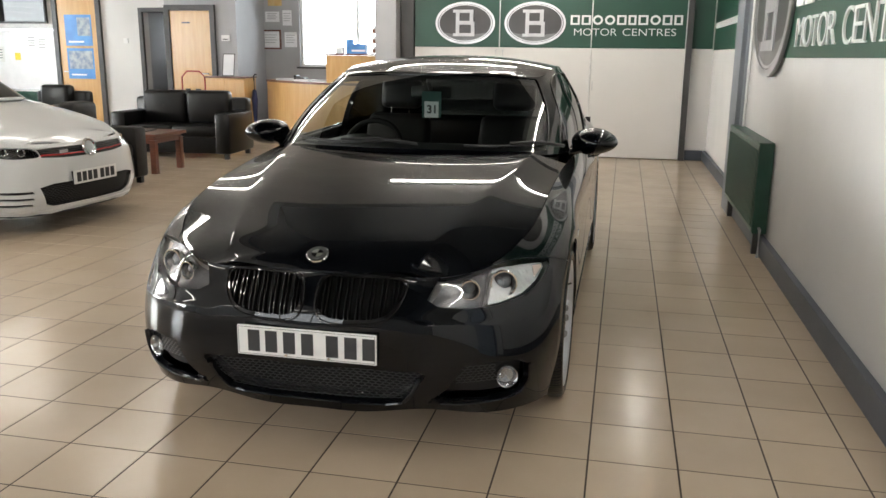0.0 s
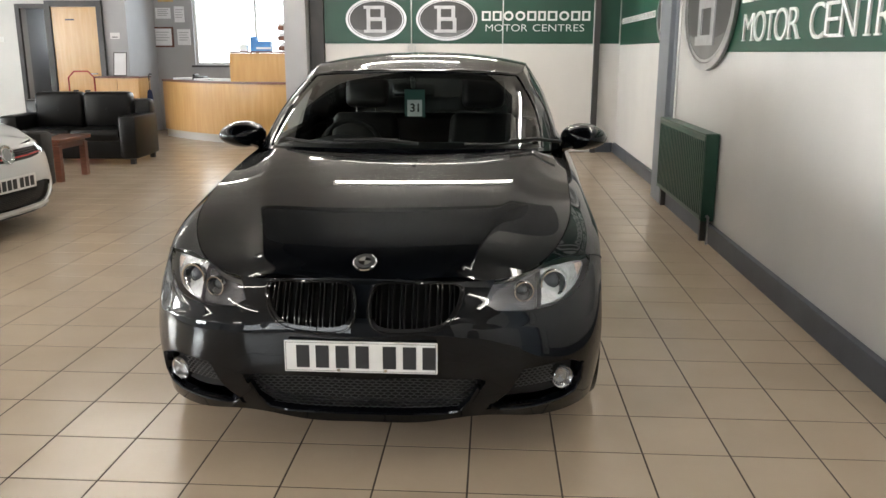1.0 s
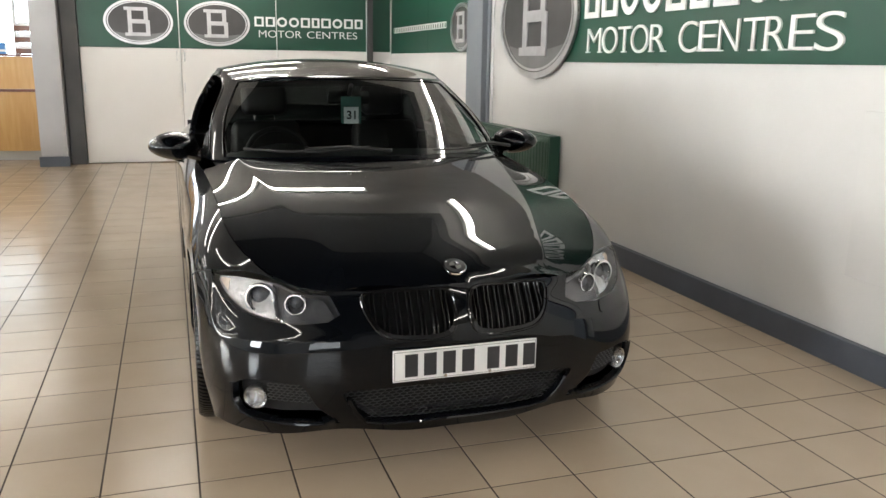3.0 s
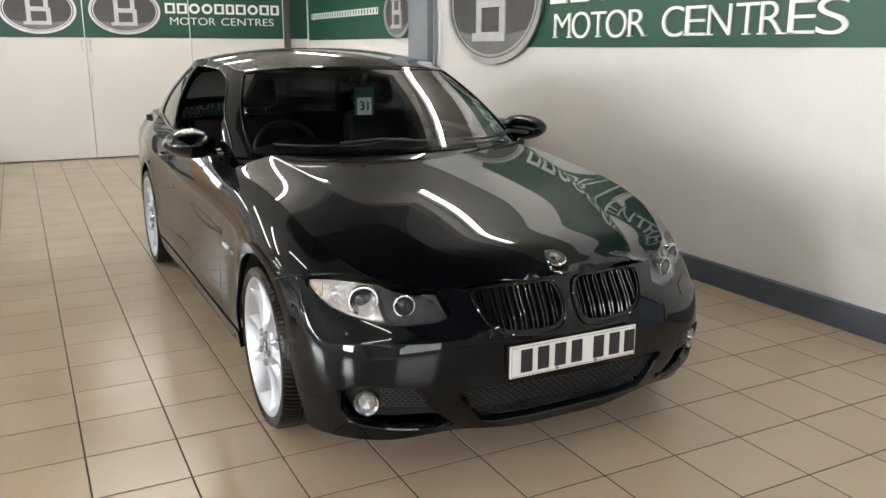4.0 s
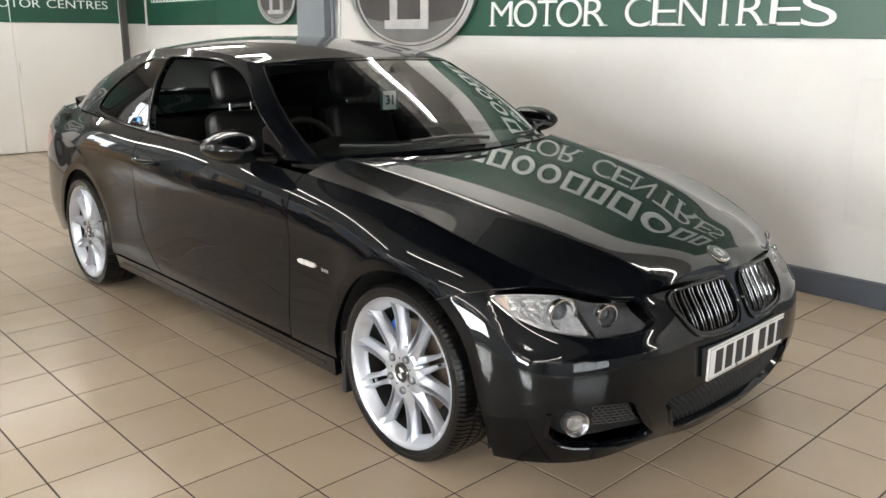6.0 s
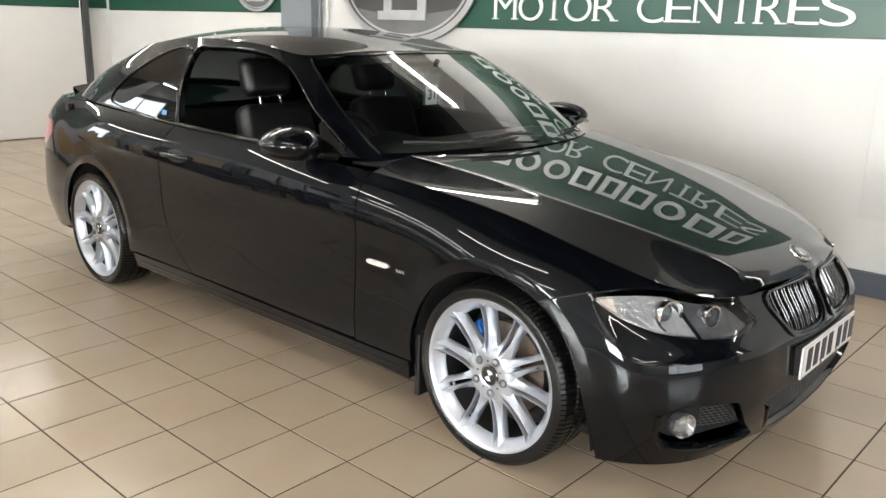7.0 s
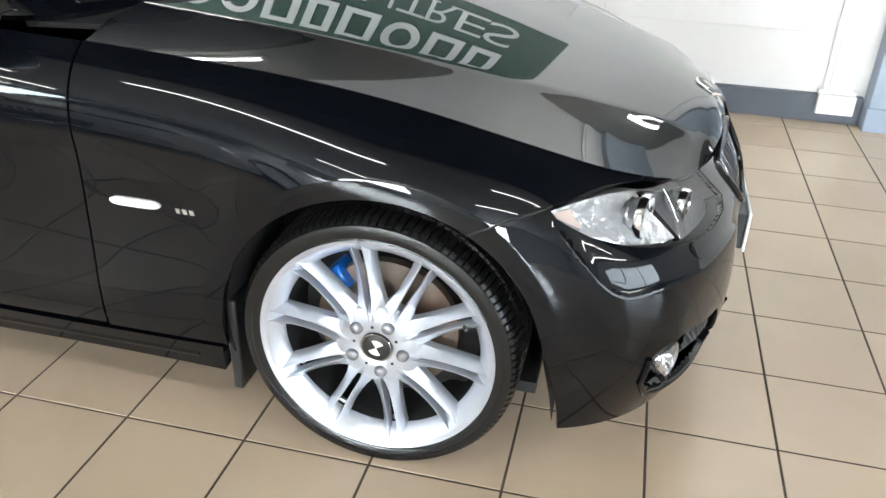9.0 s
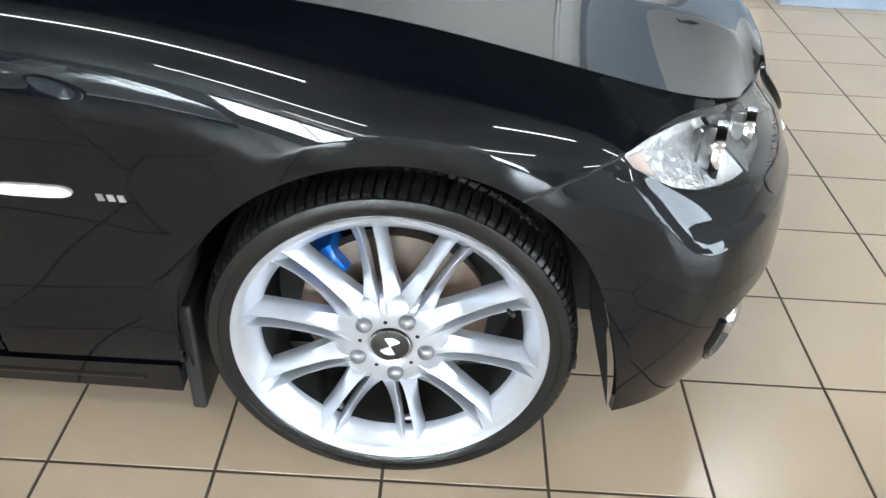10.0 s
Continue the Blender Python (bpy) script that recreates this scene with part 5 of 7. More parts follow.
part("underbody", boxes((-.74, .74, .45, 4.3, .17, .20), (-.48, .48, .20, .45, .172, .20)), M_LINER, car, "dark underbody")


# ---- coupe: nose ----
def polygon_span(poly, u):
    """Lowest and highest v of a polygon on the line u."""
    vs = []
    for (a, b), (c, d) in zip(poly, poly[1:] + poly[:1]):
        if (a - u) * (c - u) < 0:
            vs.append(b + (d - b) * (u - a) / (c - a))
    return (min(vs), max(vs)) if len(vs) >= 2 else None


def mesh_net(surf, poly, offset, pitch, rise, bar, name, parent, label):
    """Honeycomb netting stretched over a patch of surface."""
    p = np.array(poly)
    (u0, v0), (u1, v1) = p.min(0), p.max(0)
    bm = bmesh.new()
    k = int((u1 - u0) / (pitch / 2)) + 2
    us = u0 + np.arange(k) * pitch / 2
    rows = []
    for r in range(int((v1 - v0) / rise) + 2):
        vs = v0 + (r - .5) * rise + np.where((np.arange(k) + r) % 2, rise * .34, 0.0)
        ok = inside(poly, us, vs)
        q = surf.at(us, vs) + surf.normal(us, vs) * offset
        rows.append((ok, q))
        run = []
        for i in range(k):
            if ok[i]:
                run.append(q[i])
            if (not ok[i] or i == k - 1) and run:
                if len(run) > 1:
                    tube(bm, run, bar, 4)
                run = []
    for r in range(len(rows) - 1):
        for i in range(k):
            if (i + r) % 2 and rows[r][0][i] and rows[r + 1][0][i]:
                tube(bm, [rows[r][1][i], rows[r + 1][1][i]], bar, 4)
    return part(name, bm, M_MESH, parent, label)


for sgn in (1, -1):
    kid = OUT["kid"] if sgn > 0 else mirrored(OUT["kid"])
    g = sheet("kidney_grille", BODY, scaled(kid, 1.05, 1.09), M_GLOSSBLACK, car, [scaled(kid, .95, .93)], .02, offset=.004, flange=.05, label="gloss black kidney grille surround with double bars")
    loop = scaled(kid, 1.03, 1.06)
    swept(BODY, loop + loop[:2], .012, .020, .009, "grille_rim", M_GLOSSBLACK, g, "rounded gloss black rim")
    sheet("grille_back", BODY, scaled(kid, 1.0), M_LINER, g, (), .04, offset=-.06, flange=0)
    u0, u1 = min(p[0] for p in kid), max(p[0] for p in kid)
    for i in range(7):
        for dd in (-.0075, .0075):
            u = u0 + (u1 - u0) * (i + .72) / 7.5 + dd
            sp = polygon_span(kid, u)
            if sp and sp[1] - sp[0] > .03:
                swept(BODY, [(u, sp[0] + (sp[1] - sp[0]) * j / 8) for j in range(9)], .0085, .022, -.004, "grille_bar", M_DARKCHROME, g)
    fogp = OUT["fog"] if sgn > 0 else mirrored(OUT["fog"])
    fp = sheet("fog_pocket", BODY, fogp, M_LINER, car, (), .03, offset=-.05, flange=-.045, label="black recess of the fog lamp")
    c = BODY.at(*[np.array([q]) for q in BODY.front([(.705, .295)])[0]])[0]
    m = pose(sgn * (c[0] - .015), c[1] + .017, c[2], 90, 0, sgn * 24) @ Matrix.Scale(.86, 4)
    bm = lathe(bmesh.new(), [(.0005, -.012), (.03, -.006), (.040, .012), (.046, .016), (.048, .010), (.048, -.03)], 32, "Z")
    fl = part("fog_lamp", bm, mat("fog_bowl", (.50, .50, .51), .16, .9, color2=(.36, .36, .37), scale=30, bump=.3, bump_scale=60), car, "round fog lamp with a clear lens", True)
    fl.matrix_basis = m
    bm = lathe(bmesh.new(), [(.0005, .024), (.02, .022), (.034, .016), (.041, .008)], 32, "Z")
    part("fog_lens", bm, M_LAMPGLASS, fl, "", True)
    net = BODY.front([(.556, .350), (.60, .354), (.668, .358), (.672, .282), (.58, .280), (.520, .284), (.534, .32)])
    mesh_net(BODY, net if sgn > 0 else mirrored(net), -.018, .021, .0125, .0019, "fog_mesh", fp, "black honeycomb mesh")
    wash = BODY.front(smooth_loop([(.580, .552), (.632, .552), (.640, .535), (.622, .514), (.574, .510), (.568, .532)], 4))
    sheet("washer_cover", BODY, wash if sgn > 0 else mirrored(wash), M_PAINT, car, (), .012, offset=.0022, flange=.004)

    # head lamp
    lamp = OUT["lamp"] if sgn > 0 else mirrored(OUT["lamp"])
    h = sheet("head_lamp", BODY, lamp, M_LAMPGLASS, car, (), .025, offset=-.001, flange=0, label="clear head lamp lens over two round lights")
    sheet("lamp_housing", BODY, scaled(lamp, 1.0), mat("grey_housing", (.24, .24, .245), .35, .3, color2=(.18, .18, .185), scale=25), h, (), .03, offset=-.07, flange=-.066)
    refl = BODY.front([(.628, .570), (.665, .572), (.735, .588), (.785, .620), (.803, .655), (.797, .670), (.74, .677), (.68, .675), (.628, .668)])
    sheet("reflector", BODY, refl if sgn > 0 else mirrored(refl), M_REFLECTOR, h, (), .02, offset=-.032, flange=.03, label="bright silvery reflector")
    corner = BODY.front([(.775, .630), (.797, .655), (.793, .666), (.762, .668)])
    sheet("indicator_lens", BODY, corner if sgn > 0 else mirrored(corner), M_ORANGE, h, (), .02, offset=-.03, flange=.01, label="pale amber corner lens")
    bez = BODY.front([(.43, .583), (.47, .570), (.612, .560), (.612, .664), (.47, .632)])
    sheet("bezel", BODY, bez if sgn > 0 else mirrored(bez), mat("smoked_bezel", (.13, .13, .135), .22, .4, color2=(.09, .09, .095), scale=20), h, (), .02, offset=-.036, flange=.02)
    for (x, z, r) in ((.665, .613, .052), (.556, .604, .038)):
        uv = BODY.front([(x, z)])[0]
        c = BODY.at([uv[0]], [uv[1]])[0]
        m = pose(sgn * (x - .010), c[1] + .034, z, 90, 0, sgn * 16)
        bm = lathe(bmesh.new(), [(r * .80, .014), (r * .84, .021), (r * .95, .021), (r, .014), (r * .97, .004), (r * .83, .004)], 40, "Z", True)
        ring = part("lamp_ring", bm, M_CHROME, h, "silver ring light", True)
        ring.matrix_basis = m
        bm = lathe(bmesh.new(), [(r * .80, .010), (r * .74, -.006), (r * .62, -.022), (r * .5, -.03)], 36, "Z")
        part("lamp_bowl", bm, M_BOWL, ring, "dark grey bowl", True)
        bm = lathe(bmesh.new(), [(.0005, .012), (r * .4, .006), (r * .62, -.006), (r * .72, -.02)], 32, "Z")
        part("projector", bm, mat("projector_glass", (.10, .105, .115), .06, 0.3, coat=1.0), ring, "", True)

ik = sheet("lower_grille", BODY, OUT["intake"], M_LINER, car, (), .05, offset=-.07, flange=-.07, label="black honeycomb lower air intake")
mesh_net(BODY, scaled(OUT["intake"], .985, .96), -.020, .026, .0135, .0021, "intake_mesh", ik, "gloss black honeycomb mesh")
lipbar = BODY.front([(.0, .188), (.15, .188), (.27, .190), (.335, .202), (.375, .25), (.40, .30)])
swept(BODY, [(-a, b) for a, b in lipbar[1:]][::-1] + lipbar, .02, .035, .006, "intake_lip", M_PAINT, car)

for sgn in (1, -1):
    blade = BODY.front([(.768, .335), (.766, .27), (.74, .226), (.70, .211), (.62, .204), (.54, .200), (.47, .205), (.44, .222)])
    swept(BODY, [(sgn * a, b) for a, b in densify(blade, .03, False)], .020, .030, .008, "bumper_blade", M_PAINT, car)
# number plate with plain bars for the characters
plate = part("number_plate", boxes((-.26, .26, -.012, -.004, .363, .474), bevel=.003), M_PLATE, car, "white front number plate with dark bars")
part("plate_border", boxes((-.255, .255, -.0126, -.0124, .4675, .469), (-.255, .255, -.0126, -.0124, .368, .3695), (-.255, -.2535, -.0126, -.0124, .368, .469), (.2535, .255, -.0126, -.0124, .368, .469)), M_INK, plate)
for i, x in enumerate((-.196, -.13, -.062, .006, .098, .166, .232)):
    part("plate_bar", boxes((x - .0225, x + .0225, -.0135, -.0115, .379, .459), bevel=.0006), M_INK, plate)
for x in (-.075, .085):
    part("plate_screw", cyl(bmesh.new(), (x, -.004, .3725), (x, -.015, .3725), .006, 12), M_CHROME, plate)
pb = part("plate_holder", boxes((-.255, .255, -.004, .03, .37, .468), bevel=.004), M_BLACK, car)

# roundel on the nose
q = BONNET.at(np.array([0.0]), np.array([.128]))[0]
nq = BONNET.normal(np.array([0.0]), np.array([.128]))[0]
rm = Matrix.Translation(q) @ Vector(nq).to_track_quat("Z", "Y").to_matrix().to_4x4()
b = part("roundel", lathe(bmesh.new(), [(.0005, .006), (.037, .005), (.041, .002), (.042, -.004)], 40, "Z"), M_CHROME, car, "weathered round nose emblem", True)
b.matrix_basis = rm
part("emblem_ring", lathe(bmesh.new(), [(.022, .0066), (.037, .0056)], 40, "Z"), mat("emblem_dark", (.05, .05, .05), .3), b)
bm = bmesh.new()
half_disc(bm, .021, .0068, radians(0), radians(90))
half_disc(bm, .021, .0068, radians(180), radians(270))
e = part("emblem_quarters", bm, M_ROUNDEL, b)
e.matrix_basis = pose(0, 0, 0, 0, -90, 0)

# ---- coupe: sides ----
for sgn in (1, -1):
    rep = BODY.side(smooth_loop([(1.268, .590), (1.280, .600), (1.33, .602), (1.374, .601), (1.388, .594), (1.378, .584), (1.33, .582), (1.285, .583)], 4))
    sheet("side_repeater", BODY, rep if sgn > 0 else mirrored(rep), mat("clear_repeater", (.60, .59, .57), .12, coat=1.0, color2=(.42, .41, .39), scale=40), car, (), .012, offset=.006, flange=.008, label="clear white side repeater lamp")
    for y0 in (1.19, 1.206, 1.222):
        em = BODY.side([(y0, .580), (y0 + .010, .580), (y0 + .013, .591), (y0 + .003, .591)])
        sheet("wing_emblem", BODY, em if sgn > 0 else mirrored(em), M_ROUNDEL, car, (), .02, offset=.002, flange=.003)
    ys = np.linspace(2.585, 2.795, 12)
    uv = BODY.side([(y, .823) for y in ys])
    p = BODY.at(np.array([a for a, _ in uv]) * sgn, np.array([c for _, c in uv]))
    n = BODY.normal(np.array([a for a, _ in uv]) * sgn, np.array([c for _, c in uv]))
    lift = np.array([.004 + .034 * math.sin(math.pi * i / 11) ** .45 for i in range(12)])
    bm = bmesh.new()
    tube(bm, list(p + n * lift[:, None]), .0115, 12)
    part("door_handle", bm, M_PAINT, car, "black body-coloured door handle", True)
    # flat dark patch on the door in place of a shaded hollow behind the handle
    dish = BODY.side(smooth_loop([(2.60, .823), (2.65, .85), (2.70, .852), (2.75, .845), (2.77, .823), (2.74, .80), (2.69, .795), (2.64, .80)], 4))
    sheet("dish_shade", BODY, dish if sgn > 0 else mirrored(dish), M_LINER, car, (), .02, offset=.0015, flange=0)
    sill = BODY.side([(y, .222) for y in np.linspace(1.22, 3.1, 24)])
    swept(BODY, [(sgn * a, b) for a, b in sill], .022, .016, .008, "sill_edge", M_PAINT, car)
    # mirror
    bm = bmesh.new()
    bmesh.ops.create_uvsphere(bm, u_segments=32, v_segments=20, radius=1.0)
    for v in bm.verts:
        c = v.co
        x, y, z = c.x, c.y, c.z
        v.co = (x * (.120 - .014 * max(0, -y)), min(y, .4) * .155, z * (.068 - .010 * x) - .010 * max(0, x) ** 2)
    mir = part("door_mirror", bm, M_PAINT, car, "gloss black door mirror housing", True)
    mir.matrix_basis = Matrix.Translation((sgn * .912, 1.772, .990)) @ (Matrix.Identity(4) if sgn > 0 else Matrix.Diagonal((-1, 1, 1, 1))) @ pose(0, 0, 0, 0, -4, 12)
    bm = lathe(bmesh.new(), [(.0005, 0), (.9, 0), (1.0, -.02)], 32, "Y")
    for v in bm.verts:
        v.co = (v.co.x * .092, .064 + v.co.y, v.co.z * .052)
    part("mirror_glass", bm, M_CHROME, mir)
    bm = bmesh.new()
    rings = []
    for px, py, pz, wy, wz in ((.79, 1.69, .942, .06, .026), (.825, 1.71, .946, .045, .020), (.86, 1.735, .952, .038, .018), (.89, 1.765, .965, .04, .028)):
        rings.append([bm.verts.new((sgn * px, py + wy * math.cos(a), pz + wz * math.sin(a))) for a in [2 * math.pi * i / 14 for i in range(14)]])
    for a, b2 in zip(rings, rings[1:]):
        for i in range(14):
            bm.faces.new((a[i], a[(i + 1) % 14], b2[(i + 1) % 14], b2[i]))
    part("mirror_foot", bm, M_GLOSSBLACK, car, "", True)
    ukf = OUT["uk"]
    tri = [(ukf(3.02), .012), (ukf(3.5), .012), (ukf(3.30), .13), (ukf(3.17), .15)]
    sheet("mirror_triangle", CABIN, tri if sgn > 0 else mirrored(tri), M_GLOSSBLACK, car, (), .03, offset=.003, flange=.004)
    trim = [(ukf(3.2 + 5.2 * i / 40), .004) for i in range(41)]
    swept(CABIN, trim if sgn > 0 else [(-a, b) for a, b in trim], .014, .012, .007, "window_trim", M_GLOSSBLACK, car, "gloss black waist trim")
    pil = [(ukf(6.10), .02 + .35 * i / 10) for i in range(11)]
    swept(CABIN, pil if sgn > 0 else [(-a, b) for a, b in pil], .016, .008, .003, "pillar_cover", M_GLOSSBLACK, car)
st = [(-OUT["uk"](6.46), .04), (-OUT["uk"](6.34), .04), (-OUT["uk"](6.34), .066), (-OUT["uk"](6.46), .066)]
sheet("window_sticker", CABIN, st, M_BLUE, car, (), .03, offset=.0005, flange=0, label="small blue window sticker")

# wipers, aerial, spoiler
for path in ([(-.62, .05), (-.45, .035), (-.25, .03), (-.02, .05)], [(.30, .03), (.45, .03), (.6, .04), (.72, .06)]):
    pts = [CABIN.at([a], [c])[0] + CABIN.normal(np.array([a]), np.array([c]))[0] * .012 for a, c in densify(path, .05, False)]
    wp = part("wiper", tube(bmesh.new(), pts, .006, 8), M_BLACK, car, "black wiper blade", True)
    a, c = pts[-1], np.array([pts[-1][0] - .10, pts[-1][1] - .09, pts[-1][2] - .05])
    mid = pts[len(pts) // 2]
    part("wiper_arm", tube(bmesh.new(), [mid + np.array([0, -.004, .012]), (mid + pts[-1]) / 2 + np.array([.05, -.02, .012]), pts[-1] + np.array([.10, -.04, -.015])], .008, 8), M_BLACK, wp, "", True)
bm = bmesh.new()
rings = [[bm.verts.new((w * k, 3.30 + l, roof_z(np.array([0.0]), np.array([3.30 + l]))[0] - .003 + hgt * k2)) for k, k2 in ((-1, 0), (-.5, .7), (0, 1), (.5, .7), (1, 0))] for l, w, hgt in ((-.05, .004, .004), (0, .02, .018), (.05, .024, .035), (.09, .02, .042), (.115, .012, .01))]
for a, b2 in zip(rings, rings[1:]):
    for i in range(4):
        bm.faces.new((a[i], a[i + 1], b2[i + 1], b2[i]))
part("roof_aerial", bm, M_PAINT, car, "small black roof aerial", True)
bm = bmesh.new()
sx_ = np.linspace(-.60, .60, 25)
rings = []
for x in sx_:
    yy = 4.42 - .10 * (abs(x) / .6) ** 3
    z0 = float(DECK.fn(np.array([x]), np.array([yy]))[0])
    rings.append([bm.verts.new((x, yy - .09, z0 - .004)), bm.verts.new((x, yy - .03, z0 + .012)), bm.verts.new((x, yy + .02, z0 + .03)), bm.verts.new((x, yy + .028, z0 + .022)), bm.verts.new((x, yy + .02, z0 - .02))])
for a, b2 in zip(rings, rings[1:]):
    for i in range(4):
        bm.faces.new((a[i], a[i + 1], b2[i + 1], b2[i]))
part("boot_spoiler", bm, M_PAINT, car, "black lip spoiler", True)


# ---- coupe: cabin ----
def cushion(bm, x0, x1, y0, y1, z0, z1, lean=0.0, bevel=.04):
    box(bm, x0, x1, y0, y1, z0, z1, bevel=bevel, seg=4)
    return bm


def seat(x):
    s = part("front_seat", cushion(bmesh.new(), x - .26, x + .26, 2.02, 2.52, .40, .58), M_SEAT, car, "black leather front seat", True)
    bm = cushion(bmesh.new(), -.24, .24, -.06, .07, 0, .56, bevel=.05)
    for v in bm.verts:
        if abs(v.co.x) > .15:
            v.co.y -= .035
        v.co.x *= 1 - .18 * max(0, v.co.z - .3) / .26
    o = part("backrest", bm, M_SEAT, s, "", True)
    o.matrix_basis = pose(x, 2.50, .50, -17, 0, 0)
    bm = cushion(bmesh.new(), -.135, .135, -.05, .055, .60, .79, bevel=.045)
    o = part("headrest", bm, M_SEAT, s, "", True)
    o.matrix_basis = pose(x, 2.50, .50, -15, 0, 0)
    for dx in (-.06, .06):
        o = part("headrest_post", cyl(bmesh.new(), (dx, -.01, .53), (dx, -.01, .62), .007, 10), M_CHROME, s, "chrome headrest post", True)
        o.matrix_basis = pose(x, 2.50, .50, -15, 0, 0)


seat(.37)
seat(-.37)
part("rear_bench", cushion(cushion(bmesh.new(), -.62, .62, 3.0, 3.45, .42, .6), -.60, .60, 3.40, 3.56, .5, .98), M_SEAT, car, "black leather rear bench", True)
part("parcel_shelf", boxes((-.60, .60, 3.5, 4.16, .94, .965)), M_BLACK, car)
bm = bmesh.new()
rings = []
for x in np.linspace(-.70, .70, 29):
    hump = .05 * math.exp(-((x + .37) / .17) ** 2)
    rings.append([bm.verts.new((x, y, z)) for y, z in ((1.42, .86), (1.50, .925), (1.65, .945 + hump * .3), (1.80, .94 + hump), (1.88, .915 + hump * .9), (1.92, .86), (1.93, .70), (1.85, .45))])
for a, b2 in zip(rings, rings[1:]):
    for i in range(7):
        bm.faces.new((a[i], a[i + 1], b2[i + 1], b2[i]))
part("dashboard", bm, M_BLACK, car, "black dashboard", True)
bm = bmesh.new()
for i in range(1):
    lathe(bm, [(.17 + .015 * math.cos(a), .015 * math.sin(a)) for a in [2 * math.pi * k / 10 for k in range(10)]], 40, "Z", True)
box(bm, -.155, .155, -.03, .03, -.02, .0, bevel=.008)
box(bm, -.055, .055, -.055, .055, -.03, .018, bevel=.02)
sw = part("steering_wheel", bm, M_BLACK, car, "black leather steering wheel", True)
sw.matrix_basis = pose(-.37, 2.02, .885, 66, 0, 0)
part("rear_bulkhead", boxes((-.80, .80, 3.98, 4.02, .25, .96), (-.78, -.70, 3.0, 3.98, .70, .94), (.70, .78, 3.0, 3.98, .70, .94)), M_LINER, car)
part("cabin_floor", boxes((-.80, .80, 1.3, 3.9, .22, .30)), M_LINER, car)
bm = cushion(bmesh.new(), -.115, .115, -.018, .018, -.034, .034, bevel=.014)
rv = part("rear_view_mirror", bm, M_GLOSSBLACK, car, "black interior mirror", True)
rv.matrix_basis = pose(0, 1.93, 1.218, -8, 0, 0)
part("mirror_stem", cyl(bmesh.new(), (0, 1.90, 1.235), (0, 1.85, 1.285), .012, 10), M_BLACK, rv).matrix_basis = rv.matrix_basis.inverted()
tagm = pose(.008, 1.895, 1.128, 90, 0, 0)
tg = part("stock_tag", boxes((-.055, .055, -.05, .095, -.001, .001), bevel=.0005), mat("teal_card", (.02, .09, .075), .5), car, "teal card tag hanging from the mirror")
tg.matrix_basis = tagm
part("tag_square", boxes((-.040, .040, -.048, .040, .0015, .0025)), M_PAPER, tg, "white number square")
bm = text_mesh("31", .062, depth=.001, weight=.025)
o = part("tag_number", bm, M_INK, tg)
o.matrix_basis = pose(0, -.002, .0035)


# ---- white hatchback ----
M_WHITEPAINT = mat("white_car_paint", (0.62, 0.635, 0.635), 0.3, color2=(0.59, 0.60, 0.60), scale=2, coat=1.0, coat_rough=0.02)
H_LIP = [(0, .055, .15), (.3, .065, .15), (.55, .12, .15), (.72, .23, .15), (.82, .39, .16), (.86, .60, .20), (.875, .86, .20), (.875, 1.3, .20), (.875, 2.2, .20), (.875, 3.2, .20), (.84, 3.9, .25), (.68, 4.19, .28), (0, 4.25, .28)]
H_LOW = [(0, .008, .25), (.3, .02, .25), (.565, .075, .25), (.745, .19, .25), (.848, .38, .25), (.885, .60, .28), (.893, .86, .28), (.89, 1.3, .28), (.89, 2.2, .28), (.89, 3.2, .28), (.86, 3.9, .32), (.70, 4.22, .34), (0, 4.28, .34)]
H_MID = [(0, 0, .42), (.3, .012, .42), (.57, .065, .42), (.755, .19, .42), (.86, .385, .43), (.893, .61, .46), (.898, .86, .47), (.893, 1.3, .47), (.893, 2.2, .47), (.893, 3.2, .48), (.865, 3.9, .50), (.71, 4.22, .50), (0, 4.28, .50)]
H_UP = [(0, .018, .57), (.3, .03, .57), (.565, .09, .58), (.745, .215, .59), (.85, .42, .61), (.888, .64, .64), (.896, .88, .66), (.893, 1.3, .67), (.895, 2.2, .68), (.895, 3.2, .69), (.86, 3.9, .70), (.70, 4.20, .70), (0, 4.26, .70)]
H_SH = [(0, .045, .655), (.3, .06, .655), (.55, .13, .665), (.72, .275, .685), (.815, .47, .715), (.86, .70, .745), (.872, .92, .77), (.875, 1.33, .80), (.88, 2.2, .83), (.88, 3.2, .85), (.84, 3.9, .86), (.68, 4.17, .86), (0, 4.23, .86)]
H_ED = [(0, .075, .70), (.3, .09, .70), (.53, .17, .71), (.67, .33, .75), (.735, .52, .805), (.755, .75, .86), (.765, 1.0, .91), (.785, 1.35, .965), (.82, 2.2, .985), (.80, 3.2, 1.0), (.75, 3.9, 1.0), (.6, 4.12, 1.0), (0, 4.18, 1.0)]
HATCH = Wrap([H_LIP, H_LOW, H_MID, H_UP, H_SH, H_ED], 2, (0, .12, .36, .55, .72, 1.0), .85)
H_COWL = [(0, 1.04, 1.0), (.45, 1.11, .995), (.69, 1.27, .985), (.77, 1.55, .98), (.80, 2.2, .99), (.79, 2.9, 1.0), (.76, 3.5, 1.01), (.66, 3.95, 1.02), (.35, 4.08, 1.02), (0, 4.1, 1.02)]
H_WAIST = [(0, 1.47, 1.24), (.43, 1.53, 1.235), (.63, 1.65, 1.22), (.70, 1.85, 1.215), (.735, 2.3, 1.225), (.73, 2.9, 1.23), (.69, 3.45, 1.225), (.60, 3.82, 1.215), (.33, 3.94, 1.215), (0, 3.96, 1.22)]
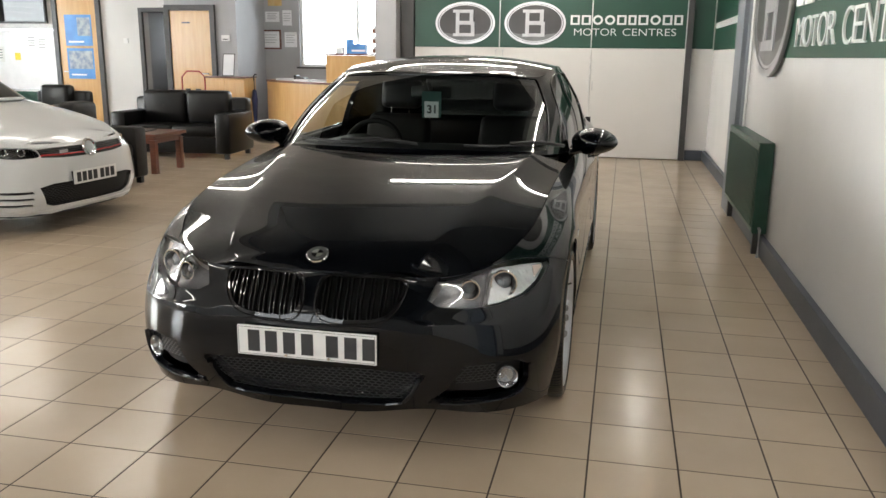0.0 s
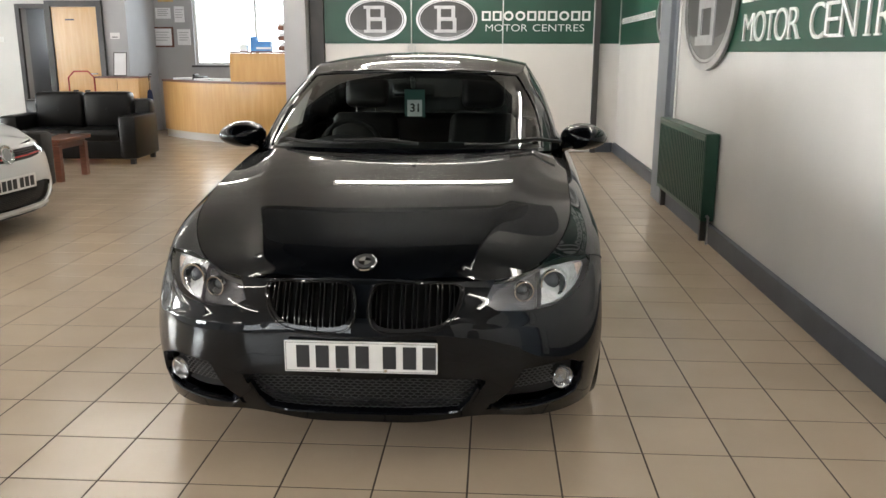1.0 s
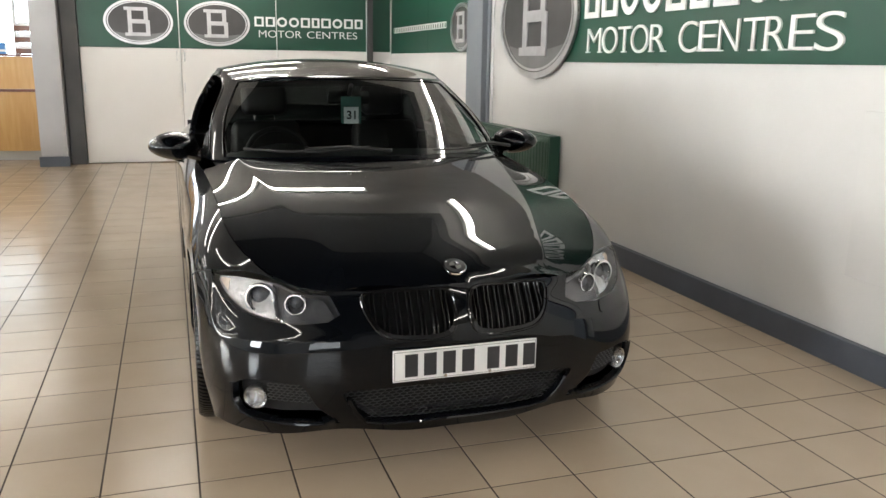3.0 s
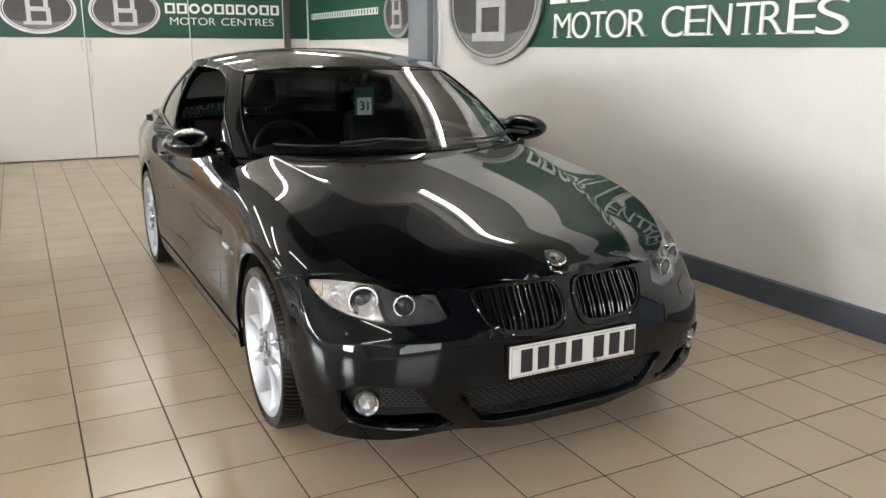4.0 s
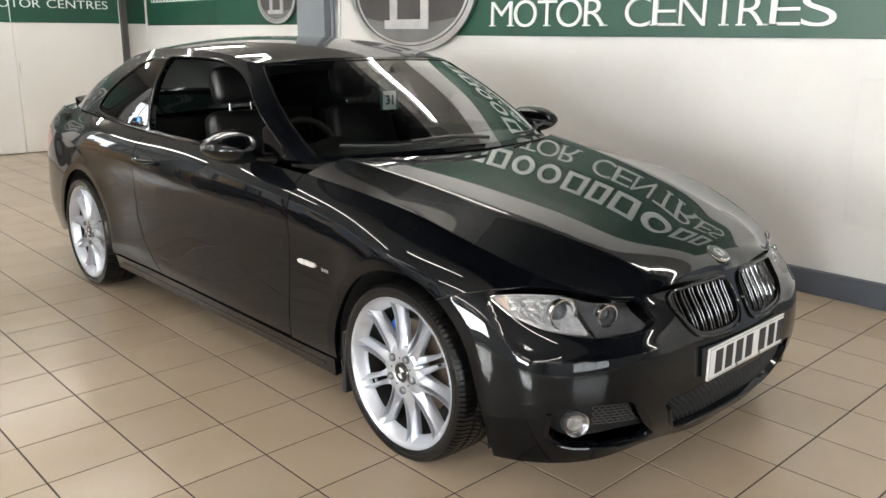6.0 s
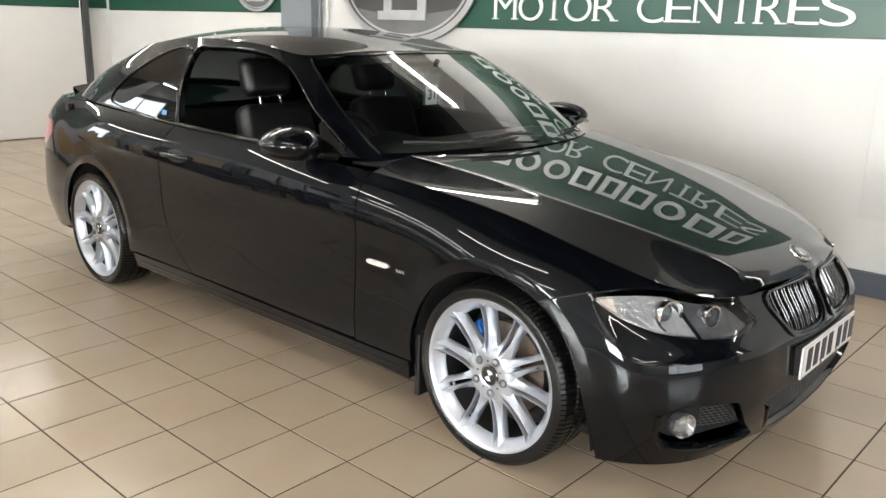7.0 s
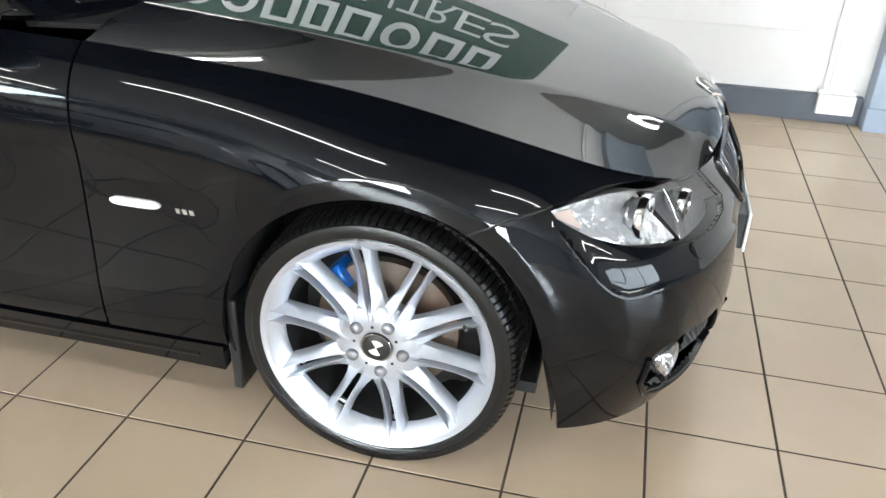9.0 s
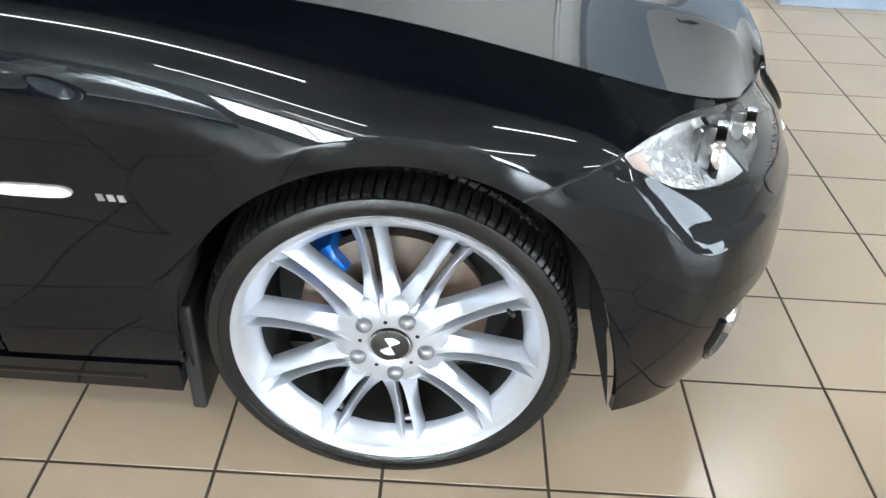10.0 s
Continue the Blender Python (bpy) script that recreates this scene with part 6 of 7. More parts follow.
H_ROOF = [(0, 1.88, 1.415), (.40, 1.92, 1.41), (.55, 2.0, 1.40), (.60, 2.15, 1.405), (.625, 2.5, 1.42), (.62, 2.95, 1.415), (.59, 3.4, 1.39), (.52, 3.65, 1.37), (.3, 3.76, 1.37), (0, 3.78, 1.375)]
HCAB = Wrap([H_COWL, H_WAIST, H_ROOF], 0, (0, .52, 1.0), .50)
hx = curve1([(.075, 0.0)] + [(p[1], p[0]) for p in H_ED[1:9]])
hz = curve1([(p[1], p[2]) for p in H_ED[:9]])
hc = curve1([(.075, .70), (.12, .735), (.25, .785), (.5, .85), (.8, .92), (1.1, .985), (1.4, 1.03)])
HOOD = Field(lambda x, y: hz(y) + (hc(y) - hz(y)) * (1 - np.clip(np.abs(x) / np.maximum(hx(y), .02), 0, 1.2) ** 2.6))
HROOF = Field(lambda x, y: 1.40 + .05 * (1 - (np.abs(x) / .63) ** 2) - .02 * ((y - 2.7) / .9) ** 2)


def build_hatch():
    car2 = thing("hatchback_car", "white hatchback with a red-striped black grille parked in the showroom", "car", pose(-4.36, 6.13, 0, 0, 0, 86))
    H = HATCH.height
    lampo = HATCH.front(smooth_loop([(.50, .615), (.60, .605), (.72, .612), (.80, .65), (.815, .695), (.74, .70), (.62, .69), (.52, .672)], 3))
    lower = HATCH.front([(0, .395), (.44, .395), (.555, .375), (.50, .235), (.42, .208), (0, .205)])
    lower = lower + [(-a, b) for a, b in lower[1:-1]][::-1]
    strip = HATCH.front([(0, .582), (.30, .588), (.49, .604), (.50, .672), (.30, .672), (0, .672)])
    strip = strip + [(-a, b) for a, b in strip[1:-1]][::-1]
    vents = [HATCH.front([(.60, z), (.70, z), (.79, z + .01), (.79, z + .028), (.70, z + .02), (.61, z + .016)]) for z in (.235, .285, .335)]
    ua = HATCH.side([(.56, .4)])[0][0]
    front = uline(-ua, ua, 0.0, 60) + [(ua, H * .5)] + uline(ua, -ua, H, 60) + [(-ua, H * .5)]
    holes = [lampo, mirrored(lampo), lower, strip] + vents + [mirrored(v) for v in vents]
    sheet("front_bumper", HATCH, front, M_WHITEPAINT, car2, holes, .03)
    arch = HATCH.side(arc(.87, .31, .345, 160, 0, 24))
    side = [(ua, .45)] + arch + uline(HATCH.side([(1.22, .2)])[0][0], HATCH.length, 0.0, 40) + uline(HATCH.length, ua, H, 60)
    for s in (1, -1):
        sheet("side_body", HATCH, side if s > 0 else mirrored(side), M_WHITEPAINT, car2, (), .05)
        sheet("head_lamp", HATCH, lampo if s > 0 else mirrored(lampo), M_LAMPGLASS, car2, (), .03, offset=-.002, flange=0, label="clear head lamp")
        sheet("lamp_bowl", HATCH, lampo if s > 0 else mirrored(lampo), M_GLOSSBLACK, car2, (), .03, offset=-.06, flange=-.05)
        for x, z in ((.60, .648), (.70, .655)):
            c = HATCH.at(*[np.array([q]) for q in HATCH.front([(x, z)])[0]])[0]
            o = part("lamp_ring", lathe(bmesh.new(), [(.022, .01), (.030, .016), (.034, .008), (.03, -.02)], 24, "Z", True), M_CHROME, car2, "", True)
            o.matrix_basis = pose(s * (x - .01), c[1] + .035, z, 90, 0, s * 20)
        o = part("wheel", tyre_mesh(80), M_TYRE, car2, "black tyre", True)
        o.matrix_basis = pose(s * .77, .87, .3105, 0, 0, 0 if s > 0 else 180)
        part("rim_face", lathe(bmesh.new(), [(.0005, .07), (.08, .075), (.22, .08), (.245, .10), (.245, -.1)], 40), M_ALLOY, o, "", True)
        o = part("wheel", tyre_mesh(80), M_TYRE, car2, "black tyre", True)
        o.matrix_basis = pose(s * .77, 3.5, .3105, 0, 0, 0 if s > 0 else 180)
        for v in vents:
            sheet("vent_slot", HATCH, v if s > 0 else mirrored(v), M_BLACK, car2, (), .04, offset=-.02, flange=-.018)
    lg = sheet("lower_grille", HATCH, lower, M_LINER, car2, (), .05, offset=-.04, flange=-.038, label="black honeycomb lower grille")
    mesh_net(HATCH, scaled(lower, .98, .94), -.012, .034, .018, .0025, "grille_mesh", lg, "black honeycomb mesh")
    gs = sheet("upper_grille", HATCH, strip, M_BLACK, car2, (), .05, offset=-.02, flange=-.018, label="black upper grille with a red line")
    red = [(-a, b) for a, b in HATCH.front([(.10, .612), (.3, .614), (.485, .622)])][::-1] + HATCH.front([(0, .611), (.10, .612), (.3, .614), (.485, .622)])
    swept(HATCH, red, .011, .012, .002, "red_line", mat("red_strip", (.45, .01, .012), .3), gs, "thin red strip")
    for z in (.632, .648):
        bar = [(-a, b) for a, b in HATCH.front([(.25, z), (.48, z + .004)])][::-1] + HATCH.front([(0, z), (.25, z), (.48, z + .004)])
        swept(HATCH, bar, .006, .01, -.006, "grille_bar", M_GLOSSBLACK, gs)
    lip = [(-a, b) for a, b in HATCH.front([(.3, .185), (.55, .185), (.72, .19), (.80, .2)])][::-1] + HATCH.front([(0, .185), (.3, .185), (.55, .185), (.72, .19), (.80, .2)])
    swept(HATCH, lip, .035, .05, .012, "splitter", M_WHITEPAINT, car2)
    lip2 = [(a, b - .03) for a, b in lip]
    swept(HATCH, lip2, .02, .06, .008, "splitter_shadow_gap", M_BLACK, car2)
    c = HATCH.at([0.0], [HATCH.front([(0.0, .64)])[0][1]])[0]
    em = part("emblem", lathe(bmesh.new(), [(.0005, .004), (.052, .004), (.064, .012), (.074, .012), (.077, .0)], 32, "Z"), M_CHROME, car2, "round chrome emblem", True)
    em.matrix_basis = pose(0, c[1] - .012, .645, 90, 0, 0) @ pose(0, 0, 0, -12, 0, 0)
    part("emblem_face", lathe(bmesh.new(), [(.0005, .0055), (.022, .0055), (.023, .010), (.036, .010), (.037, .0055), (.052, .0055)], 24, "Z"), M_SILVER, em)
    pl = part("number_plate", boxes((-.26, .26, -.022, -.012, .365, .476), bevel=.003), M_PLATE, car2, "white front number plate with dark bars")
    for x in (-.205, -.14, -.075, -.01, .075, .14, .205):
        part("plate_bar", boxes((x - .024, x + .024, -.0235, -.0215, .382, .459)), M_INK, pl)
    part("plate_holder", boxes((-.25, .25, -.012, .02, .37, .47)), M_BLACK, car2)
    part("model_emblem", boxes((-.36, -.27, .008, .014, .630, .654)), M_SILVER, car2)
    us = np.linspace(0, HATCH.side([(1.3, .96)])[0][0], 40)
    rim = [(p[0] - .003, p[1] + .003) for p in HATCH.at(us, np.full(40, H))[1:]]
    half = [(0.0, rim[0][1])] + rim + [(.66, 1.24), (.45, 1.10), (0, 1.035)]
    sheet("bonnet", HOOD, half + [(-a, b) for a, b in half[1:-1]][::-1], M_WHITEPAINT, car2, (), .03)
    K, C = HCAB.knots, HCAB.height
    ws = uline(-K[2] * .95, K[2] * .95, .015, 20) + uline(K[2] * .97, -K[2] * .97, C - .015, 20)
    sg = [(K[3] + .1, .02), (K[6], .02), (K[6] - .05, C - .06), (K[3] + .35, C - .06)]
    sheet("cabin_frame", HCAB, uline(-HCAB.length, HCAB.length, 0, 100) + uline(HCAB.length, -HCAB.length, C, 100), M_WHITEPAINT, car2, [ws, sg, mirrored(sg)], .05)
    sheet("windscreen", HCAB, ws, M_CARGLASS, car2, (), .05, offset=-.004, flange=0)
    for s in (1, -1):
        sheet("side_glass", HCAB, sg if s > 0 else mirrored(sg), M_CARGLASS, car2, (), .06, offset=-.004, flange=0)
    rr = HCAB.at(np.linspace(0, HCAB.length, 50), np.full(50, C))
    rh = [(p[0], p[1]) for p in rr]
    sheet("roof", HROOF, rh + [(-a, b) for a, b in rh[1:-1]][::-1], M_WHITEPAINT, car2, (), .06)
    part("dashboard", boxes((-.70, .70, 1.2, 1.75, .75, .95), bevel=.05), M_BLACK, car2, "", True)
    part("cabin_floor", boxes((-.7, .7, .3, 4.0, .2, .3)), M_LINER, car2)
    part("seat_row", boxes((-.65, -.1, 2.2, 2.5, .4, 1.2), (.1, .65, 2.2, 2.5, .4, 1.2), bevel=.06), M_SEAT, car2)


build_hatch()


# ---- lounge and reception ----
def door_leaf(name, label, x0, x1, top, m_leaf, y=DOOR_Y, handle=1):
    d = thing(name, label, "door", pose((x0 + x1) / 2, y, 0), kind="structure")
    w = (x1 - x0) / 2
    part("leaf", boxes((-w, w, -.035, -.003, .01, top), bevel=.003), m_leaf, d)
    part("door_frame", boxes((-w - .10, -w - .006, -.06, -.002, 0, top + .10), (w + .006, w + .10, -.06, -.002, 0, top + .10), (-w - .006, w + .006, -.06, -.002, top + .006, top + .10), bevel=.004), M_FRAME, d, "dark painted door frame")
    s = w * .82 * handle
    part("door_handle", tube(bmesh.new(), [(s, -.03, 1.05), (s, -.075, 1.05), (s - .11 * handle, -.08, 1.05)], .010, 8), M_SILVER, d, "", True)
    part("sign_plate", boxes((-.16, .0, -.038, -.0345, 1.93, 1.955)), M_FRAME, d)
    return d


door_leaf("door_1", "closed beech veneer door in a dark frame", -8.12, -7.34, 2.15, M_WOOD)
d2 = door_leaf("door_2", "beech veneer door carrying two blue posters", -10.42, -9.62, 2.35, M_WOOD, handle=-1)
for z0, z1 in ((1.52, 2.08), (.92, 1.48)):
    po = thing("poster", "blue and white printed poster on the door", "poster", pose(-10.0, DOOR_Y - .036, 0), group="posters")
    part("sheet", boxes((-.28, .28, -.003, 0, z0, z1)), M_BLUE, po)
    part("picture", boxes((-.02 if z0 > 1.2 else -.24, .25, -.0045, -.003, z0 + .18, z1 - .05)), mat("poster_photo", (.10, .16, .26), .4, color2=(.40, .44, .46), scale=9), po)
    part("text_bar", boxes((-.22, .1, -.0045, -.003, z0 + .06, z0 + .09)), M_PAPER, po)
# open doorway
dw = thing("door_3", "open doorway with a dark frame", "doorway", pose(-8.45, DOOR_Y, 0), kind="structure")
part("door_frame", boxes((-.29, -.215, -.06, .15, 0, 2.2), (.215, .235, -.06, .15, 0, 2.2), (-.215, .215, -.06, .15, 2.125, 2.2), bevel=.004), M_FRAME, dw)
wi = window("window_6", "small bright window in the passage", -.16, .1, 1.25, 2.2, pose(-8.62, DOOR_Y + 1.53, 0), (), 1)
part("passage_light", boxes((-.11, .05, .05, .055, 1.3, 2.15)), M_SKYGLOW, wi, "bright daylight in the pane")

tv = thing("television", "black wall-mounted flat television", "television", pose(-11.25, DOOR_Y, 2.32))
part("body", boxes((-.62, .62, -.08, -.02, -.40, .40), bevel=.008), M_BLACK, tv)
part("screen", boxes((-.59, .59, -.0835, -.081, -.365, .375)), M_GLOSSBLACK, tv)
part("bracket", boxes((-.15, .15, -.02, 0, -.15, .15)), M_FRAME, tv)
wb = thing("whiteboard", "white notice board with papers in a grey frame", "board", pose(-11.3, DOOR_Y, 1.25))
part("panel", boxes((-.76, .76, -.02, -.001, -.54, .54)), M_PAPER, wb)
part("board_frame", boxes((-.79, .79, -.028, -.001, .54, .57), (-.79, .79, -.028, -.001, -.57, -.54), (-.79, -.76, -.028, -.001, -.54, .54), (.76, .79, -.028, -.001, -.54, .54)), M_SILVER, wb)
for x, z in ((.5, .3), (.28, .33), (-.45, .1)):
    part("note", boxes((x - .1, x + .1, -.023, -.0205, z - .14, z + .14)), M_WHITEPLASTIC, wb)
    for k in range(4):
        part("text_bar", boxes((x - .08, x + .06, -.0245, -.0232, z + .08 - .05 * k, z + .092 - .05 * k)), M_INK, wb)
part("yellow_note", boxes((-.12, .0, -.023, -.0205, .0, .13)), mat("yellow_paper", (.75, .6, .05), .6), wb)
bd = thing("dado_band", "dark green painted band under the notice board", "trim", pose(-11.5, DOOR_Y, 0), kind="structure")
part("band", boxes((-1.1, .96, -.012, -.001, .0, .66)), M_GREEN, bd)


def plate(name, label, cat, x, y, z, w, h, m, d=.02):
    o = thing(name, label, cat, pose(x, y, z))
    part("cover", boxes((-w / 2, w / 2, -d, -.001, -h / 2, h / 2), bevel=.003), m, o)
    return o


t = plate("thermostat", "small white wall thermostat", "thermostat", -7.06, DOOR_Y, 1.68, .16, .10, M_WHITEPLASTIC)
part("slot", boxes((-.05, .05, -.022, -.0205, -.03, -.015)), M_INK, t)
plate("light_switch", "white light switch on the bright wall", "switch", -9.05, DOOR_Y, 1.62, .09, .09, M_WHITEPLASTIC)


def sofa(name, label, m, w, depth, seats, fabric, group=""):
    s = thing(name, label, "sofa", m, group=group)
    h = w / 2
    part("base", boxes((-h + .02, h - .02, .04, depth, .07, .30), bevel=.02), fabric, s, "", True)
    part("back", boxes((-h + .02, h - .02, depth - .22, depth, .28, .80), bevel=.05), fabric, s, "", True)
    for sx in (-1, 1):
        x0, x1 = sorted((sx * h, sx * (h - .22)))
        part("arm", boxes((x0, x1, 0, depth - .02, .07, .62), bevel=.035), fabric, s, "", True)
    inner = w - .44
    for i in range(seats):
        x0 = -inner / 2 + inner * i / seats
        x1 = x0 + inner / seats
        part("seat_cushion", boxes((x0 + .006, x1 - .006, .02, depth - .24, .29, .45), bevel=.045), fabric, s, "", True)
        bm = bmesh.new()
        box(bm, x0 + .006, x1 - .006, depth - .40, depth - .17, .42, .90, bevel=.06, seg=3)
        c = part("back_cushion", bm, fabric, s, "", True)
        part("button", lathe(bmesh.new(), [(.0005, -.004), (.014, 0), (.016, .008)], 12, "Y"), fabric, s).matrix_basis = pose((x0 + x1) / 2, depth - .404, .68)
    for x in (-h + .08, h - .08):
        for y in (.07, depth - .08):
            part("foot", boxes((x - .03, x + .03, y - .03, y + .03, 0, .07)), M_BLACK, s)
    return s


sofa("leather_sofa", "black leather two-seat sofa with buttoned cushions", pose(-6.07, 10.25, 0, 0, 0, 4), 1.72, .90, 2, M_LEATHER)
sofa("armchair", "charcoal leatherette armchair with its side to the room", pose(-5.2, 7.87, 0, 0, 0, 90), .86, .82, 1, M_GREYFAB, "armchairs")
sofa("armchair", "black leather armchair beside the notice board wall", pose(-8.9, 11.2, 0, 0, 0, 0), .95, .85, 1, M_LEATHER, "armchairs")

ct = thing("coffee_table", "dark red-brown wooden coffee table with magazines", "table", pose(-5.95, 9.15, 0))
part("tabletop", boxes((-.55, .55, -.36, .36, .435, .475), bevel=.006), M_DARKWOOD, ct)
part("apron", boxes((-.50, .50, -.31, .31, .36, .435)), M_DARKWOOD, ct)
for x in (-.48, .48):
    for y in (-.29, .29):
        part("leg", boxes((x - .035, x + .035, y - .035, y + .035, 0, .40), bevel=.004), M_DARKWOOD, ct)
for i, (x, y, a, m) in enumerate(((-.25, -.1, 15, M_PAPER), (-.1, .08, -20, M_BLUE), (.15, .05, 8, M_BLACK))):
    o = thing("magazine", "magazine lying on the coffee table", "magazine", pose(-5.95 + x, 9.15 + y, .475, 0, 0, a), group="magazines")
    part("cover", boxes((-.105, .105, -.145, .145, .0005, .012), bevel=.002), m, o)


# reception counter
def arc_pts(inset=0.0, n=24):
    """Front line of the counter in plan, swinging back to one end."""
    out = []
    for i in range(n + 1):
        s = i / n
        x = -6.3 + 2.72 * s
        y = 14.0 - 1.32 * (1 - (1 - s) ** 2.2) + inset
        out.append((x, y))
    return out


def strip_wall(bm, pts, t, z0, z1):
    f = [bm.verts.new((x, y, z)) for x, y in pts for z in (z0, z1)]
    b = [bm.verts.new((x, y + t, z)) for x, y in pts for z in (z0, z1)]
    for i in range(len(pts) - 1):
        k = 2 * i
        bm.faces.new((f[k], f[k + 2], f[k + 3], f[k + 1]))
        bm.faces.new((b[k], b[k + 1], b[k + 3], b[k + 2]))
        bm.faces.new((f[k + 1], f[k + 3], b[k + 3], b[k + 1]))
        bm.faces.new((f[k], b[k], b[k + 2], f[k + 2]))
    for k in (0, 2 * len(pts) - 2):
        bm.faces.new((f[k], f[k + 1], b[k + 1], b[k]))
    return bm


rc = thing("reception_counter", "curved beech reception counter with a dark edged top", "counter")
part("front", strip_wall(bmesh.new(), arc_pts(), .03, .13, .93), M_WOOD, rc, "", True)
part("plinth", strip_wall(bmesh.new(), arc_pts(.06), .03, .0, .128), mat("pale_grey_plinth", (.45, .44, .42), .5), rc, "", True)
part("worktop", strip_wall(bmesh.new(), arc_pts(-.03), .62, .932, .968), M_DARKWOOD, rc, "dark red-brown worktop edge")
part("raised_front", boxes((-4.70, -3.60, 12.70, 12.74, .97, 1.40), (-4.70, -4.66, 12.742, 13.1, .97, 1.40)), M_WOOD, rc)
part("raised_top", boxes((-4.74, -3.58, 12.66, 13.12, 1.402, 1.43), bevel=.004), M_DARKWOOD, rc)
cb = thing("cabinet", "low beech cabinet with a dark top beside the door", "cabinet", pose(-6.86, 13.72, 0))
part("body", boxes((-.36, .36, -.22, .24, .04, .99), bevel=.003), M_WOOD, cb)
part("cabinet_top", boxes((-.38, .38, -.24, .25, .992, 1.02), bevel=.003), M_DARKWOOD, cb)
part("kick_plate", boxes((-.34, .34, -.20, .22, 0, .04)), M_FRAME, cb)
part("cabinet_door", boxes((-.355, -.005, -.236, -.222, .06, .97), bevel=.002), M_WOOD, cb)
part("cabinet_door", boxes((.005, .355, -.236, -.222, .06, .97), bevel=.002), M_WOOD, cb)
lf = thing("leaflet_stand", "tilted clear stand holding a white leaflet", "stand", pose(-6.86, 13.62, 1.02, -14, 0, 6))
part("backing", boxes((-.11, .11, -.004, .004, .006, .40), bevel=.002), M_FRAME, lf)
part("leaflet", boxes((-.095, .095, -.006, -.0045, .02, .385)), M_PAPER, lf)
part("stand_foot", boxes((-.10, .10, -.01, .07, 0, .006)), M_FRAME, lf)
um = thing("furled_umbrella", "furled dark blue umbrella standing by the cabinet", "umbrella", pose(-6.42, 13.72, 0))
part("canopy", lathe(bmesh.new(), [(.008, .02), (.03, .25), (.055, .62), (.035, .78), (.012, .80)], 9, "Z"), mat("navy_cloth", (.02, .03, .10), .7), um, "", True)
part("shaft", cyl(bmesh.new(), (0, 0, 0), (0, 0, .95), .008, 8), M_BLACK, um)
part("grip", tube(bmesh.new(), [(0, 0, .95), (0, 0, 1.03), (.02, 0, 1.06), (.05, 0, 1.05)], .013, 8), M_BLACK, um, "", True)
fe = thing("extinguisher_stand", "red fire extinguishers on a tubular stand", "extinguisher", pose(-7.5, 13.5, 0))
for dx in (-.1, .1):
    part("cylinder", lathe(bmesh.new(), [(.0005, .04), (.07, .04), (.075, .06), (.075, .62), (.05, .70), (.025, .73), (.0005, .735)], 20, "Z"), M_RED, fe, "", True).location = (dx, 0, 0)
    part("valve_head", boxes((dx - .02, dx + .06, -.02, .02, .735, .80), bevel=.004), M_BLACK, fe)
part("rail", tube(bmesh.new(), [(-.22, .06, 0), (-.22, .06, 1.0), (-.12, .06, 1.1), (.12, .06, 1.1), (.22, .06, 1.0), (.22, .06, 0)], .013, 8), M_RED, fe, "red tubular frame", True)


def framed(x, z, w, h, framed_=True):
    o = thing("framed_certificate" if framed_ else "wall_notice", "dark framed white certificate on the grey wall" if framed_ else "white paper notice pinned to the grey wall", "picture" if framed_ else "notice", pose(x, WIN_Y, z), group="wall notices")
    if framed_:
        part("picture_frame", boxes((-w / 2, w / 2, -.03, -.001, -h / 2, -h / 2 + .03), (-w / 2, w / 2, -.03, -.001, h / 2 - .03, h / 2), (-w / 2, -w / 2 + .03, -.03, -.001, -h / 2 + .03, h / 2 - .03), (w / 2 - .03, w / 2, -.03, -.001, -h / 2 + .03, h / 2 - .03)), M_DARKWOOD, o)
    part("sheet", boxes((-w / 2 + .03, w / 2 - .03, -.012, -.001, -h / 2 + .03, h / 2 - .03)), M_PAPER, o)
    for k in range(4):
        part("text_bar", boxes((-w * .3, w * (.3 - .08 * (k % 2)), -.0135, -.0122, h * .22 - k * h * .13, h * .22 - k * h * .13 + .012)), M_GREYWALL, o)


framed(-6.72, 1.68, .42, .36)
framed(-6.32, 1.68, .30, .34, False)
framed(-6.68, 2.10, .34, .25, False)
framed(-6.38, 2.08, .24, .34, False)
o = thing("wall_notice", "small orange printed notice on the grey wall", "notice", pose(-6.62, WIN_Y, 2.42), group="wall notices")
part("sheet", boxes((-.14, .14, -.004, -.001, -.12, .12)), mat("orange_print", (.55, .33, .08), .6, color2=(.6, .45, .2), scale=8), o)

# on the counter
bx = thing("blue_box", "blue and white carton on the raised counter", "box", pose(-4.2, 12.9, 1.43))
part("carton", boxes((-.11, .11, -.07, .07, 0, .15), bevel=.003), M_BLUE, bx)
part("label_band", boxes((-.112, .112, -.072, -.0705, .03, .06)), M_PAPER, bx)
b2 = thing("blue_packet", "tall blue packet on the raised counter", "box", pose(-4.36, 12.9, 1.43))
part("carton", boxes((-.055, .055, -.04, .04, 0, .22), bevel=.003), M_BLUE, b2)
w2 = thing("white_packet", "white paper packet on the raised counter", "box", pose(-4.52, 12.88, 1.43))
part("carton", boxes((-.06, .06, -.05, .05, 0, .10), bevel=.004), M_PAPER, w2)
lt = thing("letter_tray", "stacked dark wooden letter trays with papers", "tray", pose(-3.78, 12.9, 1.43))
for k in range(3):
    part("tray", boxes((-.17, .17, -.15, .15, .005 + .15 * k, .075 + .15 * k), bevel=.004), M_DARKWOOD, lt)
    part("papers", boxes((-.155, .155, -.14, .14, .076 + .15 * k, .118 + .15 * k)), M_PAPER, lt)
for sx in (-.16, .16):
    part("tray_post", boxes((sx - .008, sx + .008, .13, .148, 0, .42)), M_FRAME, lt)
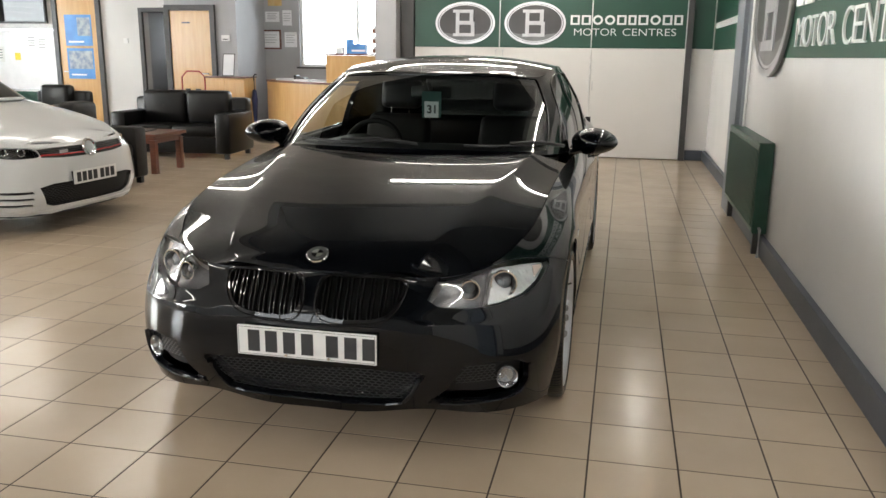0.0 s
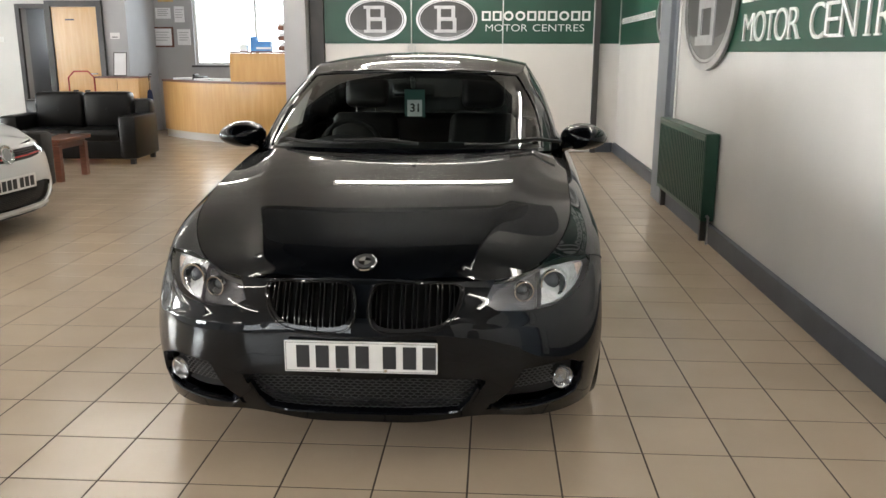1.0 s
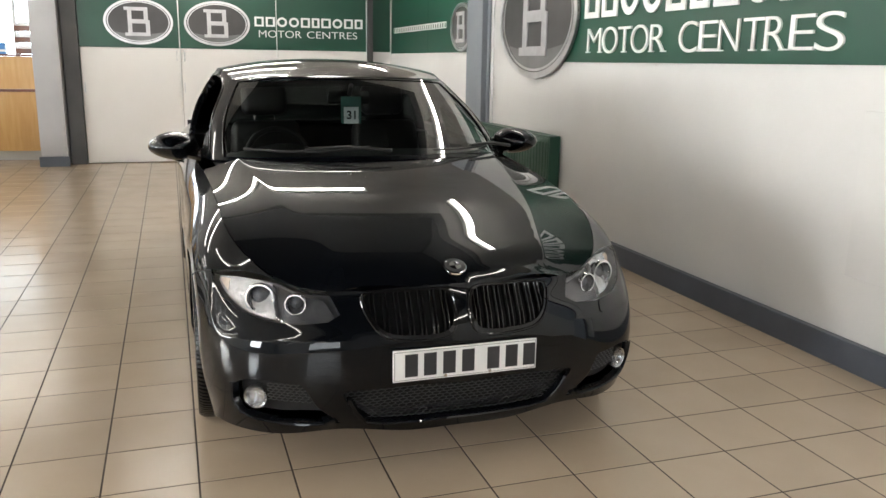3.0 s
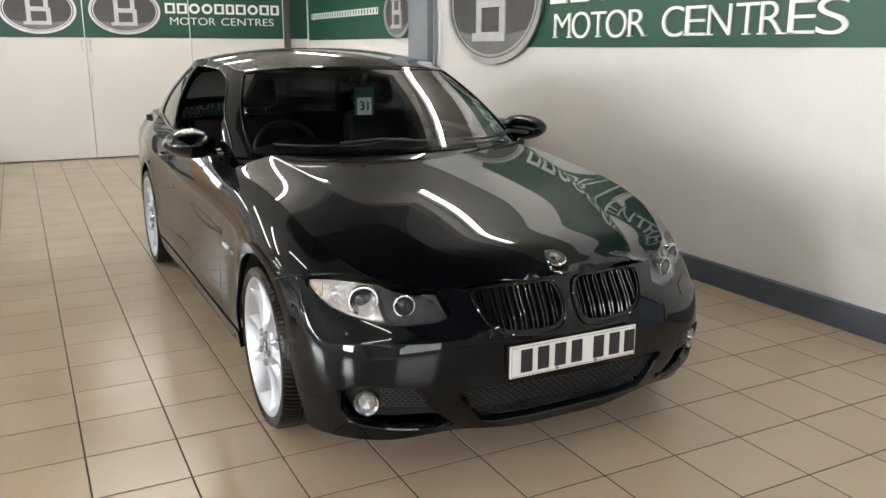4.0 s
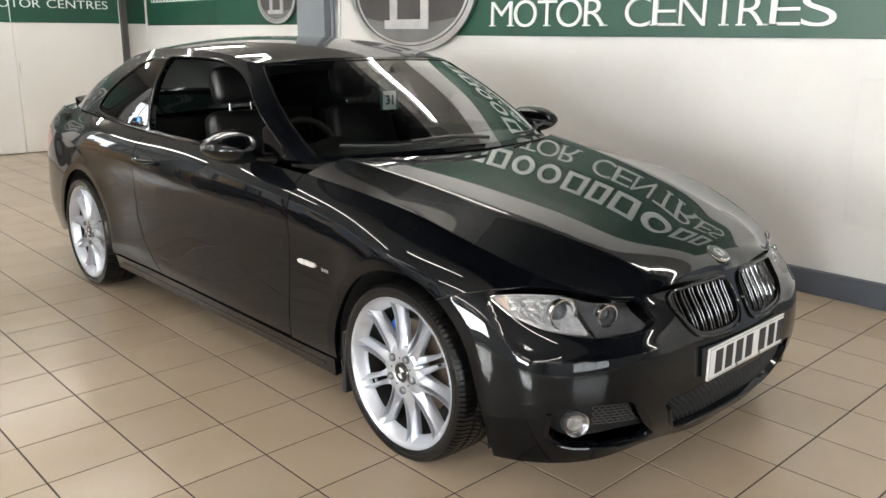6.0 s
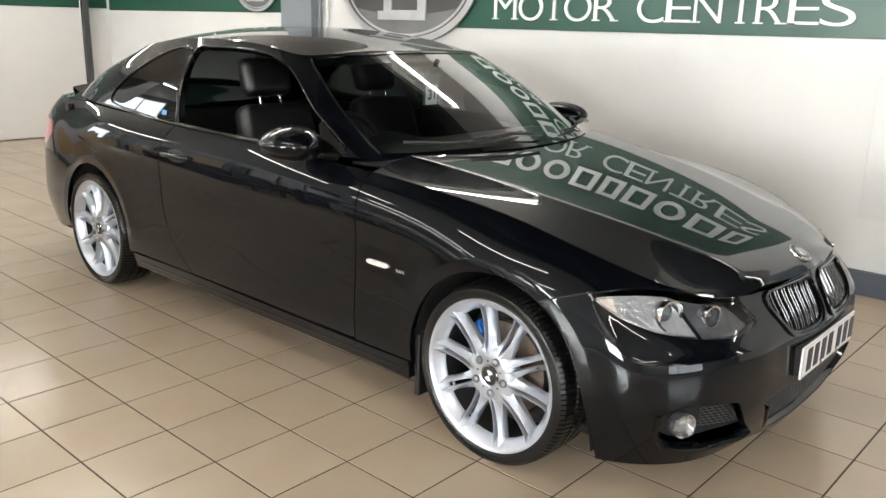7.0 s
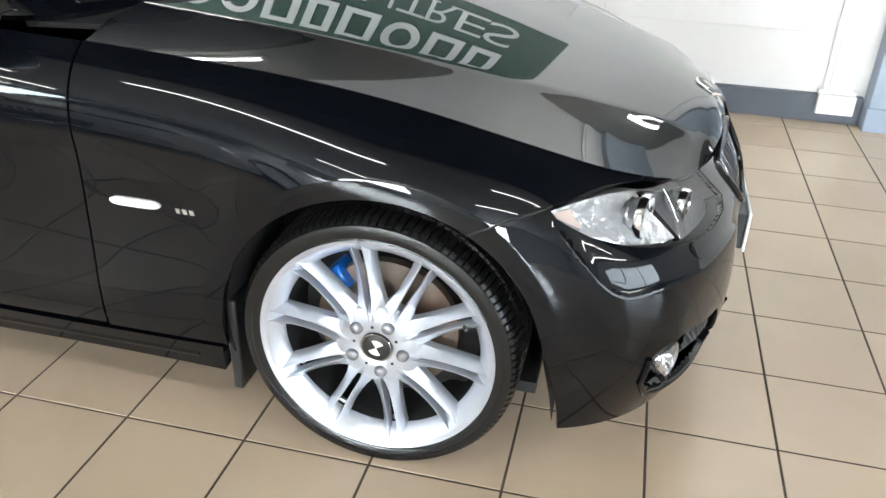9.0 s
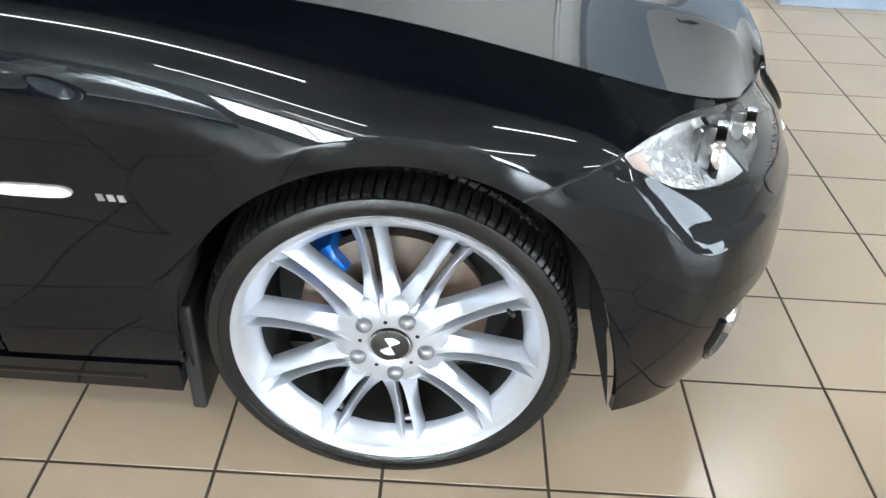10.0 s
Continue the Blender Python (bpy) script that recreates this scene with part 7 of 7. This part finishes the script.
for x, y, a in ((-5.85, 13.75, 20), (-5.35, 13.42, -10), (-5.0, 13.30, 5)):
    o = thing("paper_stack", "loose white papers on the counter", "papers", pose(x, y, .968, 0, 0, a), group="paper stacks")
    part("sheets", boxes((-.15, .15, -.105, .105, .0005, .03), bevel=.002), M_PAPER, o)
o = thing("desk_phone", "dark desk telephone on the counter", "telephone", pose(-5.55, 13.75, .968))
part("phone_body", boxes((-.10, .10, -.10, .10, 0, .05), bevel=.012), M_BLACK, o)
part("handset", boxes((-.10, -.05, -.10, .10, .05, .09), bevel=.015), M_BLACK, o)


# ---- floor tiles ----
def tile_points(x, y, size, g=.0032, b=.0009, d=.0022):
    """A square tile with a worn edge, its face at floor level."""
    a0, a1, b0, b1 = x + g, x + size - g, y + g, y + size - g
    top = [(a0 + b, b0 + b, 0), (a1 - b, b0 + b, 0), (a1 - b, b1 - b, 0), (a0 + b, b1 - b, 0)]
    rim = [(a0, b0, -.0007), (a1, b0, -.0007), (a1, b1, -.0007), (a0, b1, -.0007)]
    foot = [(p[0], p[1], -d) for p in rim]
    return top + rim + foot


TILE_FACES = [(0, 1, 2, 3)] + [(i + 4, (i + 1) % 4 + 4, (i + 1) % 4, i) for i in range(4)] + [(i + 8, (i + 1) % 4 + 8, (i + 1) % 4 + 4, i + 4) for i in range(4)]
near, far = [], []
for i in range(-42, 6):
    for j in range(-27, 45):
        x, y = GX + TILE * i, GY + TILE * j
        (near if -3.9 < x < .75 and 1.55 < y < 7.45 else far).append((x, y))
tile_mesh = None
for x, y in near[:300]:
    if tile_mesh is None:
        tile_mesh = bpy.data.meshes.new("tile")
        tile_mesh.from_pydata(tile_points(0, 0, TILE), [], TILE_FACES)
        tile_mesh.materials.append(M_TILE)
    o = new("tile", tile_mesh)
    o.parent = FLOOR
    o.location = (x, y, 0)
far += near[300:]
verts, faces = [], []
for x, y in far:
    n = len(verts)
    verts += tile_points(x, y, TILE)
    faces += [tuple(k + n for k in f) for f in TILE_FACES]
tagged(mesh_ob("tile_field", verts, faces, M_TILE, FLOOR), "glossy beige floor tiles", kind="stuff")
